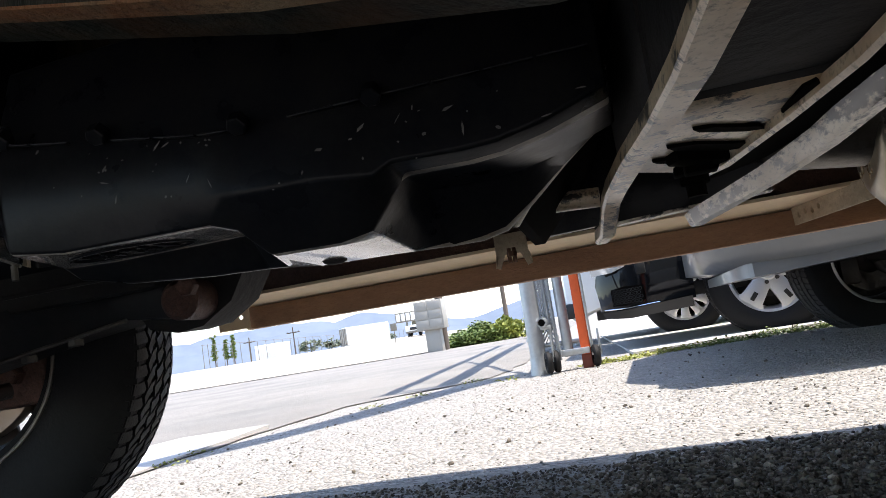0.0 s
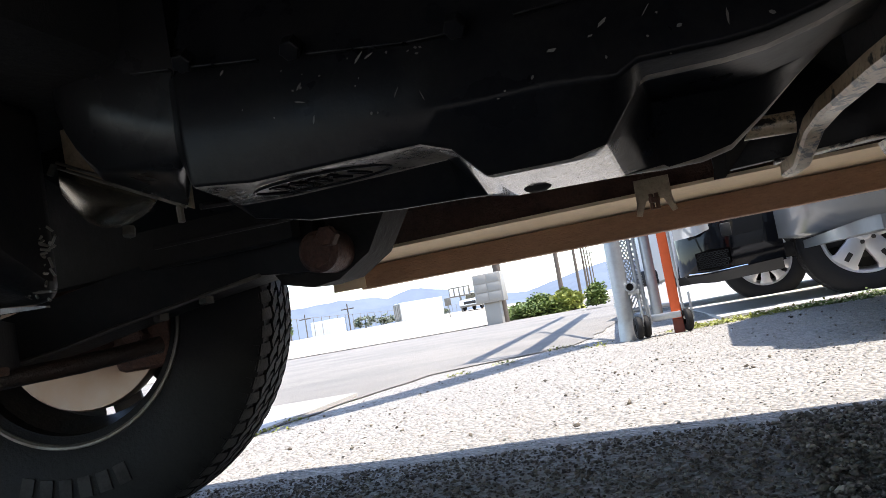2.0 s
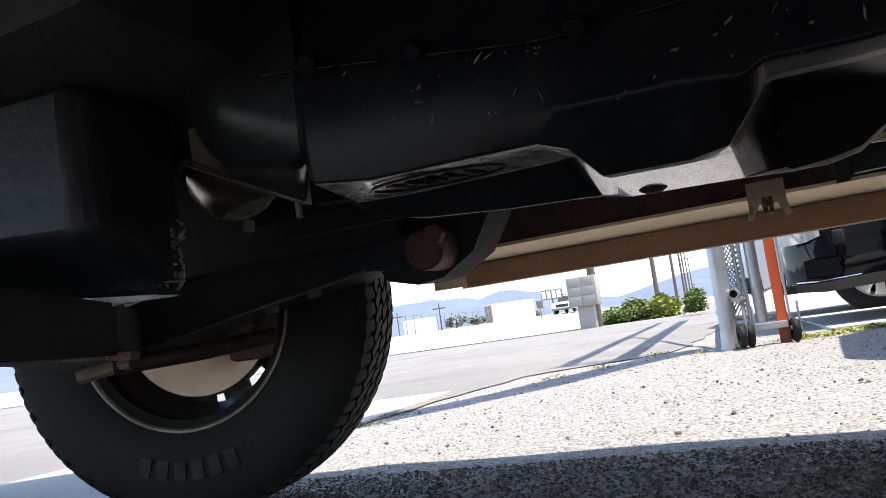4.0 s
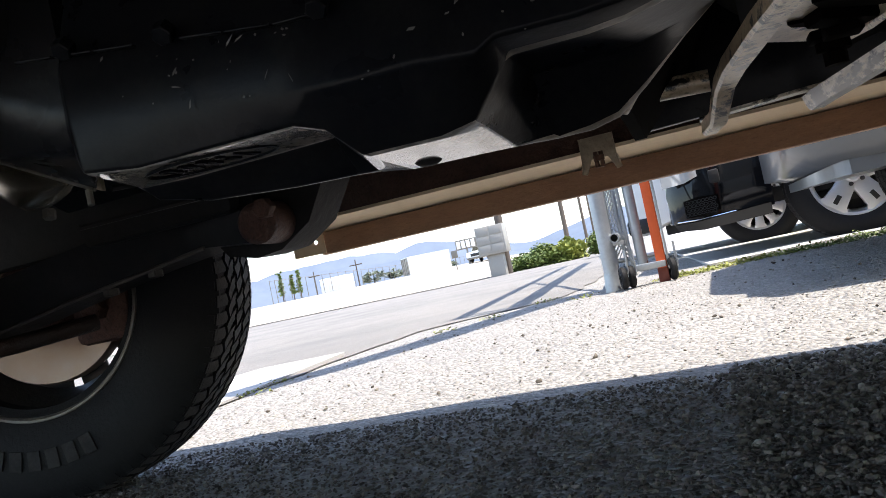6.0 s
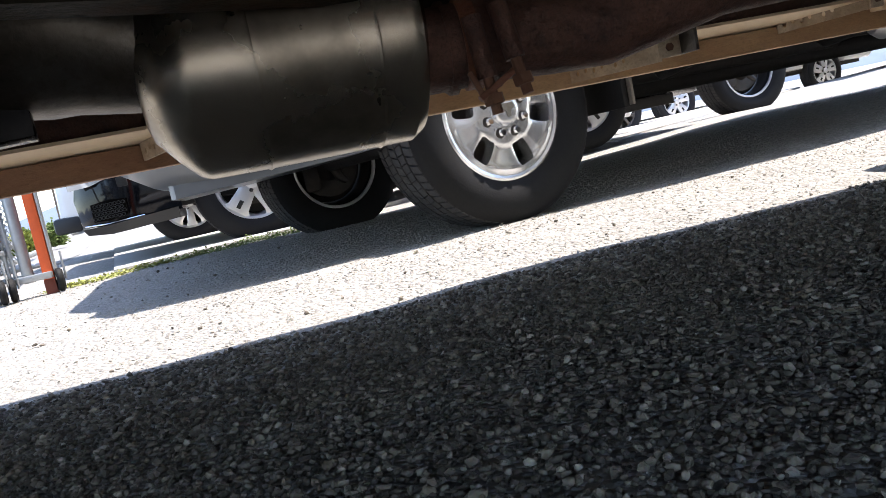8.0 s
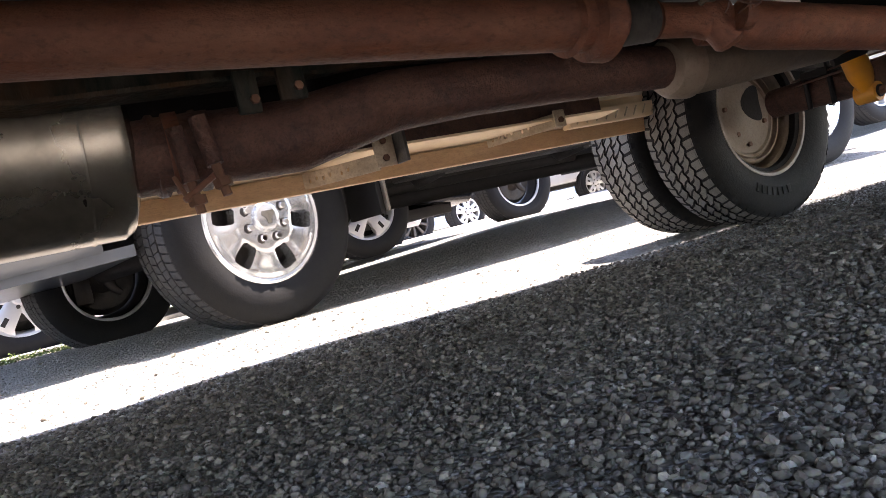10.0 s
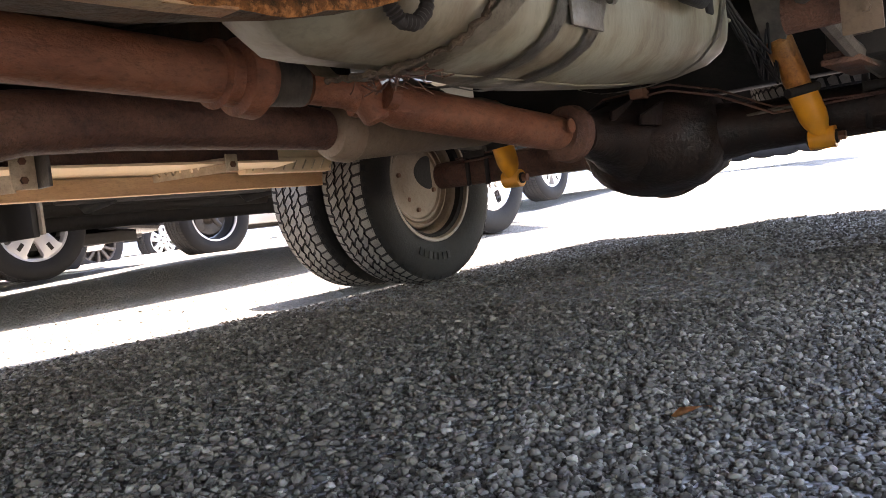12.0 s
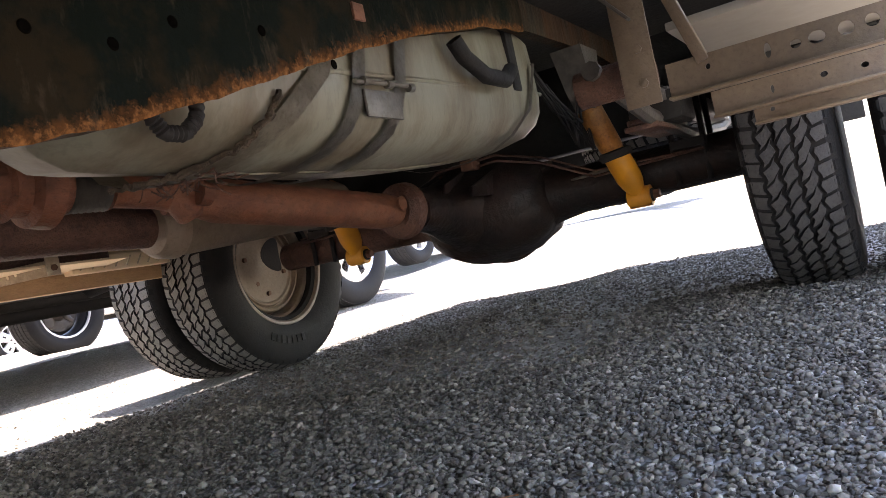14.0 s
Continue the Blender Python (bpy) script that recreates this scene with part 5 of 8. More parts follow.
for dy, r in ((0.0, 0.0036), (0.016, 0.0028)):
    vpart("brake_line", tube([(AX - 0.075, 0.16 + dy, AZ + 0.030), (AX - 0.082, 0.45, AZ + 0.022 + dy), (AX - 0.11, 0.58, AZ + 0.09 + dy), (AX - 0.14, 0.70, AZ + 0.125 + dy), (AX - 0.13, 0.90, AZ + 0.12 + dy), (AX - 0.07, 1.06, AZ + 0.045 + dy), (AX - 0.062, 1.5, AZ + 0.03 + dy)], r, 8), EXHAUST, parent=axle)
vpart("line_block", box(AX - 0.17, AX - 0.12, 0.76, 0.80, AZ + 0.115, AZ + 0.145, 0.004), COPPER, "rusty brake line junction block", parent=axle)
vpart("brake_hose", tube([(AX - 0.15, 0.78, AZ + 0.145), (AX - 0.20, 0.74, AZ + 0.20), (AX - 0.24, 0.66, AZ + 0.26), (AX - 0.22, 0.58, AZ + 0.33)], 0.007, 10), NEARBLACK, parent=axle)
vpart("drain_plug", hexnut((AX - 0.175, 0.79, AZ - 0.02), (-1, -0.3, 0), 0.016, 0.014), STRAP, parent=axle)
for y, dz in ((0.72, -0.012), (0.80, 0.012), (0.90, 0.012), (0.98, -0.012)):
    vpart("diff_rib", prism([(2.92, 0.43 + dz), (3.13, 0.43 + dz), (3.15, 0.50 + dz), (3.10, 0.505 + dz), (2.93, 0.455 + dz)], y - 0.006, y + 0.006, bevel=0.003), GREASE, parent=axle)
for y in (0.20, 1.42):
    pack = vpart("leaf_spring", tube([(2.45, y, 0.55), (2.8, y, 0.49), (3.22, y, 0.462), (3.7, y, 0.50), (4.1, y, 0.58)], 0.018, 8, flat=1.0), DUSTY, "stacked dusty leaf spring pack")
    for k in range(4):
        L = 0.5 - 0.09 * k
        vpart("leaf", bar((AX - L, y, 0.497 + 0.018 * k + 0.03 * (1 - k / 4)), (AX + L, y, 0.497 + 0.018 * k + 0.03 * (1 - k / 4)), 0.065, 0.014, 0.002), DUSTY, parent=pack)
    vpart("spring_pad", box(AX - 0.07, AX + 0.07, y - 0.045, y + 0.045, 0.425, 0.448, 0.004), NEARBLACK, parent=pack)
    for dx in (-0.055, 0.055):
        for dy in (-0.04, 0.04):
            vpart("u_bolt", tube([(AX + dx, y + dy, 0.60), (AX + dx, y + dy, 0.335)], 0.008, 8), NEARBLACK, parent=pack)
    vpart("bump_block", box(2.87, 3.02, y - 0.06, y + 0.06, 0.475, 0.545, 0.01), NEARBLACK, parent=pack)


def shock(top, bottom, label):
    a, b = Vector(top), Vector(bottom)
    d = (b - a).normalized()
    m1 = a + (b - a) * 0.46
    body = vpart("shock_absorber", tube([m1, m1 + d * 0.006, b - d * 0.075, b - d * 0.055, b - d * 0.04, b - d * 0.025], [0.026, 0.034, 0.034, 0.030, 0.024, 0.022], 28), YELLOW, label)
    vpart("stone_shield", tube([a, a + d * 0.01, a + (b - a) * 0.40, a + (b - a) * 0.45], [0.026, 0.033, 0.031, 0.028], 24), OCHRE, "rust-stained upper tube", parent=body)
    vpart("shock_eye", tube([b + Vector((0, -0.030, 0)) - d * 0.012, b + Vector((0, 0.030, 0)) - d * 0.012], 0.027, 24), YELLOW, parent=body)
    vpart("eye_bush", tube([b + Vector((0, -0.036, 0)) - d * 0.012, b + Vector((0, 0.036, 0)) - d * 0.012], 0.017, 16), NEARBLACK, parent=body)
    vpart("shock_bolt", hexnut(b + Vector((0, -0.036, 0)) - d * 0.012, (0, -1, 0), 0.013, 0.016), COPPER, parent=body)
    vpart("shock_stud", tube([b + Vector((0.01, 0, -0.002)), b + Vector((0.055, 0.01, 0.0))], [0.015, 0.012], 12), COPPER, parent=body)
    side = Vector((0.045, -0.02, 0.0))
    vpart("mount_arm", tube([m1 + Vector((-0.03, -0.01, -0.02)) - side, m1 + Vector((0, -0.038, -0.005)), m1 + side + Vector((0.02, 0.02, 0.01))], 0.012, 10), NEARBLACK, parent=body)


shock((3.02, 0.395, 0.575), (3.13, 0.335, 0.315), "bright yellow shock absorber, dirty")
shock((2.96, 1.205, 0.56), (3.075, 1.22, 0.322), "bright yellow shock absorber, dirty")
vpart("shock_tower", loft([[(2.95, 0.36, 0.72), (3.08, 0.36, 0.72), (3.08, 0.44, 0.72), (2.95, 0.44, 0.72)], [(2.98, 0.36, 0.62), (3.05, 0.36, 0.62), (3.05, 0.43, 0.62), (2.98, 0.43, 0.62)], [(3.0, 0.37, 0.565), (3.04, 0.37, 0.565), (3.04, 0.42, 0.565), (3.0, 0.42, 0.565)]]), DUSTY, "dusty shock tower bracket")
vpart("spring_hanger", tube([(2.49, 0.10, 0.525), (2.49, 0.24, 0.525)], 0.034, 20), EXHAUST, "rusty round spring hanger bush")
for k in range(4):
    vpart("spring_leaf_end", box(2.82 + 0.03 * k, 3.12 + 0.02 * k, 0.185, 0.262, 0.463 + 0.017 * k, 0.476 + 0.017 * k, 0.003), EXHAUST, "dusty leaf spring end" if k == 0 else "")
# Two dark panels added to block light and darken the space by the axle.
vpart("rear_light_block", box(3.47, 3.56, -0.05, 1.62, 0.52, 0.80, 0.01), NEARBLACK, "dark panel added behind the axle to block light")
vpart("axle_dark_panel", box(2.66, 2.70, 0.43, 1.16, 0.60, 0.80, 0.004), NEARBLACK)
cables = bmesh.new()
for k in range(9):
    y0, z0 = 0.44 + 0.03 * rng.random(), 0.70 - 0.01 * k
    pts = [(2.78 + 0.02 * k, y0, z0), (2.86 + 0.02 * k, y0 - 0.02, z0 - 0.08 - 0.02 * rng.random()), (2.95 + 0.01 * k, y0 - 0.06 * rng.random(), z0 - 0.12 - 0.06 * rng.random()), (3.02, y0 - 0.04, z0 - 0.02)]
    tube(pts, 0.002 + 0.002 * rng.random(), 7, cables)
tagged(vpart("brake_line", cables, NEARBLACK, "tangled brake lines and wiring", smooth=60), kind="stuff")
vpart("brake_rod", tube([(AX - 0.05, 0.70, 0.40), (AX - 0.06, 0.34, 0.425)], 0.006, 8), STRAP)

# near-side skirt brackets and drilled beams
vpart("near_post", box(2.395, 2.40, 0.075, 0.135, 0.455, 0.80, 0.002), NEARPLATE, "dusty tan upright bracket with two bolts")
for z in (0.492, 0.55):
    vpart("bolt", hexnut((2.394, 0.098, z), (-1, 0, 0), 0.008, 0.006), NEARPLATE)
vpart("post_brace", bar((2.40, 0.06, 0.70), (2.40, 0.00, 0.50), 0.02, 0.02, 0.003), NEARPLATE)
vpart("post_gusset", bar((2.40, 0.20, 0.72), (2.40, 0.10, 0.60), 0.05, 0.006, 0.002), DUSTY)
for x, ya, yb, z0, h, holes in ((2.40, -0.27, 0.060, 0.454, 0.057, [(0.03, 0.035, 0.010, 0.010), (0.065, 0.034, 0.011, 0.011), (0.105, 0.033, 0.012, 0.010), (0.135, 0.032, 0.008, 0.007), (0.175, 0.034, 0.005, 0.012), (0.265, 0.036, 0.004, 0.005)]),
                                (2.52, -0.27, 0.018, 0.420, 0.044, [(0.05, 0.022, 0.006, 0.005), (0.11, 0.024, 0.006, 0.005), (0.19, 0.022, 0.003, 0.007)]), (2.56, -0.27, -0.040, 0.395, 0.034, [(0.20, 0.018, 0.004, 0.004)])):
    vpart("cross_beam", moved(plate_with_holes(yb - ya, h, 0.006, holes), Matrix.Translation((x, ya, z0)) @ Matrix.Rotation(radians(90), 4, "Z")), NEARPLATE, "drilled tan cross beam, dusty")
    vpart("beam_lip", box(x - 0.028, x, ya, yb, z0 - 0.004, z0 + 0.001, 0.001), NEARPLATE)
vpart("near_floor_edge", box(2.405, 2.95, -0.27, 0.05, 0.565, 0.58, 0.003), PANEL, "cream underside panel")
# Near skirt is never in view: assumed by symmetry, it darkens the underside.
vpart("near_wall", box(-0.5, 2.30, -0.305, -0.285, HEM + 0.02, 0.87, 0.004), BODY)
vpart("skirt_beam", prism([(-0.525, HEM), (2.32, HEM), (2.32, HEM + 0.052), (-0.525, HEM + 0.052)], -0.283, -0.248, bevel=0.004), TAN, "rusty tan lower edge beam of the body skirt")
vpart("inner_panel", box(-0.5, 2.30, -0.282, -0.278, HEM + 0.06, 0.80, 0.001), NEARBLACK)
vpart("near_wall", box(2.31, 5.25, -0.29, -0.265, 0.80, 0.87, 0.004), BODY)

# rear dual wheels and front wheel
TR = 0.37


def dual(y_inner_face, sign, place_z):
    """Inner and outer rear wheels; sign +1 for the far side."""
    for k, y in enumerate((y_inner_face + sign * 0.11, y_inner_face + sign * 0.375)):
        # Near-side tread uses the darker copy: its shade is put into the colour.
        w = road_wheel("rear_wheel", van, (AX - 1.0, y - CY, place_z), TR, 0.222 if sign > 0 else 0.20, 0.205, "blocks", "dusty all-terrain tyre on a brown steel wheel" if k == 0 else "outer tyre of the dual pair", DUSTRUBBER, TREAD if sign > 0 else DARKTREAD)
        s = -sign
        rim = [(0.224, s * 0.082), (0.226, s * 0.094), (0.221, s * 0.099), (0.213, s * 0.098), (0.206, s * 0.090), (0.203, s * 0.072), (0.200, s * 0.060), (0.187, s * 0.052), (0.182, s * 0.042), (0.180, s * 0.004), (0.18, -s * 0.03), (0.193, -s * 0.06), (0.212, -s * 0.085)]
        part("rim", lathe(rim, 64), BROWNRIM, w, "dusty brown steel rim")
        part("wheel_disc", lathe([(0.182, -s * 0.01), (0.165, -s * 0.03), (0.11, -s * 0.03), (0.10, -s * 0.035), (0.0001, -s * 0.035)], 48), EXHAUST, w)
        if k == 0:
            part("brake_drum", lathe([(0.168, -s * 0.028), (0.170, s * 0.022), (0.164, s * 0.034), (0.156, s * 0.036), (0.154, s * 0.020), (0.146, s * 0.014)], 56), STEELWHEEL, w, "dusty brake drum with a rusty edge")
            plate = part("backing_plate", lathe([(0.150, s * 0.012), (0.143, s * 0.026), (0.136, s * 0.027), (0.130, s * 0.020), (0.10, s * 0.018), (0.085, s * 0.026), (0.0001, s * 0.026)], 56), STEELWHEEL, w, "cream backing plate with a dark opening")
            kidney = [(0.055 + 0.048 * math.cos(a) - 0.016 * math.cos(2 * a), 0.035 + 0.062 * math.sin(a)) for a in (2 * math.pi * q / 24 for q in range(24))]
            part("inspection_hole", prism(kidney, s * 0.0235, s * 0.0275), NEARBLACK, plate)
            part("plate_slot", box(0.030, 0.050, s * 0.020 - 0.004, s * 0.020 + 0.004, -0.062, -0.054, 0.001), NEARBLACK, plate)
            for bx, bz in ((-0.05, -0.06), (0.10, -0.03), (-0.09, 0.03), (0.0, -0.10)):
                part("plate_bolt", hexnut((bx, s * 0.018, bz), (0, s, 0), 0.009, 0.010), COPPER, plate)
            if sign > 0:
                sidewall_bars(7, 0.262, -0.1128, -100, w, 0.026)


dual(1.655, 1, TR + 0.006)
dual(0.062, -1, TR + 0.02)
spare = road_wheel("spare_wheel", van, (4.16 - 1.0, 0.42 - CY, 0.60), TR, 0.215, 0.205, "blocks", "worn spare wheel slung under the rear floor", DUSTRUBBER, TREAD)
spare.matrix_basis = spare.matrix_basis @ pose(0, 0, 0, 90, 0, 0)
part("rim", lathe([(0.214, 0.08), (0.20, 0.07), (0.19, 0.02), (0.06, 0.01), (0.0001, 0.01)], 40), STEELWHEEL, spare)
FW = 1.12                       # front wheel scaled to match its outline from the camera
front = road_wheel("front_wheel", van, (-1.008 - 1.0, 1.526 - CY, TR * FW), TR, 0.22, 0.205, "fine", "black all-terrain front tyre with raised bars, steered slightly", None, DARKTREAD)
front.matrix_basis = front.matrix_basis @ pose(0, 0, 0, 0, 0, 14.3) @ Matrix.Scale(FW, 4)
part("rim", lathe([(0.213, -0.088), (0.208, -0.08), (0.197, -0.076), (0.19, -0.03), (0.172, 0.0), (0.172, 0.04), (0.195, 0.07), (0.212, 0.088)], 56), DARKSTEEL, front, "dark rim with a bright worn lip")
part("rim_lip", lathe([(0.206, -0.078), (0.2065, -0.092), (0.210, -0.0965), (0.214, -0.0965), (0.216, -0.092)], 64), STRAP, front, "worn grey rim lip")
spokes = bmesh.new()
for k in range(8):
    a = radians(45 * k + 10)
    bar((0.06 * math.cos(a), 0.055, 0.06 * math.sin(a)), (0.19 * math.cos(a), 0.06, 0.19 * math.sin(a)), 0.06, 0.012, 0.004, spokes, up=(0, 1, 0))
part("spokes", spokes, DARKSTEEL, front)
# Disc added to hide the wheel's bright gaps, all but one the camera sees.
shield = bmesh.new()
arc = [radians(-50 + 318 * k / 40) for k in range(41)]
for a, b in zip(arc, arc[1:]):
    q = [(r * math.cos(t), y, r * math.sin(t)) for r, t in ((0.05, a), (0.198, a), (0.198, b), (0.05, b)) for y in (0.03,)]
    shield.faces.new([shield.verts.new(v) for v in q])
bmesh.ops.remove_doubles(shield, verts=shield.verts, dist=0.0005)
bmesh.ops.solidify(shield, geom=shield.faces, thickness=0.004)
part("backing_disc", shield, NEARBLACK, front, "dark backing disc added to close all wheel gaps but one")
part("brake_disc", lathe([(0.0001, -0.03), (0.08, -0.03), (0.155, -0.03), (0.158, -0.025), (0.158, 0.0), (0.0001, 0.0)], 48), DISC, front, "rusty pale brake disc")
part("hub", lathe([(0.0001, -0.09), (0.05, -0.09), (0.07, -0.07), (0.075, -0.03)], 32), EXHAUST, front)
cal = bmesh.new()
box(0.075, 0.185, -0.075, -0.005, -0.10, 0.08, 0.015, cal)
hexnut((0.12, -0.075, 0.03), (0, -1, 0), 0.02, 0.03, cal)
hexnut((0.13, -0.075, -0.04), (0, -1, 0), 0.02, 0.03, cal)
part("brake_caliper", cal, EXHAUST, front, "rusty brake caliper")
sidewall_bars(6, 0.262, -0.1122, -90, front, 0.034)

# twin-beam front suspension
beam = loft([[(-0.36, 1.34, 0.41), (-0.36, 1.46, 0.40), (-0.36, 1.46, 0.50), (-0.36, 1.33, 0.51)],
             [(-0.484, 1.36, 0.424), (-0.484, 1.44, 0.42), (-0.484, 1.46, 0.50), (-0.484, 1.35, 0.51)],
             [(-0.616, 1.37, 0.409), (-0.616, 1.43, 0.405), (-0.61, 1.45, 0.485), (-0.60, 1.34, 0.495)],
             [(-0.731, 1.29, 0.380), (-0.731, 1.36, 0.374), (-0.73, 1.40, 0.455), (-0.72, 1.28, 0.465)],
             [(-0.813, 1.23, 0.355), (-0.82, 1.31, 0.350), (-0.82, 1.34, 0.43), (-0.80, 1.22, 0.44)],
             [(-0.882, 1.19, 0.342), (-0.90, 1.27, 0.337), (-0.90, 1.28, 0.41), (-0.87, 1.18, 0.42)],
             [(-0.94, 1.14, 0.320), (-0.97, 1.22, 0.318), (-0.97, 1.22, 0.36), (-0.93, 1.13, 0.36)]])
arm = vpart("radius_arm", beam, DARKPAINT, "dark pressed steel suspension arm")
for x, y, z in ((-0.61, 1.378, 0.408), (-0.68, 1.34, 0.391)):
    vpart("arm_bolt", hexnut((x, y, z), (0, 0, -1), 0.014, 0.012), DUSTY, parent=arm)
vpart("arm_lip", tube([(-0.484, 1.356, 0.424), (-0.616, 1.366, 0.409), (-0.731, 1.287, 0.380), (-0.813, 1.227, 0.355), (-0.882, 1.187, 0.342), (-0.94, 1.137, 0.322)], 0.004, 6), DUSTY, parent=arm)
boss = vpart("pivot_boss", loft([[(-0.47, 1.38, 0.52), (-0.475, 1.38, 0.43), (-0.455, 1.38, 0.402), (-0.40, 1.38, 0.388), (-0.35, 1.38, 0.393), (-0.29, 1.38, 0.428), (-0.245, 1.38, 0.50), (-0.245, 1.38, 0.56)],
                                 [(-0.47, 1.48, 0.52), (-0.475, 1.48, 0.43), (-0.455, 1.48, 0.406), (-0.40, 1.48, 0.392), (-0.35, 1.48, 0.397), (-0.29, 1.48, 0.432), (-0.245, 1.48, 0.50), (-0.245, 1.48, 0.56)]]), NEARBLACK, "black pivot bracket with a rusty bush", smooth=50)
vpart("pivot_bush", tube([(-0.345, 1.30, 0.437), (-0.345, 1.31, 0.437), (-0.35, 1.39, 0.44)], [0.026, 0.034, 0.036], 24), EXHAUST, parent=boss)
vpart("pivot_nut", hexnut((-0.318, 1.302, 0.455), (0.15, -1, 0), 0.017, 0.022), EXHAUST, parent=boss)
ibeam = vpart("axle_beam", loft([[(-0.78, 0.35, 0.34), (-0.55, 0.35, 0.34), (-0.55, 0.35, 0.46), (-0.78, 0.35, 0.46)], [(-0.80, 0.84, 0.345), (-0.52, 0.84, 0.325), (-0.52, 0.84, 0.385), (-0.80, 0.84, 0.40)], [(-1.15, 1.30, 0.33), (-0.95, 1.30, 0.32), (-0.95, 1.30, 0.42), (-1.15, 1.30, 0.44)]]), NEARBLACK, "dark rusty front axle beam")
vpart("beam_lip", bar((-0.72, 0.84, 0.342), (-0.50, 0.845, 0.322), 0.015, 0.010, 0.002), EXHAUST, parent=ibeam)
vpart("link_stub", tube([(-0.66, 0.90, 0.308), (-0.60, 0.93, 0.318)], 0.010, 10), STRAP, parent=ibeam)
vpart("link_tube", tube([(-0.62, 0.92, 0.315), (-0.54, 1.0, 0.32), (-0.5, 1.1, 0.33)], 0.012, 14), GREASE, parent=ibeam)
steer = vpart("skid_bracket", loft([[(-0.95, 0.70, 0.46), (-0.95, 0.86, 0.415), (-0.95, 0.88, 0.415), (-0.95, 0.88, 0.60), (-0.95, 0.70, 0.60)],
                                     [(-0.60, 0.70, 0.45), (-0.60, 0.85, 0.400), (-0.60, 0.87, 0.400), (-0.60, 0.87, 0.60), (-0.60, 0.70, 0.60)],
                                     [(-0.435, 0.72, 0.44), (-0.435, 0.84, 0.385), (-0.435, 0.86, 0.385), (-0.435, 0.86, 0.60), (-0.435, 0.72, 0.60)],
                                     [(-0.415, 0.74, 0.45), (-0.415, 0.83, 0.395), (-0.415, 0.85, 0.395), (-0.415, 0.85, 0.59), (-0.415, 0.74, 0.59)]]), DARKPAINT, "black cross member with scraped rubbery edge")
mod = steer.modifiers.new("round", "BEVEL")
mod.width, mod.segments, mod.limit_method, mod.angle_limit = 0.01, 2, "ANGLE", radians(30)
frays = bmesh.new()
for k in range(46):
    p = Vector((-0.418 + rng.uniform(-0.02, 0.014), 0.832, 0.386 + 0.075 * rng.random()))
    tube([p, p + Vector((rng.uniform(-0.016, 0.016), -0.008, rng.uniform(-0.010, 0.010)))], 0.0016, 4, frays)
vpart("frayed_edge", frays, STRAP, parent=steer)
vpart("scraped_edge", loft([[(-0.80, 0.836, 0.385), (-0.80, 0.836, 0.411), (-0.80, 0.842, 0.411), (-0.80, 0.842, 0.385)], [(-0.69, 0.836, 0.381), (-0.69, 0.836, 0.405), (-0.69, 0.842, 0.405), (-0.69, 0.842, 0.381)], [(-0.59, 0.836, 0.379), (-0.59, 0.836, 0.400), (-0.59, 0.842, 0.400), (-0.59, 0.842, 0.379)], [(-0.49, 0.836, 0.382), (-0.49, 0.836, 0.389), (-0.49, 0.842, 0.389), (-0.49, 0.842, 0.382)], [(-0.425, 0.836, 0.379), (-0.425, 0.836, 0.381), (-0.425, 0.842, 0.381), (-0.425, 0.842, 0.379)]]), DUSTSHEEN, "scraped pale lower edge", parent=steer)
# bell housing: a rounded black casting, its pale rear plate and the polished dust cover below the flange, shaped to fit
# the camera's view
def behind(x, z, y):
    """The place at depth y on the camera's sight line at 2.5 s through (x, 0.93, z)."""
    f = (y - 0.184) / 0.746
    return (0.195 + (x - 0.195) * f, y, 0.294 + (z - 0.294) * f)


def housing():
    sec = []
    for x, zb, band in ((-0.462, 0.615, 0.004), (-0.452, 0.585, 0.005), (-0.440, 0.562, 0.006), (-0.426, 0.541, 0.008), (-0.411, 0.523, 0.010), (-0.390, 0.513, 0.016), (-0.365, 0.500, 0.024), (-0.340, 0.488, 0.032), (-0.318, 0.477, 0.038), (-0.302, 0.470, 0.042), (-0.292, 0.500, 0.020)):
        row = [behind(x, zb + band * k, y) for k, y in ((0.0, 0.926), (0.35, 0.905), (0.7, 0.872), (0.9, 0.85), (1.05, 0.838), (1.4, 0.830))]
        row += [behind(x, zb + 0.10, 0.828), (row[-1][0], 0.828, 0.70), (row[-1][0], 0.95, 0.70)]
        sec.append(row)
    return loft(sec)


bell = vpart("bell_casting", housing(), CASTING, "rounded dark cast bell housing", smooth=80)
vpart("rear_plate", loft([[(-0.475, 0.940, 0.62), (-0.472, 0.940, 0.551), (-0.472, 0.946, 0.551), (-0.475, 0.946, 0.62)], [(-0.305, 0.940, 0.60), (-0.305, 0.940, 0.468), (-0.305, 0.946, 0.468), (-0.305, 0.946, 0.60)]]), PLATE, "dusty brown-grey rear plate", parent=bell)
cover = []
for k in range(13):
    t = k / 12
    x, top = -0.476 + 0.130 * t, 0.549 - 0.066 * t
    sag = 0.066 * (1 - 0.45 * t) * math.sin(math.pi * (0.10 + 0.90 * t)) ** 0.7
    cover.append([behind(x, top, 0.945), behind(x, top - 0.35 * sag, 0.948), behind(x, top - 0.7 * sag, 0.958), behind(x, top - 0.93 * sag, 0.978), behind(x, top - sag, 1.0), (x, 1.02, 0.60)])
vpart("dust_cover", loft(cover, caps=False), ALUM, "polished aluminium dust cover", parent=bell, smooth=80)
for dz in (0.0, 0.006):
    vpart("flange_line", tube([(-0.476, 0.930, 0.553 + dz), (-0.302, 0.926, 0.468 + dz)], 0.0022, 6), STRAP, parent=bell)
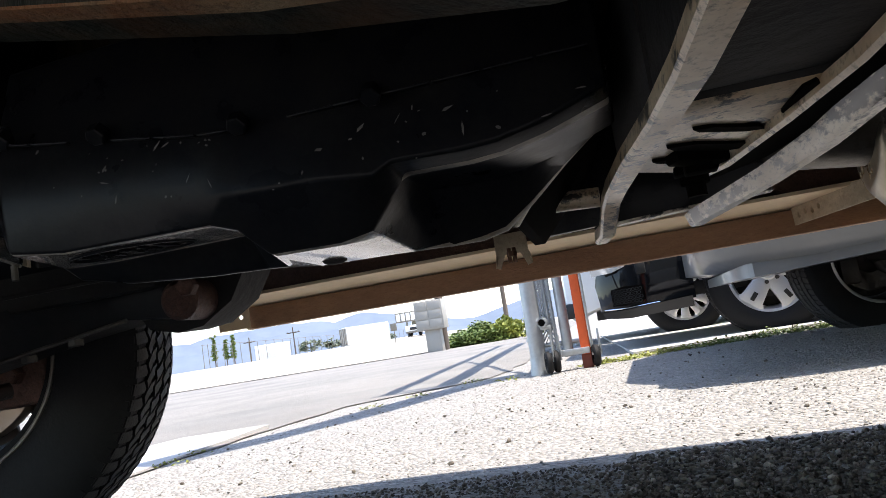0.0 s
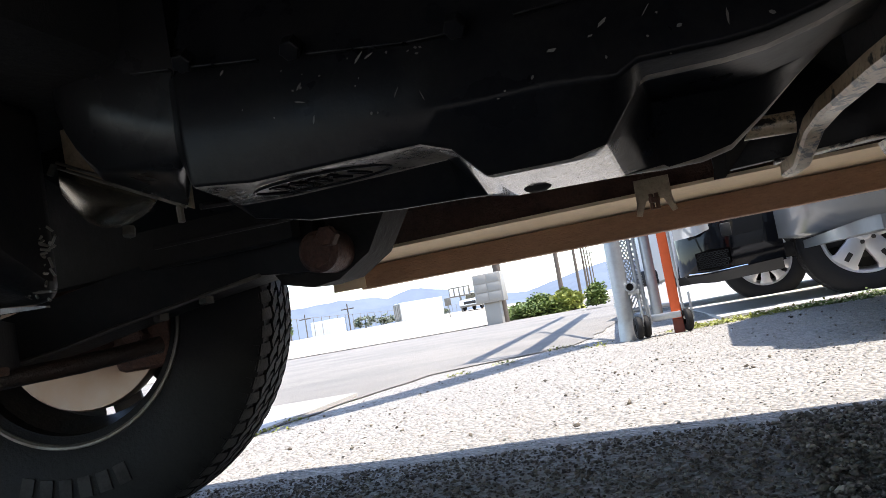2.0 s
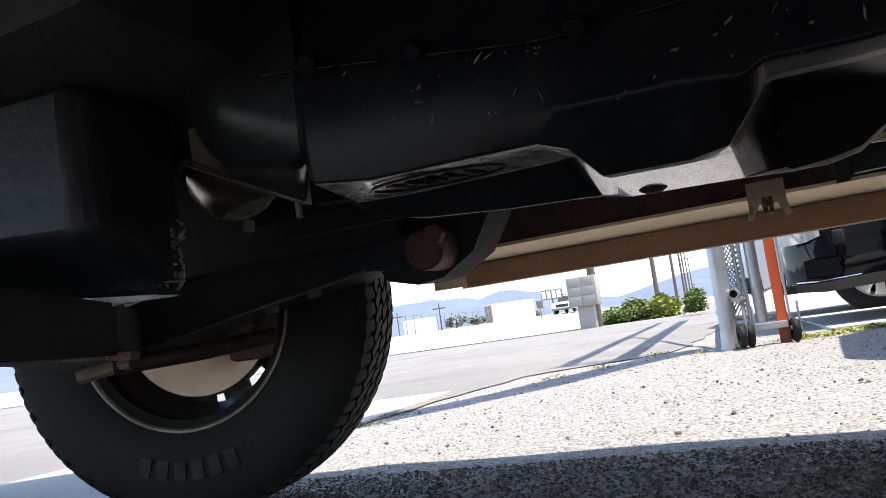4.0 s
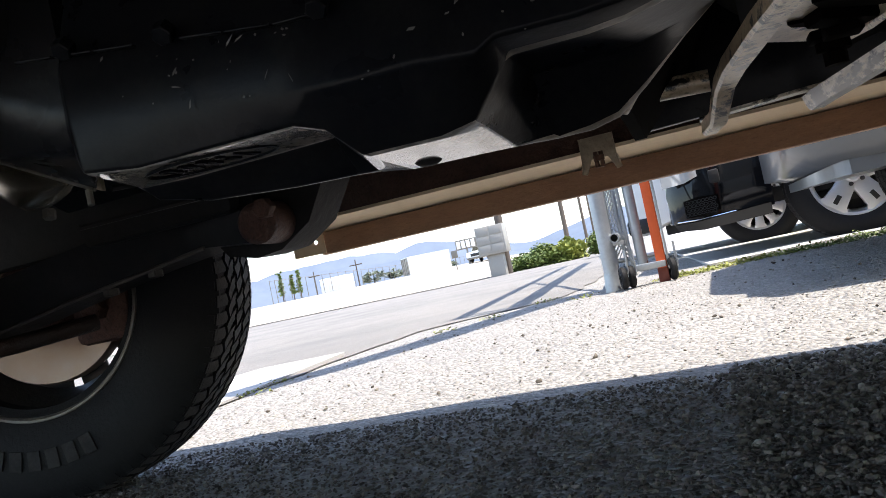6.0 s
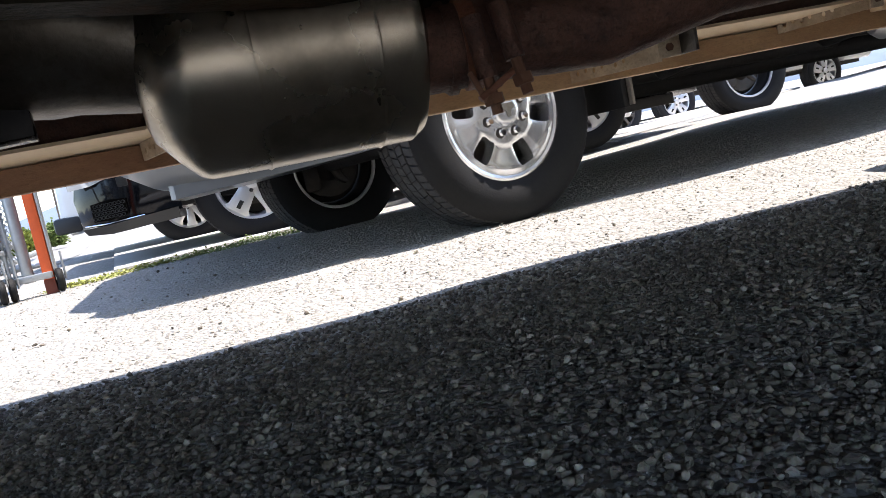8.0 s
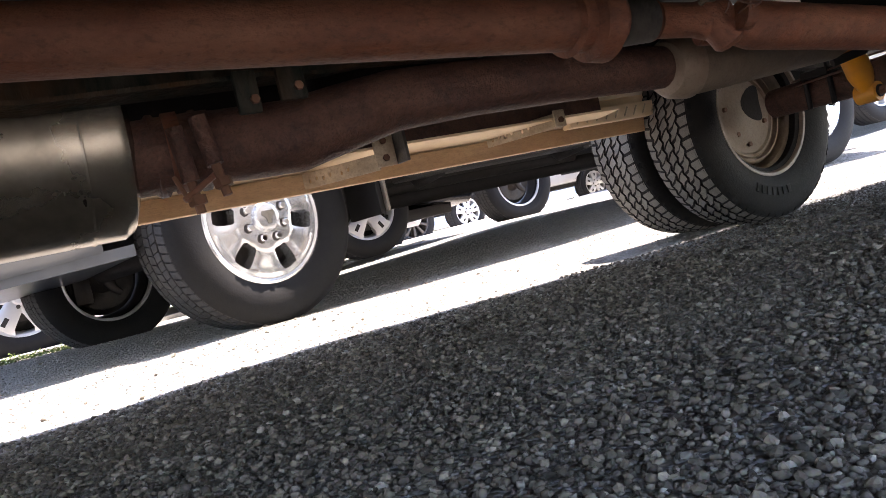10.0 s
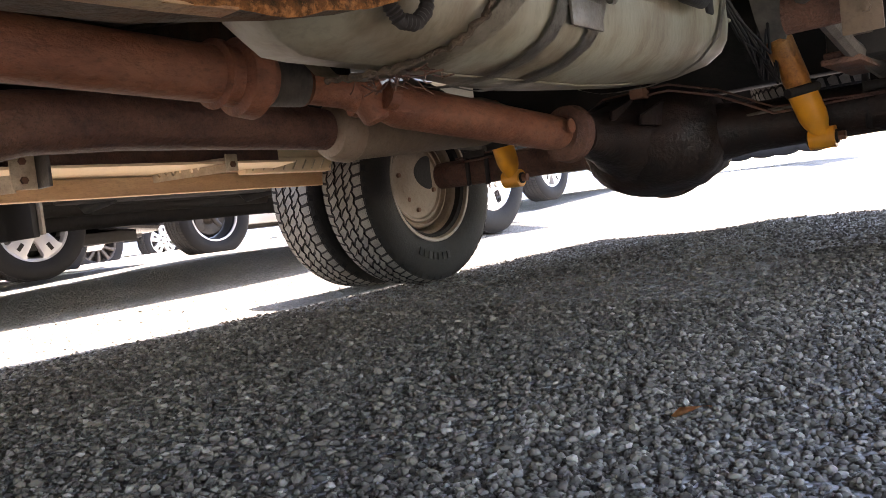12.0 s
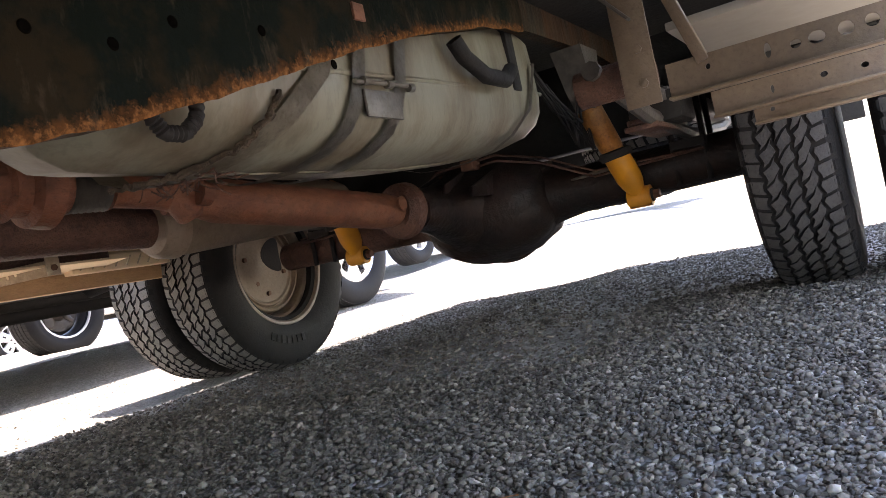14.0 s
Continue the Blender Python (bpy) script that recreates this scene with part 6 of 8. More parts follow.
vpart("plate_pin", tube([(-0.311, 0.926, 0.470), (-0.309, 0.924, 0.452)], 0.004, 8), STRAP, parent=bell)
vpart("plate_pin", tube([(-0.476, 0.926, 0.556), (-0.480, 0.922, 0.543)], 0.004, 8), STRAP, parent=bell)
vpart("cover_nut", hexnut((-0.430, 0.985, 0.474), (0.1, -0.3, -1), 0.008, 0.012), STRAP, parent=bell)
vpart("lifting_loop", tube([(-0.244, 0.850, 0.574), (-0.262, 0.846, 0.580), (-0.281, 0.846, 0.574), (-0.283, 0.846, 0.566), (-0.262, 0.848, 0.552), (-0.242, 0.852, 0.538)], 0.0035, 8), STRAP, "bent bright wire loop", parent=bell)
vpart("brake_hose", tube([(-0.30, 0.95, 0.47), (-0.24, 1.1, 0.49), (-0.16, 1.2, 0.51)], 0.004, 6), NEARBLACK)
vpart("brake_hose", tube([(-0.45, 1.05, 0.455), (-0.30, 1.15, 0.47), (-0.16, 1.25, 0.52)], 0.004, 6), NEARBLACK)
vpart("bell_housing", loft([[(-0.62, 1.0, 0.62), (-0.56, 0.99, 0.57), (-0.56, 1.15, 0.50), (-0.62, 1.2, 0.62)], [(-0.27, 0.98, 0.64), (-0.27, 0.97, 0.57), (-0.27, 1.15, 0.50), (-0.27, 1.2, 0.64)]]), BLACK, "black bell housing")
vpart("engine_block", box(-1.3, -0.28, 0.62, 1.16, 0.60, 0.80, 0.03), NEARBLACK, "dark engine sump and gearbox")
# Dark panel, lowered to close bright gaps the camera saw above the arm.
vpart("inner_arch", box(-1.75, -0.38, 1.30, 1.335, 0.465, 0.80, 0.01), NEARBLACK)


# ---- parked vehicles ----
def arch(cx, r, z, n=9):
    """A wheel arch in a side outline, from the front to the back."""
    return [(cx + r * math.cos(a), z + r * math.sin(a)) for a in (math.pi - math.pi * k / (n - 1) for k in range(n))]


def spoked(parent, y_face, rim_r, spokes, material, s, slot=0.5, depth=0.05, cap=0.055, nuts=5, pcd=0.06):
    """A cast wheel face with openings between its spokes, looking along -y when s is -1."""
    bm = bmesh.new()
    y = y_face
    lathe([(rim_r + 0.012, y - s * 0.005), (rim_r + 0.004, y + s * 0.006), (rim_r - 0.010, y), (rim_r - 0.022, y - s * 0.03), (rim_r - 0.03, y - s * 0.16)], 64, bm)
    part("rim", bm, material, parent)
    for k in range(spokes):
        a = 2 * math.pi * k / spokes + 0.26
        c, sn = math.cos(a), math.sin(a)
        bm = bmesh.new()
        sec = []
        widths = tuple((1 + slot) * k for k in (0.026, 0.028, 0.03, 0.034, 0.05))
        for (r, dy), w in zip(((cap * 0.8, 0.0), (rim_r * 0.42, 0.0), (rim_r * 0.55, 0.004), (rim_r * 0.8, 0.003), (rim_r - 0.012, -0.004)), widths):
            ring = []
            for dw, dd in ((-1, -depth), (-1, 0), (-0.6, 0.008), (0.6, 0.008), (1, 0), (1, -depth)):
                ring.append((r * c - dw * w * sn, y + s * (dy + dd), r * sn + dw * w * c))
            sec.append(ring)
        loft(sec, bm)
        part("spoke", bm, material, parent)
    if slot > 0.8:
        for k in range(spokes):
            a = 2 * math.pi * k / spokes + 0.26
            c, sn = math.cos(a), math.sin(a)
            part("spoke_slot", bar((rim_r * 0.60 * c, y + s * 0.0125, rim_r * 0.60 * sn), (rim_r * 0.84 * c, y + s * 0.0125, rim_r * 0.84 * sn), 0.026, 0.003, 0.001, up=(0, 1, 0)), NEARBLACK, parent)
    part("hub_cap", lathe([(0.0001, y + s * 0.030), (cap * 0.75, y + s * 0.028), (cap * 0.95, y + s * 0.020), (cap, y + s * 0.002), (cap + 0.002, y - s * 0.02)], 36), material, parent)
    for k in range(nuts):
        a = 2 * math.pi * (k + 0.5) / nuts
        part("lug_nut", hexnut((pcd * math.cos(a), y + s * 0.004, pcd * math.sin(a)), (0, s, 0), 0.013, 0.02), DARKSTEEL, parent)
    part("wheel_back", lathe([(0.0001, y - s * 0.09), (rim_r - 0.03, y - s * 0.09)], 40), NEARBLACK, parent)
    part("brake_disc", lathe([(0.0001, y - s * 0.075), (rim_r * 0.62, y - s * 0.075), (rim_r * 0.62, y - s * 0.085)], 40), DARKSTEEL, parent)


def plain_wheel(parent, rim_r, s, width):
    """The dished inner side of a wheel with its bright lip, brake disc and hub."""
    y = width * 0.40
    part("rim", lathe([(rim_r + 0.008, s * (y - 0.004)), (rim_r - 0.006, s * (y - 0.006)), (rim_r - 0.016, s * 0.05), (rim_r - 0.03, -s * 0.07)], 56), DARKSTEEL, parent)
    part("rim_lip", lathe([(rim_r - 0.010, s * (y - 0.012)), (rim_r - 0.008, s * (y + 0.002)), (rim_r - 0.001, s * (y + 0.006)), (rim_r + 0.008, s * (y + 0.003)), (rim_r + 0.010, s * (y - 0.004))], 56), SILVER, parent)
    part("wheel_back", lathe([(0.0001, -s * 0.02), (rim_r - 0.03, -s * 0.03)], 40), NEARBLACK, parent)
    part("brake_disc", lathe([(0.05, s * 0.012), (rim_r * 0.74, s * 0.012), (rim_r * 0.74, -s * 0.01)], 40), DARKSTEEL, parent)
    part("brake_caliper", box(-rim_r * 0.70, -rim_r * 0.30, -0.04, 0.04, -rim_r * 0.55, rim_r * 0.2, 0.012), DARKSTEEL, parent)
    part("hub", lathe([(0.0001, s * 0.06), (0.05, s * 0.06), (0.07, s * 0.03), (0.1, -s * 0.02)], 30), DARKSTEEL, parent)
    part("knuckle", tube([(0.0, s * 0.05, 0.03), (0.02, s * 0.09, -0.07), (0.05, s * 0.10, -0.10)], [0.035, 0.024, 0.018], 12), DARKSTEEL, parent)


def six_spoke(parent, y, rim_r, s, turn=20):
    """A polished cast wheel: six broad spokes that flare into the rim, with rounded windows, eight nuts and a cap."""
    face = bmesh.new()
    cut_in, cut_out = 0.116, rim_r * 0.875
    radii = [0.050, 0.076, 0.092, 0.106, cut_in, 0.122, 0.135, 0.152, 0.170, 0.186, cut_out, rim_r * 0.91, rim_r - 0.006]
    deep = {0.050: 0.016, 0.076: 0.014, 0.092: 0.013, 0.106: 0.011, cut_in: 0.007}

    def half(r):
        """Half the width of a spoke at a radius."""
        t = min(1.0, max(0.0, (r - cut_in) / (cut_out - cut_in)))
        return 0.037 + 0.034 * t ** 1.4 + (0.006 if t in (0.0, 1.0) else 0.0)

    cols_s, cols_o = 6, 6
    rings, cols = [], []
    for r in radii:
        ring, cols = [], []
        for k in range(6):
            a0 = radians(turn + 60 * k)
            th = half(r) / r
            angles = [(a0 - th + 2 * th * i / cols_s, "spoke", abs(2 * i / cols_s - 1)) for i in range(cols_s)]
            angles += [(a0 + th + (radians(60) - 2 * th) * i / cols_o, "window", 1.0) for i in range(cols_o)]
            for a, kind, e in angles:
                crown = 0.004 * (1 - e ** 10) if cut_in <= r <= cut_out else 0.0
                yy = y + s * (deep.get(r, 0.004 if r < cut_out else 0.006) + crown)
                ring.append(face.verts.new((r * math.cos(a), yy, r * math.sin(a))))
                cols.append(kind)
        rings.append(ring)
    n = len(rings[0])
    for i in range(len(radii) - 1):
        for k in range(n):
            if cols[k] == "window" and cut_in <= radii[i] < cut_out:
                continue
            face.faces.new((rings[i][k], rings[i][(k + 1) % n], rings[i + 1][(k + 1) % n], rings[i + 1][k]))
    rim_edges = [e for e in face.edges if len(e.link_faces) == 1]
    out = bmesh.ops.extrude_edge_only(face, edges=rim_edges)
    for v in (g for g in out["geom"] if isinstance(g, bmesh.types.BMVert)):
        v.co.y -= s * 0.055
        v.co.x *= 0.975
        v.co.z *= 0.975
    part("wheel_face", face, ALLOY, parent, "polished alloy face with six broad spokes", smooth=30)
    part("rim", lathe([(rim_r + 0.012, y - s * 0.008), (rim_r + 0.009, y + s * 0.006), (rim_r + 0.001, y + s * 0.010), (rim_r - 0.008, y + s * 0.006), (rim_r - 0.014, y - s * 0.02), (rim_r - 0.03, y - s * 0.16)], 72), ALLOY, parent)
    part("hub_cap", lathe([(0.0001, y + s * 0.040), (0.030, y + s * 0.040), (0.044, y + s * 0.036), (0.052, y + s * 0.026), (0.055, y + s * 0.008), (0.056, y - s * 0.02)], 40), ALLOY, parent, "polished round hub cap")
    part("cap_shape", prism([(-0.022, 0.020), (0.022, 0.020), (0.026, 0.006), (0.010, -0.006), (0.006, -0.026), (-0.006, -0.026), (-0.010, -0.006), (-0.026, 0.006)], y + s * 0.0405, y + s * 0.044), STRAP, parent)
    for k in range(8):
        a = 2 * math.pi * (k + 0.5) / 8
        c = (0.079 * math.cos(a), y + s * 0.014, 0.079 * math.sin(a))
        part("nut_seat", lathe([(0.0001, 0.0), (0.0165, 0.0), (0.018, -s * 0.002)], 16, m=Matrix.Translation((c[0], c[1] + s * 0.0012, c[2]))), DARKSTEEL, parent)
        part("lug_nut", hexnut(c, (0, s, 0), 0.0125, 0.022), CHROME, parent)
    part("wheel_back", lathe([(0.0001, y - s * 0.10), (rim_r - 0.03, y - s * 0.10)], 40), NEARBLACK, parent)
    part("brake_disc", lathe([(0.0001, y - s * 0.085), (rim_r * 0.78, y - s * 0.085), (rim_r * 0.78, y - s * 0.095)], 40), DARKSTEEL, parent)
    part("brake_caliper", box(0.06, 0.15, min(y - s * 0.05, y - s * 0.09), max(y - s * 0.05, y - s * 0.09), -0.06, 0.10, 0.012), DARKSTEEL, parent)


def car(name, label, x0, y0, length, width, sill, height, paint, wheel_x, radius, kind="car", own_front=False):
    """A parked vehicle, its front towards -x and its near side at y0, with arches, windows, lamps and grille."""
    g = ground_z(x0 + length / 2, y0 + width / 2)
    ob = thing(name, label, "car", (x0, y0, g))
    f, r = wheel_x
    ar = radius + 0.055
    low = [(0.0, sill + 0.06), (0.06, sill)] + arch(f, ar, radius) + arch(r, ar, radius) + [(length - 0.08, sill + 0.02), (length, sill + 0.12)]
    if kind == "van":
        top = [(length, height - 0.1), (length - 0.1, height), (1.9, height), (1.0, height * 0.62), (0.2, height * 0.5), (0.02, height * 0.42)]
    elif kind == "pickup":
        top = [(length, height * 0.62), (length * 0.66, height * 0.62), (length * 0.64, height * 0.97), (length * 0.58, height), (length * 0.40, height), (length * 0.28, height * 0.66), (0.25, height * 0.60), (0.05, height * 0.52)]
    else:
        top = [(length, height * 0.55), (length * 0.97, height * 0.66), (length * 0.80, height), (length * 0.42, height), (length * 0.27, height * 0.68), (0.3, height * 0.60), (0.05, height * 0.50)]
    shell = prism(low + top, 0.0, width, bevel=0.05)
    nose = 0.75 if kind == "pickup" else 0.5
    for v in shell.verts:
        if v.co.x < nose:
            pull = (1 - max(0.0, v.co.x) / nose) ** 1.6
            v.co.y = width / 2 + (v.co.y - width / 2) * (1 - (0.55 if kind == "pickup" else 0.08) * pull)
    part("body", shell, paint, ob)
    part("underside", box(0.25, length - 0.2, 0.12, width - 0.12, sill - 0.03, sill + 0.05, 0.01), NEARBLACK, ob)
    for y in (-0.006, width - 0.004):
        if kind == "pickup":
            q = [(length * 0.32, height * 0.68), (length * 0.415, height * 0.94), (length * 0.57, height * 0.94), (length * 0.62, height * 0.68)]
        elif kind == "van":
            q = [(1.15, height * 0.62), (1.9, height * 0.93), (2.4, height * 0.93), (2.4, height * 0.62)]
        else:
            q = [(length * 0.31, height * 0.69), (length * 0.44, height * 0.94), (length * 0.78, height * 0.94), (length * 0.90, height * 0.69)]
        part("side_window", prism(q, y, y + 0.010), GLASS, ob)
    if own_front:
        return ob
    z1 = height * (0.36 if kind != "van" else 0.3)
    for y in (0.06, width - 0.42):
        part("headlight", box(-0.02, 0.10, y, y + 0.36, z1, z1 + 0.14, 0.02), LAMP, ob)
    part("grille", box(-0.02, 0.03, 0.46, width - 0.46, z1 - 0.06, z1 + 0.12, 0.01), BLACKPLASTIC, ob)
    part("front_bumper", box(-0.05, 0.16, 0.03, width - 0.03, sill + 0.02, sill + 0.15, 0.03), BLACKPLASTIC, ob)
    part("number_plate", box(-0.062, -0.052, width / 2 - 0.16, width / 2 + 0.16, sill + 0.05, sill + 0.13, 0.002), WHITEPAINT, ob)
    return ob


def car_wheel(ob, x, y, z, radius, rim_r, style, s, width=0.23, steer=0.0):
    o = ob.matrix_basis.translation
    w = road_wheel("wheel", ob, (x - o.x, y - o.y, z - o.z), radius, width, rim_r, "ribs", "", CARRUBBER, CARTREAD)
    w.matrix_basis = w.matrix_basis @ pose(0, 0, 0, 0, 0, steer)
    if style == "dark":
        plain_wheel(w, rim_r, s, width)
    elif style == "alloy":
        six_spoke(w, s * width * 0.40, rim_r, s)
    else:
        spokes, material, slot = {"hubcap": (10, SILVER, 0.0), "black": (10, DARKSTEEL, -0.45), "silver": (5, SILVER, 0.9)}[style]
        spoked(w, s * width * 0.40, rim_r, spokes, material, s, slot, cap=0.045, pcd=0.055)
    return w


# large pickup beside the motorhome
ram = car("pickup_truck", "large silver-grey pickup truck with polished six-spoke wheels", 0.62, 2.68, 5.4, 1.98, 0.50, 1.95, GREYPAINT, (1.18, 4.53), 0.40, "pickup", True)
car_wheel(ram, 1.772, 2.80, 0.412, 0.388, 0.228, "alloy", -1, 0.27, 14)
car_wheel(ram, 5.15, 2.85, 0.47, 0.388, 0.228, "alloy", -1, 0.27)
car_wheel(ram, 1.44, 4.38, 0.375, 0.37, 0.225, "dark", -1, 0.26, 14)
car_wheel(ram, 5.08, 5.68, 0.48, 0.37, 0.225, "dark", -1, 0.26)
RAM_M = ram.matrix_basis.inverted()


def rpart(name, bm, material, label="", smooth=35):
    return part(name, moved(bm, RAM_M), material, ram, label, smooth)


rpart("bumper_corner", loft([[(0.56, 2.86, 0.45), (0.56, 2.86, 0.55), (0.60, 2.90, 0.62), (0.60, 4.6, 0.62), (0.60, 4.6, 0.42)],
                             [(0.66, 2.72, 0.384), (0.64, 2.70, 0.50), (0.66, 2.72, 0.62), (0.70, 4.6, 0.62), (0.70, 4.6, 0.40)],
                             [(0.92, 2.69, 0.378), (0.92, 2.66, 0.50), (0.92, 2.68, 0.62), (0.92, 4.6, 0.62), (0.92, 4.6, 0.40)],
                             [(1.26, 2.69, 0.400), (1.26, 2.665, 0.50), (1.26, 2.68, 0.62), (1.26, 4.6, 0.62), (1.26, 4.6, 0.42)]]), GREYPAINT, "silver-grey wraparound front bumper", 80)
rpart("air_dam", loft([[(0.700, 2.735, 0.340), (0.700, 2.730, 0.385), (0.700, 4.5, 0.385), (0.700, 4.5, 0.345)], [(0.715, 2.708, 0.339), (0.715, 2.712, 0.382), (0.715, 4.5, 0.385), (0.715, 4.5, 0.345)], [(1.27, 2.705, 0.366), (1.27, 2.710, 0.405), (1.27, 4.5, 0.41), (1.27, 4.5, 0.37)], [(1.36, 2.715, 0.372), (1.36, 2.715, 0.41), (1.36, 4.5, 0.41), (1.36, 4.5, 0.378)]]), GREYPAINT, "grey plastic air dam under the bumper")
rpart("running_board", box(2.42, 4.75, 2.66, 2.86, 0.452, 0.515, 0.012), BLACKPLASTIC, "black running board with a studded edge")
for k in range(24):
    rpart("stud", lathe([(0.0001, -0.004), (0.006, -0.003), (0.008, 0)], 8, m=Matrix.Translation((2.47 + 0.095 * k, 2.66, 0.497))), STRAP)
for x in (2.6, 3.4, 4.3):
    rpart("step_bracket", tube([(x, 2.75, 0.46), (x, 2.95, 0.44), (x, 3.1, 0.55)], 0.022, 12), BLACKPLASTIC)
rpart("mud_flap", box(2.275, 2.30, 2.72, 3.02, 0.338, 0.62, 0.006), RUBBER, "black rubber mud flap")
rpart("flap_strip", box(2.300, 2.312, 2.70, 2.735, 0.345, 0.62, 0.003), STRAP)
rpart("front_axle", tube([(1.80, 2.95, 0.42), (1.6, 3.6, 0.40), (1.44, 4.25, 0.39)], 0.05, 16), NEARBLACK)
rpart("chassis", box(0.9, 6.3, 3.1, 4.3, 0.47, 0.62, 0.02), NEARBLACK)
rpart("tow_shaft", tube([(1.7, 3.6, 0.43), (5.3, 3.7, 0.43)], 0.05, 14), NEARBLACK)
rpart("exhaust_pipe", tube([(2.2, 3.3, 0.47), (3.8, 3.32, 0.46)], 0.035, 14), NEARBLACK)
rpart("exhaust_muffler", tube([(3.75, 3.05, 0.47), (3.80, 3.05, 0.465), (4.55, 3.0, 0.46), (4.60, 3.0, 0.46)], [0.03, 0.055, 0.055, 0.03], 20), SILVER, "silver exhaust silencer")

# black sport-utility with honeycomb lower grille
suv = car("black_suv", "glossy black sport-utility with silver wheels and a mesh lower grille", 0.10, 5.12, 4.25, 1.52, 0.30, 1.75, BLACKPAINT, (0.97, 3.30), 0.37, own_front=True)
car_wheel(suv, 1.09, 5.27, 0.385, 0.365, 0.225, "silver", -1)
car_wheel(suv, 3.40, 5.30, 0.485, 0.365, 0.225, "silver", -1)
SUV_M = suv.matrix_basis.inverted()


def spart(name, bm, material, label="", smooth=35):
    return part(name, moved(bm, SUV_M), material, suv, label, smooth)


spart("bumper_skin", loft([[(0.10, 5.14, 0.31), (0.08, 5.16, 0.47), (0.12, 5.14, 0.62), (0.02, 6.58, 0.62), (0.0, 6.58, 0.31)], [(0.26, 5.06, 0.295), (0.24, 5.04, 0.46), (0.28, 5.06, 0.62), (0.3, 6.58, 0.62), (0.3, 6.58, 0.30)],
                           [(0.66, 5.08, 0.31), (0.66, 5.06, 0.46), (0.66, 5.08, 0.62), (0.66, 6.58, 0.62), (0.66, 6.58, 0.30)]]), BLACKPAINT, "glossy black bumper skin", 80)
spart("chin_lip", loft([[(0.12, 5.12, 0.262), (0.10, 5.10, 0.300), (0.10, 6.58, 0.30), (0.10, 6.58, 0.25)], [(0.26, 5.04, 0.246), (0.25, 5.02, 0.300), (0.30, 6.58, 0.30), (0.30, 6.58, 0.245)], [(0.64, 5.05, 0.262), (0.64, 5.03, 0.325), (0.64, 6.58, 0.325), (0.64, 6.58, 0.25)]]), BLACKPLASTIC, "matt black chin spoiler")
spart("grille_recess", loft([[(0.175, 5.055, 0.330), (0.175, 5.050, 0.430), (0.175, 5.09, 0.430), (0.175, 5.09, 0.330)], [(0.26, 5.025, 0.325), (0.26, 5.022, 0.440), (0.26, 5.08, 0.440), (0.26, 5.08, 0.325)], [(0.365, 5.032, 0.345), (0.365, 5.030, 0.435), (0.365, 5.08, 0.435), (0.365, 5.08, 0.345)]]), BORE)
mesh_bm = bmesh.new()
for i in range(8):
    for j in range(4):
        x = 0.186 + 0.022 * i + 0.011 * (j % 2)
        y = 5.050 - 0.028 * min(1.0, (x - 0.175) / 0.085) + 0.008 * max(0.0, (x - 0.26) / 0.1)
        lathe([(0.0075, 0.003), (0.0075, -0.005), (0.0115, -0.005), (0.0115, 0.003)], 6, mesh_bm, Matrix.Translation((x, y, 0.346 + 0.0235 * j)) @ Matrix.Rotation(radians(30), 4, "Y"))
spart("mesh_grille", mesh_bm, BLACKPLASTIC, "black honeycomb grille insert", 0)
spart("intake", box(0.34, 0.40, 5.044, 5.08, 0.50, 0.58, 0.01), NEARBLACK)
spart("chrome_strip", tube([(0.12, 5.085, 0.315), (0.25, 5.036, 0.308), (0.45, 5.045, 0.318)], 0.005, 8), CHROME)
spart("headlamp", loft([[(0.07, 5.11, 0.53), (0.07, 5.10, 0.60), (0.07, 5.2, 0.64)], [(0.20, 5.045, 0.535), (0.20, 5.035, 0.61), (0.20, 5.14, 0.65)], [(0.28, 5.04, 0.56), (0.28, 5.035, 0.60), (0.28, 5.14, 0.64)]]), LAMP, "clear headlamp lens")

# white van and further cars
van2 = car("white_van", "white panel van with silver hubcaps", -0.32, 6.95, 5.2, 1.66, 0.215, 2.3, WHITEPAINT, (0.95, 4.5), 0.35, "van")
car_wheel(van2, 0.66, 7.09, 0.355, 0.34, 0.21, "hubcap", -1)
car_wheel(van2, 4.35, 7.12, 0.41, 0.35, 0.21, "hubcap", -1)
hatch = car("grey_hatchback", "dark grey hatchback with thin-spoked dark wheels", 2.6, 9.0, 4.1, 1.7, 0.30, 1.5, BLACKPAINT, (0.8, 3.25), 0.33)
car_wheel(hatch, 5.85, 9.12, 0.37, 0.33, 0.22, "black", -1)
car_wheel(hatch, 3.4, 9.12, 0.37, 0.33, 0.22, "black", -1)
sedan = car("white_sedan", "white sedan parked nose out", 6.7, 10.4, 4.6, 1.8, 0.30, 1.45, WHITEPAINT, (0.9, 3.6), 0.33)
car_wheel(sedan, 7.6, 10.5, 0.36, 0.33, 0.21, "silver", -1)
car_wheel(sedan, 10.3, 10.5, 0.36, 0.33, 0.21, "silver", -1)
wagon = car("black_wagon", "black estate car further along the row", 8.9, 8.2, 4.6, 1.8, 0.30, 1.5, BLACKPAINT, (0.9, 3.6), 0.34)
car_wheel(wagon, 9.8, 8.33, 0.37, 0.34, 0.21, "silver", -1)
car_wheel(wagon, 12.5, 8.33, 0.40, 0.34, 0.21, "silver", -1)

far_truck = car("dark_pickup", "dark pickup truck further along with alloy wheels", 7.45, 4.18, 5.0, 1.9, 0.48, 1.8, BLACKPAINT, (0.95, 4.0), 0.38, "pickup")
fz = far_truck.matrix_basis.translation.z
car_wheel(far_truck, 8.40, 4.30, fz + 0.36, 0.38, 0.225, "silver", -1, 0.26)
car_wheel(far_truck, 11.45, 4.30, fz + 0.42, 0.38, 0.225, "silver", -1, 0.26)

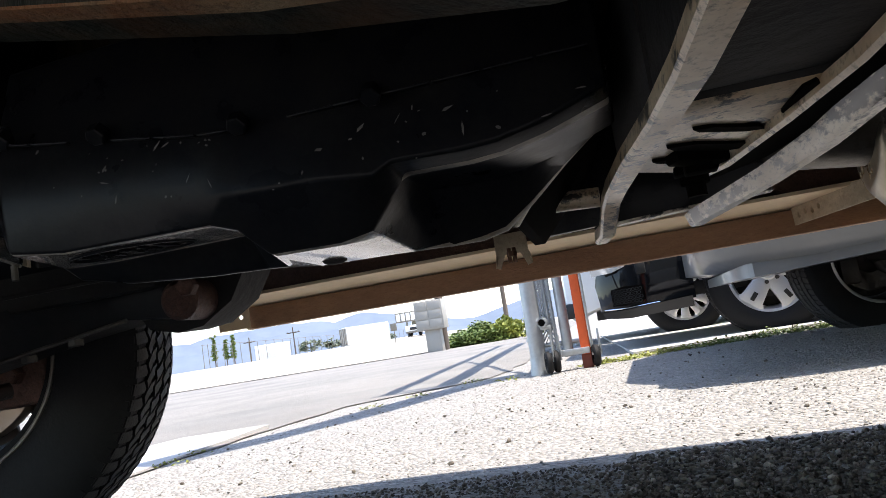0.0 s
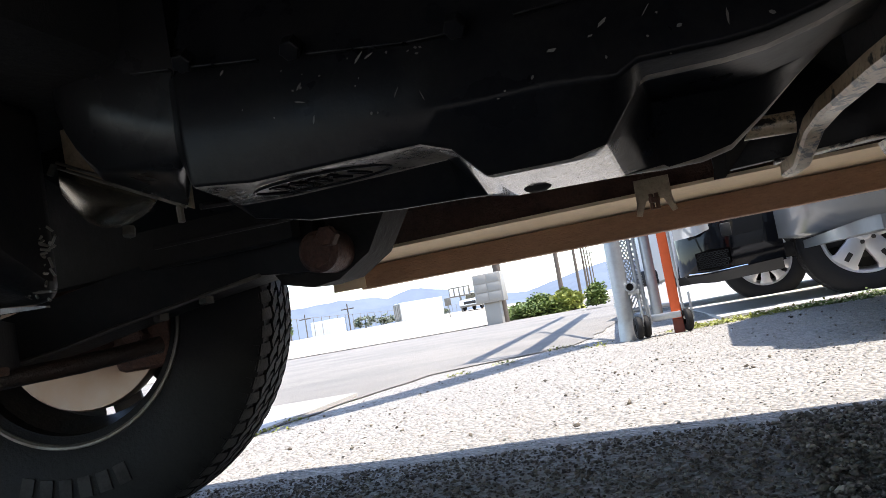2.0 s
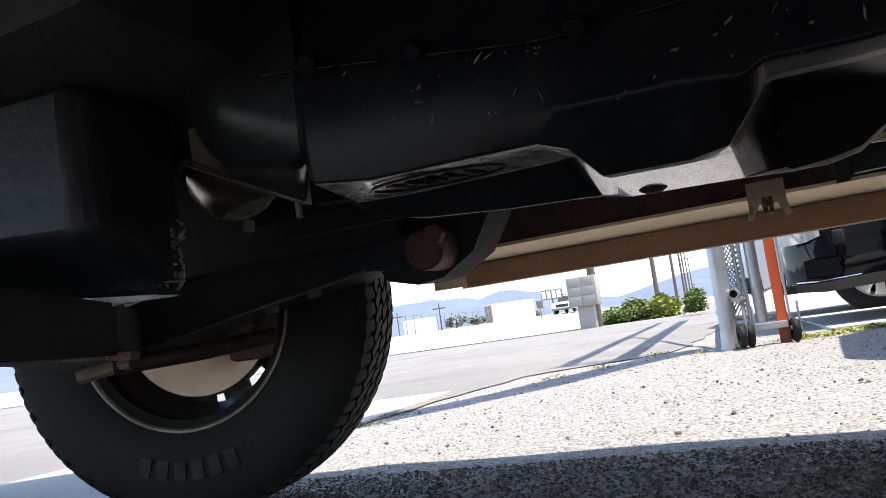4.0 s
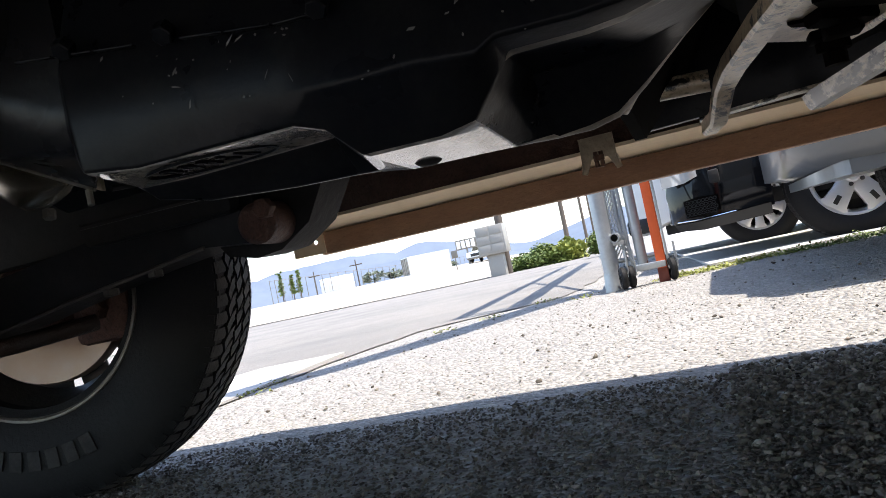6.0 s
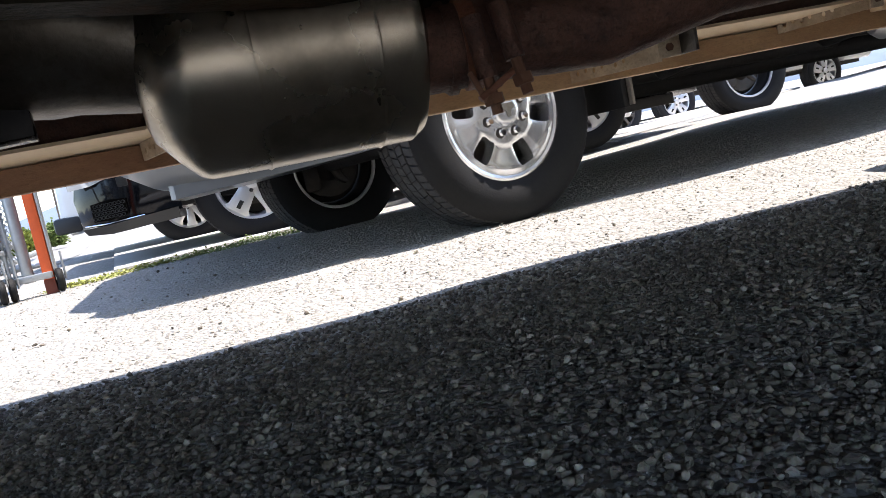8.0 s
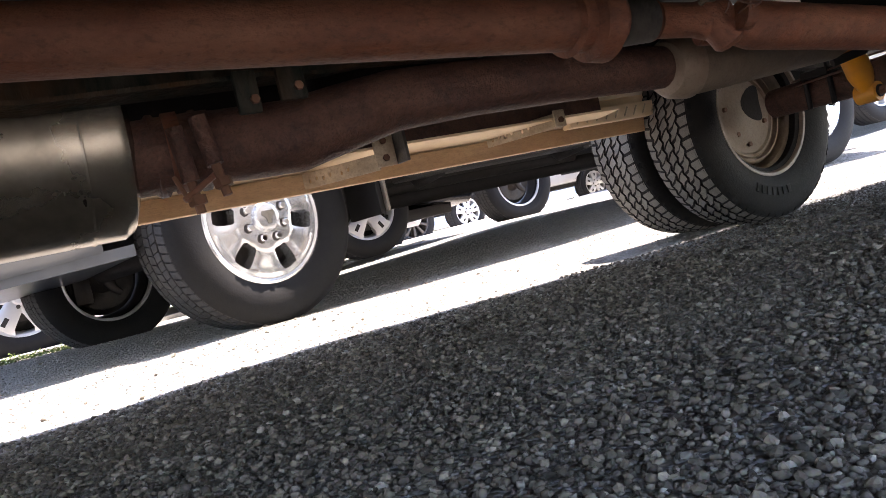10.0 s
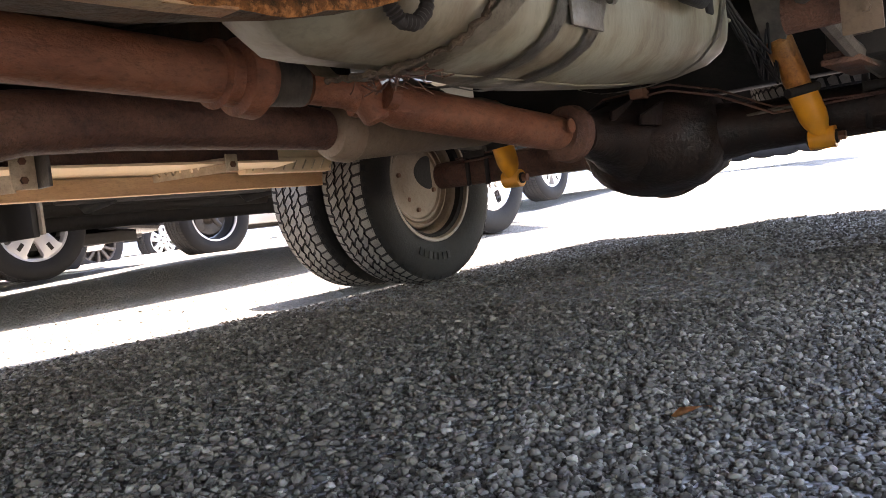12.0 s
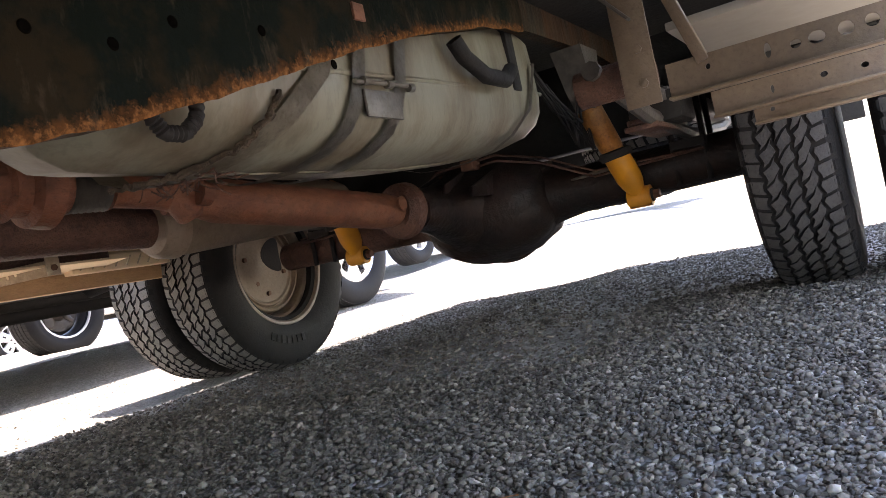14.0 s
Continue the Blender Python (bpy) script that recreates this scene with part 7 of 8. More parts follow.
# trailer far behind, on the rise
trailer = thing("trailer", "distant grey trailer with several wheels", "trailer", (14.0, 3.2, ground_z(14, 3.2)))
part("deck", box(0, 4, -0.4, 2.2, 0.95, 1.15, 0.03), STRAP, trailer)
for k, y in enumerate((-0.30, 0.15, 0.45, 0.85)):
    w = new("wheel")
    w.parent = trailer
    w.matrix_basis = pose(0.2, y, 0.45, 0, 0, 90)
    part("tyre", tyre_mesh(0.44, 0.24, 0.24, 40), RUBBER, w)
    part("rim", lathe([(0.24, -0.09), (0.2, -0.05), (0.0001, -0.05)], 32), SILVER, w)

# ---- rolling gate ----
GX, GY = -0.19, 4.13
gz = ground_z(GX, GY)
gate = thing("chain_link_gate", "galvanised chain-link rolling gate with an orange painted edge post", "gate", (GX, GY, gz))


def gpart(name, bm, material, label="", smooth=35):
    return part(name, bm, material, gate, label, smooth)


gpart("gate_post", tube([(0, 0, -0.05), (0, 0, 2.3)], 0.040, 24), GALV, "round galvanised post")
gpart("post_collar", tube([(0, 0, 0.17), (0, 0, 0.185)], 0.046, 24), GALV)
gpart("post_foot", tube([(0, 0, 0.0), (0, 0, 0.09)], [0.05, 0.042], 20), GALV)
gpart("frame_post", tube([(0.152, 0.02, 0.07), (0.152, 0.02, 2.2)], 0.026, 18), GALV)
for x in (0.078, 0.102):
    gpart("stretcher_bar", tube([(x, 0.015, 0.10), (x, 0.015, 2.18)], 0.0085, 10), GALV)
gpart("edge_post", box(0.216, 0.262, -0.01, 0.03, 0.03, 2.2, 0.004), ORANGE, "bright orange flat edge post")
gpart("edge_foot", box(0.214, 0.264, -0.014, 0.034, 0.0, 0.07, 0.004), DARKRED)
gpart("edge_trim", box(0.266, 0.276, -0.01, 0.03, 0.06, 2.2, 0.002), GALV)
rail_pipe = bmesh.new()
lathe([(0.018, -0.09), (0.024, -0.09), (0.024, 0.25)], 20, rail_pipe, Matrix.Translation((0.055, 0.0, 0.255)))
gpart("rail_end", rail_pipe, GALV, "open pipe end")
gpart("pipe_bore", lathe([(0.0001, -0.06), (0.0185, -0.06)], 16, m=Matrix.Translation((0.055, 0.0, 0.255))), NEARBLACK)
gpart("rail_clamp", box(0.02, 0.09, -0.02, 0.03, 0.218, 0.238, 0.004), GALV)
for z in (0.10, 0.14, 2.15):
    gpart("cross_pipe", tube([(0.0, 0.02, z), (0.25, 0.04, z)], 0.012, 12), GALV)
gpart("axle_plate", box(0.10, 0.26, -0.05, 0.0, 0.075, 0.105, 0.004), GALV)
for x, y in ((0.06, -0.09), (0.092, -0.05), (0.285, -0.02)):
    cw = new("caster")
    cw.parent = gate
    cw.matrix_basis = pose(x, y, 0.058, 0, 0, 104)
    part("tyre", lathe([(0.02, -0.014), (0.046, -0.016), (0.054, -0.007), (0.054, 0.007), (0.046, 0.016), (0.02, 0.014)], 28), RUBBER, cw)
    part("fork", box(-0.012, 0.012, -0.03, -0.022, 0.0, 0.13, 0.003), GALV, cw)
links = bmesh.new()
y_off = 0.03
step = 0.026
for k in range(-52, 30):
    for s in (1, -1):
        pts = []
        for j in range(9):
            u = j / 8 * 0.075
            z = 0.13 + (k + 52) * step + (u if s > 0 else 0.075 - u) * 1.6
            if 0.13 < z < 2.15:
                pts.append((0.035 + u, y_off + 0.25 * (u - 0.06) + 0.004 * (1 if (j % 2) ^ (s > 0) else -1), z))
        if len(pts) > 2:
            tube(pts, 0.0027, 5, links)
            for dx, dy, dz in ((-0.012, 0.05, 0.012), (-0.10, 0.20, 0.006), (-0.02, 0.16, 0.02)):
                tube([(x + dx, y + dy, z + dz) for x, y, z in pts], 0.0027, 4, links)
ll = part("chain_link", links, GALV, gate, "galvanised chain-link mesh")
tagged(ll, kind="stuff")
leafrail = bmesh.new()
tube([(0.0, 0.05, 0.16), (-0.37, 3.4, 0.16)], 0.02, 12, leafrail)
gpart("bottom_rail", leafrail, GALV)
# Top and middle rails are out of view; thickness chosen for their ground shadows.
gpart("top_rail", tube([(0.0, 0.05, 2.2), (-0.90, 8.0, 2.2)], 0.045, 12), GALV)
# Unseen bar and arm, added only to throw the slanting ground shadow.
gpart("shadow_bar", tube([(0.234, 0.24, 1.0), (-0.23, -1.54, 2.4)], 0.11, 12), GALV, "unseen slanting bar added to cast a shadow on the ground")
gpart("shadow_bar_arm", tube([(0.0, 0.0, 1.12), (0.234, 0.24, 1.0)], 0.03, 10), GALV)
gpart("middle_rail", tube([(0.0, 0.1, 1.41), (-0.78, 7.5, 1.41)], 0.06, 12), GALV)
gpart("leaf_brace", tube([(0.0, 0.1, 0.2), (-0.37, 3.35, 2.15)], 0.018, 12), GALV)

# ---- weeds along the gravel's edge, and a dry leaf ----
def leaves(bm, centre, spread, height, count, size, rng, up=0.6):
    for _ in range(count):
        r, a = math.sqrt(rng.random()), rng.random() * 2 * math.pi
        p = Vector((centre[0] + spread[0] * r * math.cos(a), centre[1] + spread[1] * r * math.sin(a), centre[2] + height * rng.random() * (1 - 0.6 * r)))
        d = Vector((rng.uniform(-1, 1), rng.uniform(-1, 1), rng.uniform(-0.2, 1) * up)).normalized()
        side = d.cross(Vector((rng.uniform(-1, 1), rng.uniform(-1, 1), 1))).normalized()
        L, W = size * rng.uniform(0.6, 1.3), size * rng.uniform(0.25, 0.45)
        q = [p, p + d * L * 0.5 + side * W, p + d * L + Vector((0, 0, -L * 0.15)), p + d * L * 0.5 - side * W]
        bm.faces.new([bm.verts.new(v) for v in q])


rng = random.Random(21)
weed_bm, pale_bm = bmesh.new(), bmesh.new()
for k in range(46):
    t = k / 45
    x, y = 0.06 + 1.5 * t, 4.34 + 0.42 * t + rng.uniform(-0.10, 0.10)
    leaves(pale_bm if t < 0.35 else weed_bm, (x, y, ground_z(x, y)), (0.09, 0.08), 0.02 + 0.05 * t * rng.random() ** 1.5, 60, 0.018, rng)
for x, y in ((-0.75, 3.85), (-0.35, 4.05), (-1.25, 2.55), (-1.3, 2.75), (-0.9, 3.6), (-0.55, 4.2)):
    leaves(pale_bm, (x, y, ground_z(x, y)), (0.07, 0.05), 0.02, 40, 0.014, rng)
tagged(part("weeds", weed_bm, LEAF, smooth=0), "low green weeds growing along the gravel edge", "weeds", kind="stuff")
tagged(part("grass", pale_bm, PALELEAF, smooth=0), "sparse yellow-green grass at the gravel edge", "grass", kind="stuff")
leaf_bm = loft([[(0, -0.004, 0), (0, 0.004, 0)], [(0.015, -0.009, 0.004), (0.015, 0.009, 0.006)], [(0.032, -0.007, 0.007), (0.032, 0.008, 0.004)], [(0.05, -0.001, 0.002), (0.05, 0.002, 0.003)]], closed=False)
bmesh.ops.solidify(leaf_bm, geom=leaf_bm.faces, thickness=0.0015)
dry = part("dry_leaf", moved(leaf_bm, Matrix.Translation((1.795, 0.222, ground_z(1.81, 0.21) + 0.010)) @ Matrix.Rotation(radians(-35), 4, "Z")), DRYLEAF)
tagged(dry, "small curled orange-brown dry leaf on the gravel", "leaf")

# ---- across the road ----
box_thing = thing("mailbox_cluster", "beige metal cluster mailbox on a pedestal beside a post", "mailbox", (-4.09, 16.2, 0.04))
box_thing.scale = (0.8, 0.8, 0.8)
part("cabinet", box(-0.38, 0.38, -0.2, 0.25, 0.60, 1.36, 0.015), BEIGE, box_thing)
part("pedestal", box(-0.2, 0.22, -0.1, 0.15, -0.10, 0.6, 0.01), BEIGE, box_thing)
for i in range(2):
    for j in range(3):
        part("mail_door", box(-0.34 + 0.35 * i, -0.02 + 0.35 * i, -0.215, -0.2, 0.65 + 0.235 * j, 0.86 + 0.235 * j, 0.006), BEIGE, box_thing)
part("post", tube([(0.14, 0.5, -0.1), (0.14, 0.5, 3.2)], 0.11, 14), WOODPOLE, box_thing)


def bush(name, label, place, spread, height, count, size, material, seed, up=0.6):
    bm = bmesh.new()
    r = random.Random(seed)
    for k in range(count // 60):
        a = 2 * math.pi * r.random()
        q = math.sqrt(r.random())
        leaves(bm, (place[0] + spread[0] * q * math.cos(a), place[1] + spread[1] * q * math.sin(a), place[2] + height * (0.1 + 0.75 * r.random()) * (1 - 0.5 * q)), (0.16, 0.16), 0.2, 60, size, r, up)
    ob = part(name, bm, material, smooth=0)
    return tagged(ob, label, "bush")


bush("bush", "dense green garden bush", (-3.46, 18.1, 0.02), (0.40, 0.4), 0.62, 3600, 0.075, LEAF, 3)
bush("bush", "dense green garden bush", (-3.98, 18.3, 0.02), (0.36, 0.4), 0.42, 2400, 0.075, LEAF, 4)
bush("spiky_bush", "yellow-green spiky palm-like bush", (-2.90, 18.0, 0.02), (0.26, 0.3), 0.50, 2400, 0.16, PALELEAF, 5, 1.5)
bush("shrub", "bright green clipped shrub beside the gate", (-1.79, 15.2, 0.04), (0.07, 0.2), 0.60, 2000, 0.07, LEAF, 6)
hedge = bmesh.new()
r8 = random.Random(9)
for k in range(70):
    leaves(hedge, (-4.05 + 1.25 * r8.random(), 17.4 + 0.3 * r8.random(), 0.26 * r8.random()), (0.12, 0.12), 0.12, 60, 0.07, r8)
tagged(part("hedge", hedge, LEAF, smooth=0), "low clipped green hedge", "hedge", kind="stuff")


def utility_pole(x, y, h, r=0.14):
    ob = thing("utility_pole", "tall weathered wooden utility pole with crossarm", "pole", (x, y, 0), "utility poles along the road")
    part("shaft", tube([(0, 0, -0.3), (0, 0, h)], [r, r * 0.7], 14), WOODPOLE, ob)
    part("crossarm", box(-1.1, 1.1, -0.06, 0.06, h - 0.9, h - 0.75, 0.01), WOODPOLE, ob)
    for dx in (-0.95, -0.45, 0.45, 0.95):
        part("insulator", tube([(dx, 0, h - 0.75), (dx, 0, h - 0.6)], [0.04, 0.03], 8), STRAP, ob)
    return ob


for x, y, h in ((-7.7, 45, 10), (-10.5, 70, 11), (-13.4, 95, 11), (-16.9, 122, 11), (-20.3, 150, 11), (-24.5, 185, 11)):
    utility_pole(x, y, h)
wires = bmesh.new()
for dx in (-0.95, 0.95):
    tube([(-4 + dx, 10, 9.4), (-7.7 + dx, 45, 9.4), (-9.1 + dx, 57, 9.2), (-10.5 + dx, 70, 10.4), (-16.9 + dx, 122, 10.4), (-24.5 + dx, 185, 10.4)], 0.012, 5, wires)
tagged(part("power_line", wires, BLACKPLASTIC), "thin black power lines between the poles", "cable", kind="structure")


def shipping_box(name, label, x0, x1, y, z1, material, ribs=14):
    ob = thing(name, label, "container", ((x0 + x1) / 2, y, ground_z((x0 + x1) / 2, y)))
    w = x1 - x0
    part("shell", box(-w / 2, w / 2, 0, 2.6, 0.05, z1, 0.03), material, ob)
    bm = bmesh.new()
    for k in range(ribs):
        box(-w / 2 + w * (k + 0.3) / ribs, -w / 2 + w * (k + 0.6) / ribs, -0.03, 0.0, 0.15, z1 - 0.15, 0.0, bm)
    tagged(part("rib", bm, material, ob), kind="stuff")
    part("end_door", box(-w / 2 - 0.03, -w / 2, 0.1, 2.5, 0.12, z1 - 0.1, 0.01), BEIGE, ob)


shipping_box("shipping_container", "white ribbed shipping container across the road", -41.5, -38.6, 78.0, 1.7, WALLWHITE, 8)
lorry = thing("box_trailer", "white box trailer with grey rear doors across the road", "trailer", (-27.9, 70.0, ground_z(-27.9, 70)))
part("box", moved(box(-1.2, 1.2, 0.0, 4.2, 0.05, 1.75, 0.03), Matrix.Rotation(radians(-52), 4, "Z")), WALLWHITE, lorry)
part("skirt", moved(box(-1.1, 1.1, 0.1, 4.1, -0.2, 0.05, 0.02), Matrix.Rotation(radians(-52), 4, "Z")), STRAP, lorry)
for x in (-1.14, 0.02):
    door = part("rear_door", moved(box(x, x + 1.12, -0.05, 0.0, 0.12, 1.68, 0.01), Matrix.Rotation(radians(-52), 4, "Z")), BEIGE, lorry, "grey panelled rear door")
    for q in (0.3, 0.8):
        part("lock_bar", moved(tube([(x + q, -0.07, 0.15), (x + q, -0.07, 1.65)], 0.025, 6), Matrix.Rotation(radians(-52), 4, "Z")), STRAP, door)
pickup = thing("pickup_truck", "small white pickup parked across the road", "car", (-17.7, 60.0, ground_z(-17.7, 60)))
part("body", prism([(-0.86, 0.28), (0.86, 0.28), (0.88, 0.55), (0.86, 0.86), (-0.86, 0.86), (-0.88, 0.55)], 0.0, 4.4, bevel=0.05), WHITEPAINT, pickup)
part("cab", prism([(-0.78, 0.86), (0.78, 0.86), (0.62, 1.42), (-0.62, 1.42)], 1.2, 3.0, bevel=0.06), WHITEPAINT, pickup)
part("windscreen", prism([(-0.66, 0.94), (0.66, 0.94), (0.55, 1.34), (-0.55, 1.34)], 1.17, 1.2), GLASS, pickup)
part("grille", box(-0.5, 0.5, -0.03, 0.0, 0.5, 0.72, 0.01), BLACKPLASTIC, pickup)
part("bumper", box(-0.84, 0.84, -0.08, 0.0, 0.28, 0.42, 0.02), STRAP, pickup)
for x in (-0.72, 0.72):
    for y in (0.8, 3.5):
        part("wheel", lathe([(0.0001, -0.1), (0.28, -0.1), (0.33, -0.06), (0.33, 0.06), (0.28, 0.1), (0.0001, 0.1)], 20, m=Matrix.Translation((x, y, 0.33)) @ Matrix.Rotation(radians(90), 4, "Z")), RUBBER, pickup)
sign = thing("billboard", "small framed billboard on a post", "sign", (-18.7, 61, ground_z(-18.7, 61) - 0.35))
part("board", box(-0.9, 0.9, -0.05, 0.05, 1.55, 2.35, 0.02), STRAP, sign)
part("post", tube([(0, 0, -0.2), (0, 0, 1.6)], 0.08, 10), STRAP, sign)
for k in range(4):
    part("panel", box(-0.82 + 0.42 * k, -0.5 + 0.42 * k, -0.07, -0.05, 1.65, 2.25, 0.01), WALLWHITE, sign)
road_sign = thing("road_sign", "small square road sign on a thin post", "sign", (-16.2, 50, ground_z(-16.2, 50)))
part("board", box(-0.22, 0.22, -0.02, 0.02, 0.75, 1.25, 0.01), STRAP, road_sign)
part("post", tube([(0, 0.03, -0.2), (0, 0.03, 1.2)], 0.035, 8), STRAP, road_sign)
fence = thing("fence", "long chain-link fence with thin posts across the road", "fence", (-38.5, 63, 1.2))
for k in range(34):
    q = (k / 33) ** 1.25
    part("fence_post", tube([(-3.5 * q, 77 * q, -0.6), (-3.5 * q, 77 * q, 1.9 - 0.2 * q)], 0.032, 6), STRAP, fence)
part("fence_rail", tube([(0, 0, 1.85), (-3.5, 77, 1.65)], 0.02, 6), STRAP, fence)
for x, y, w, h in ((-56.0, 110, 1.2, 2.0), (-49.5, 110, 1.7, 2.7), (-47.0, 112, 1.2, 1.9), (-40.5, 118, 1.6, 1.2)):
    tree = thing("tree", "distant grey-green tree with haze put into its colour", "tree", (x, y, ground_z(x, y) + 0.3))
    part("trunk", tube([(0, 0, -0.4), (0.05, 0, 0.4 * h), (0.0, 0.1, 0.8 * h)], [0.16, 0.1, 0.04], 8), WOODPOLE, tree)
    bm = bmesh.new()
    rr = random.Random(int(-x * 10))
    for k in range(34):
        r = rr.random() ** 0.5
        a = rr.random() * 6.28
        leaves(bm, (r * w * math.cos(a), r * w * math.sin(a), h * (0.1 + 0.75 * rr.random() * (1 - 0.5 * r))), (0.4, 0.4), 0.5, 40, 0.3, rr)
    part("crown", bm, HAZELEAF, tree, smooth=0)
for k, (x, h) in enumerate(((-71.6, 4.2), (-69.4, 3.2), (-68.0, 3.8))):
    tree = thing("cypress", "tall narrow dark cypress in the distance", "tree", (x, 120, ground_z(x, 120) + 1.6), "cypresses by the fence")
    part("trunk", tube([(0, 0, -1.7), (0, 0, h * 0.5)], [0.12, 0.05], 8), WOODPOLE, tree)
    bm, rr = bmesh.new(), random.Random(40 + k)
    for q in range(24):
        leaves(bm, (rr.gauss(0, 0.12), rr.gauss(0, 0.12), h * q / 24), (0.42 * (1 - q / 26) + 0.08, 0.4 * (1 - q / 26) + 0.08), h / 18, 40, 0.28, rr, 1.6)
    part("crown", bm, LEAF, tree, smooth=0)
for x, y in ((-66.0, 122), (-53.0, 112)):
    utility_pole(x, y, 5.6, 0.12)

# mountains on the horizon
hills = bmesh.new()
for dist, base, amp, seed in ((1900, 30, 60, 3.3), (2300, 78, 70, 8.1)):
    prev = None
    for k in range(241):
        a = radians(20 + 200 * k / 240)
        dip = 1 - 0.5 * math.exp(-((math.degrees(a) - 103) / 4.5) ** 2)
        h = (base + amp * (0.45 + 0.8 * noise.fractal(Vector((k * 0.06, seed, 0)), 0.9, 2.1, 6))) * dip
        c, s = math.cos(a), math.sin(a)
        cur = [hills.verts.new(p) for p in ((dist * c, dist * s, -5), (dist * 1.02 * c, dist * 1.02 * s, max(4, h) * 0.45), (dist * 1.06 * c, dist * 1.06 * s, max(6, h)), (dist * 1.2 * c, dist * 1.2 * s, -5))]
        if prev:
            for i in range(3):
                hills.faces.new((prev[i], prev[i + 1], cur[i + 1], cur[i]))
        prev = cur
tagged(part("backdrop", hills, HILL, smooth=60), "hazy blue mountain range on the horizon", "mountains", kind="structure")


# ---- loose gravel ----
def scatter(name, count, area, size, seed, material, label, keep=None, rounded=True, lift=0.95):
    """Thousands of faceted stones lying on the ground, in one mesh."""
    r = np.random.default_rng(seed)
    x = r.uniform(area[0], area[1], count)
    y = r.uniform(area[2], area[3], count)
    if keep is not None:
        k = keep(x, y, r)
        x, y = x[k], y[k]
    n = len(x)
    z = np.array([ground_z(a, b) for a, b in zip(x, y)])
    if rounded:
        base = np.array([(0.0, 0, -1), (0.72, -0.53, -0.45), (-0.28, -0.85, -0.45), (-0.89, 0, -0.45), (-0.28, 0.85, -0.45), (0.72, 0.53, -0.45),
                         (0.28, -0.85, 0.45), (-0.72, -0.53, 0.45), (-0.72, 0.53, 0.45), (0.28, 0.85, 0.45), (0.89, 0, 0.45), (0, 0, 1)])
        tri = np.array([(0, 2, 1), (0, 3, 2), (0, 4, 3), (0, 5, 4), (0, 1, 5), (1, 2, 6), (2, 3, 7), (3, 4, 8), (4, 5, 9), (5, 1, 10), (1, 6, 10), (2, 7, 6), (3, 8, 7), (4, 9, 8), (5, 10, 9), (6, 7, 11), (7, 8, 11), (8, 9, 11), (9, 10, 11), (10, 6, 11)])
    else:
        base = np.array([(1.0, 0, 0), (0, 1.0, 0), (-1.0, 0, 0), (0, -1.0, 0), (0.25, 0.2, 0.95), (-0.2, -0.25, -0.95)])
        tri = np.array([(0, 1, 4), (1, 2, 4), (2, 3, 4), (3, 0, 4), (1, 0, 5), (2, 1, 5), (3, 2, 5), (0, 3, 5)])
    nv = len(base)
    s = size * np.exp(np.clip(r.normal(0, 0.32, n), -0.8, 0.62))
    jit = 1 + r.uniform(-0.34, 0.34, (n, nv, 3))
    dims = np.stack([r.uniform(0.75, 1.35, n), r.uniform(0.65, 1.1, n), r.uniform(0.45, 0.85, n)], 1)
    v = (base[None] * jit + r.uniform(-0.12, 0.12, (n, nv, 3))) * dims[:, None, :]
    tilt, ang = r.uniform(-0.6, 0.6, n), r.uniform(0, 2 * np.pi, n)
    ct, st, ca, sa = np.cos(tilt)[:, None], np.sin(tilt)[:, None], np.cos(ang)[:, None], np.sin(ang)[:, None]
    vy, vz = v[..., 1] * ct - v[..., 2] * st, v[..., 1] * st + v[..., 2] * ct
    vx, vy = v[..., 0] * ca - vy * sa, v[..., 0] * sa + vy * ca
    co = np.stack([vx * s[:, None] + x[:, None], vy * s[:, None] + y[:, None], vz * s[:, None] + (z + s * r.uniform(0.0, lift, n))[:, None]], 2).reshape(-1, 3)
    faces = (tri[None] + (np.arange(n) * nv)[:, None, None]).reshape(-1, 3)
    me = bpy.data.meshes.new(name)
    me.vertices.add(len(co))
    me.vertices.foreach_set("co", co.astype(np.float32).ravel())
    me.loops.add(faces.size)
    me.loops.foreach_set("vertex_index", faces.astype(np.int32).ravel())
    me.polygons.add(len(faces))
    me.polygons.foreach_set("loop_start", np.arange(0, faces.size, 3, dtype=np.int32))
    me.update(calc_edges=True)
    me.polygons.foreach_set("use_smooth", np.repeat((r.random(n) < 0.45) & rounded, len(tri)))
    me.materials.append(material)
    return tagged(new(name, me), label, "gravel", kind="stuff")


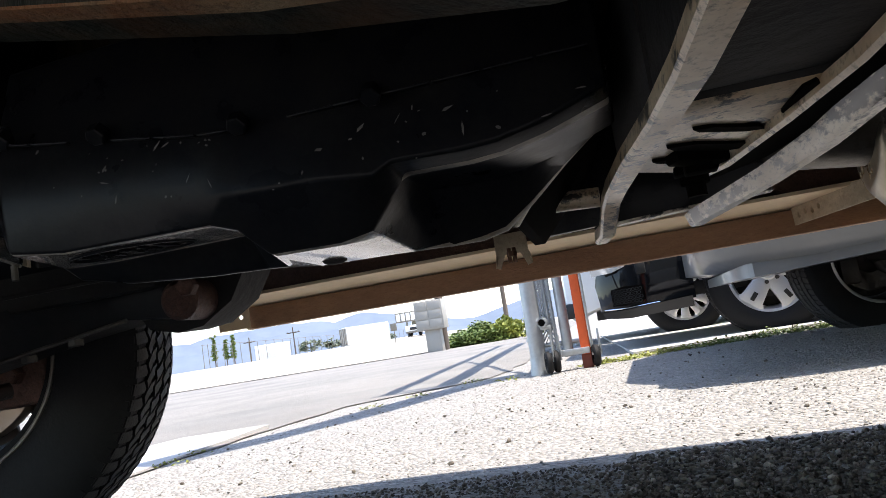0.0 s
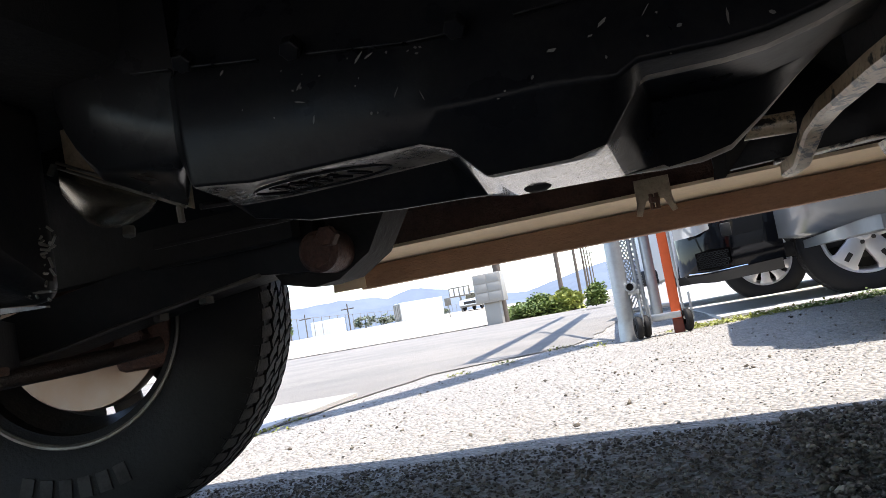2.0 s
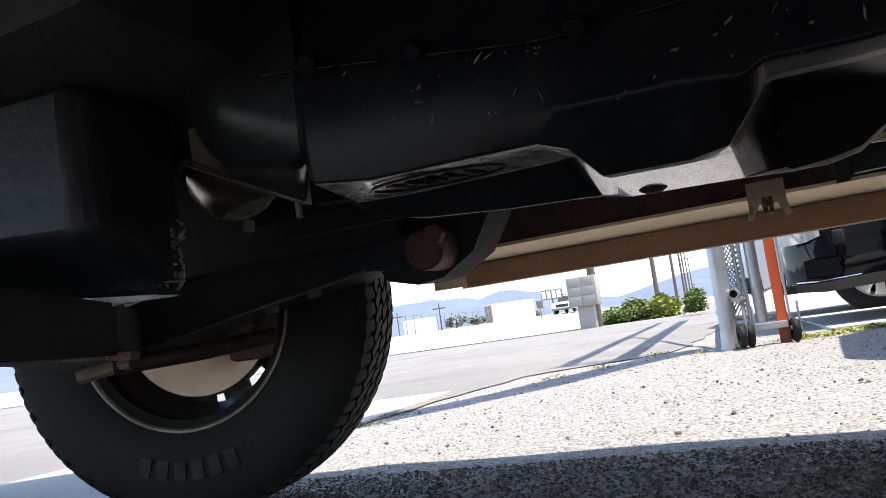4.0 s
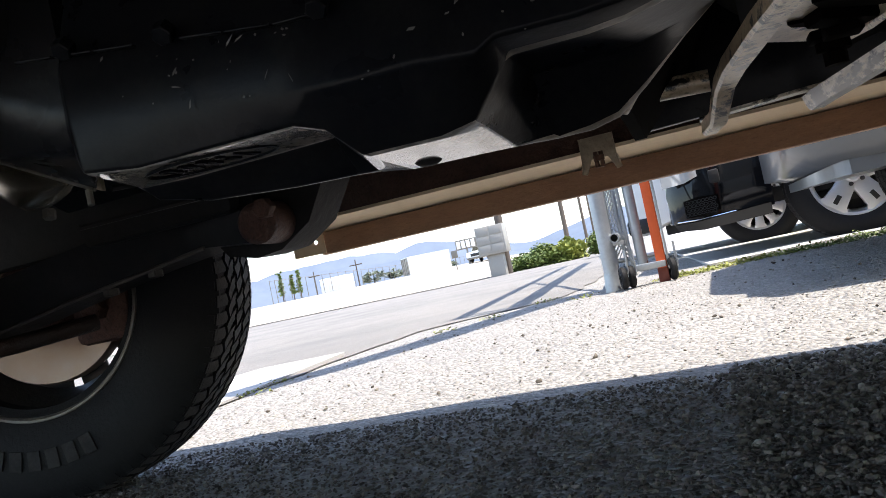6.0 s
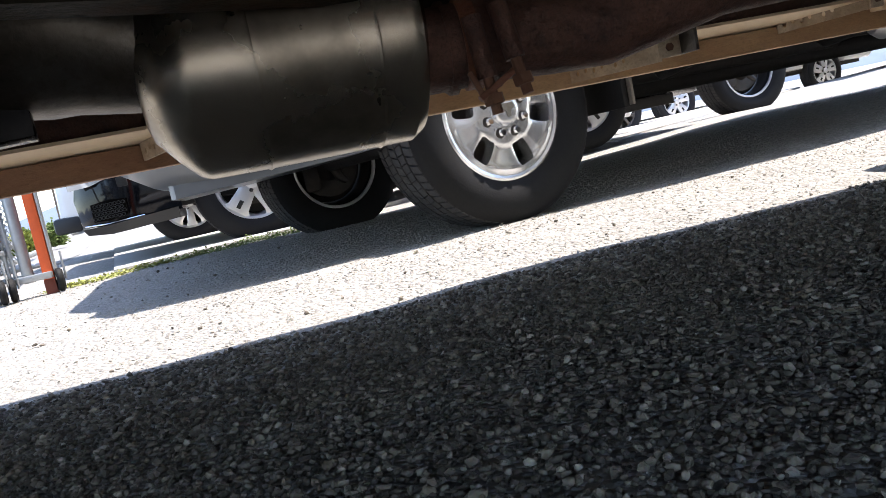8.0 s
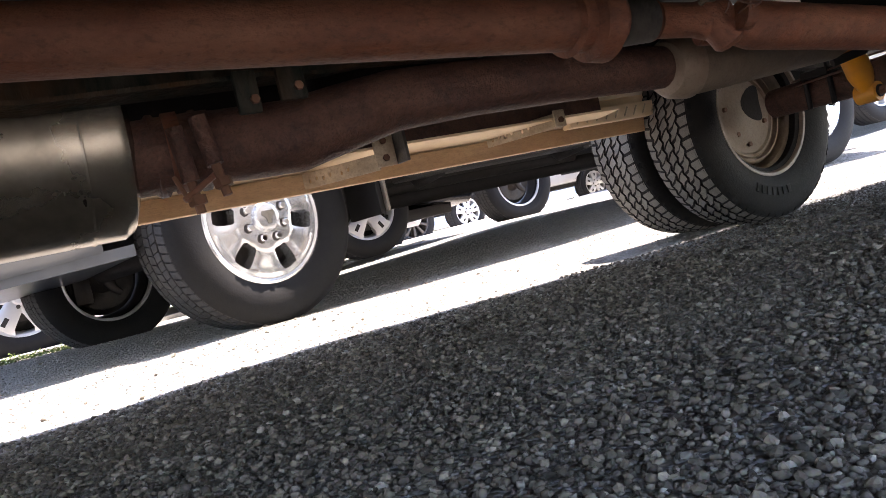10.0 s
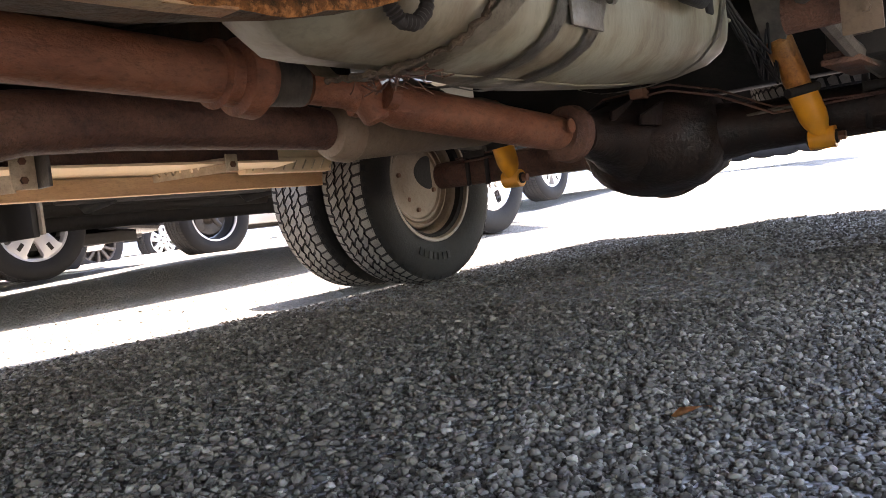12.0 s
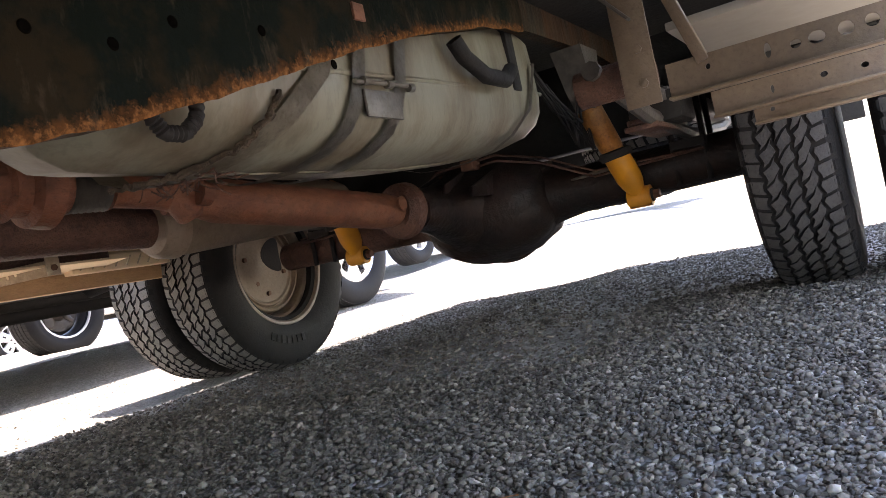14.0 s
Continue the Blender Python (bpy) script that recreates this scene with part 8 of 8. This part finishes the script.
def stone_material(name, pale):
    """Broken stone, each piece of its own tone; pale lightens all the tones."""
    m = bpy.data.materials.new(name)
    m.use_nodes = True
    nt = m.node_tree
    b = nt.nodes["Principled BSDF"]
    geo = nt.nodes.new("ShaderNodeNewGeometry")
    ramp = nt.nodes.new("ShaderNodeValToRGB")
    e = ramp.color_ramp.elements
    e[0].position, e[0].color = 0.0, (0.066, 0.057, 0.048, 1)
    e[1].position, e[1].color = 1.0, (0.50, 0.45, 0.385, 1)
    for p, c in ((0.3, (0.127, 0.110, 0.090, 1)), (0.62, (0.203, 0.176, 0.144, 1)), (0.87, (0.278, 0.244, 0.198, 1)), (0.96, (0.36, 0.325, 0.28, 1))):
        ramp.color_ramp.elements.new(p).color = c
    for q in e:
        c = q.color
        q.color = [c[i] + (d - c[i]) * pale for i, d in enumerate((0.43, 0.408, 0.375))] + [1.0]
    nt.links.new(geo.outputs["Random Per Island"], ramp.inputs[0])
    n = nt.nodes.new("ShaderNodeTexNoise")
    n.inputs["Scale"].default_value, n.inputs["Detail"].default_value = 260, 4
    nt.links.new(geo.outputs["Position"], n.inputs["Vector"])
    mix = nt.nodes.new("ShaderNodeMix")
    mix.data_type, mix.blend_type = "RGBA", "MULTIPLY"
    mix.inputs["Factor"].default_value = 0.35
    nt.links.new(ramp.outputs[0], [i for i in mix.inputs if i.name == "A" and i.type == "RGBA"][0])
    nt.links.new(n.outputs["Color"], [i for i in mix.inputs if i.name == "B" and i.type == "RGBA"][0])
    nt.links.new([o for o in mix.outputs if o.type == "RGBA"][0], b.inputs["Base Color"])
    b.inputs["Roughness"].default_value = 0.85
    b.inputs["Specular IOR Level"].default_value = 0.25
    bump = nt.nodes.new("ShaderNodeBump")
    bump.inputs["Strength"].default_value, bump.inputs["Distance"].default_value = 0.5, 0.002
    nt.links.new(n.outputs["Fac"], bump.inputs["Height"])
    nt.links.new(bump.outputs[0], b.inputs["Normal"])
    return m


STONE = stone_material("crushed_stone", 0.0)
# Lit copy of the same stone: the open ground's brightness put into colour.
PALESTONE = stone_material("pale_crushed_stone", 0.72)
scatter("gravel_stones", 64000, (0.3, 2.6, 0.2, 1.85), 0.0038, 5, STONE, "loose crushed grey stones under the motorhome")
scatter("gravel_stones", 32000, (1.3, 3.3, -0.30, 0.40), 0.0036, 6, STONE, "loose crushed grey stones under the motorhome")
scatter("gravel_stones", 30000, (2.4, 5.0, -0.3, 1.9), 0.0042, 12, STONE, "loose crushed grey stones by the rear axle", rounded=False)
scatter("gravel_stones", 40000, (-1.2, 6.0, 1.85, 4.4), 0.0032, 7, PALESTONE, "loose crushed grey stones in the sun", keep=lambda x, y, r: (x > -1.25 + 0.9 * np.clip(y - 3.2, 0, 2)) & (r.random(len(x)) < np.where(x < 0.4, 0.4, 1.0)), rounded=False, lift=0.4)
scatter("gravel_stones", 24000, (-1.1, 0.6, 0.6, 1.8), 0.0031, 8, STONE, "loose crushed grey stones under the front axle", rounded=False)
scatter("pebbles", 330, (-1.2, 2.6, 1.9, 4.2), 0.0046, 9, STONE, "scattered larger pebbles on the gravel", keep=lambda x, y, r: x > -1.25 + 0.9 * np.clip(y - 3.2, 0, 2))
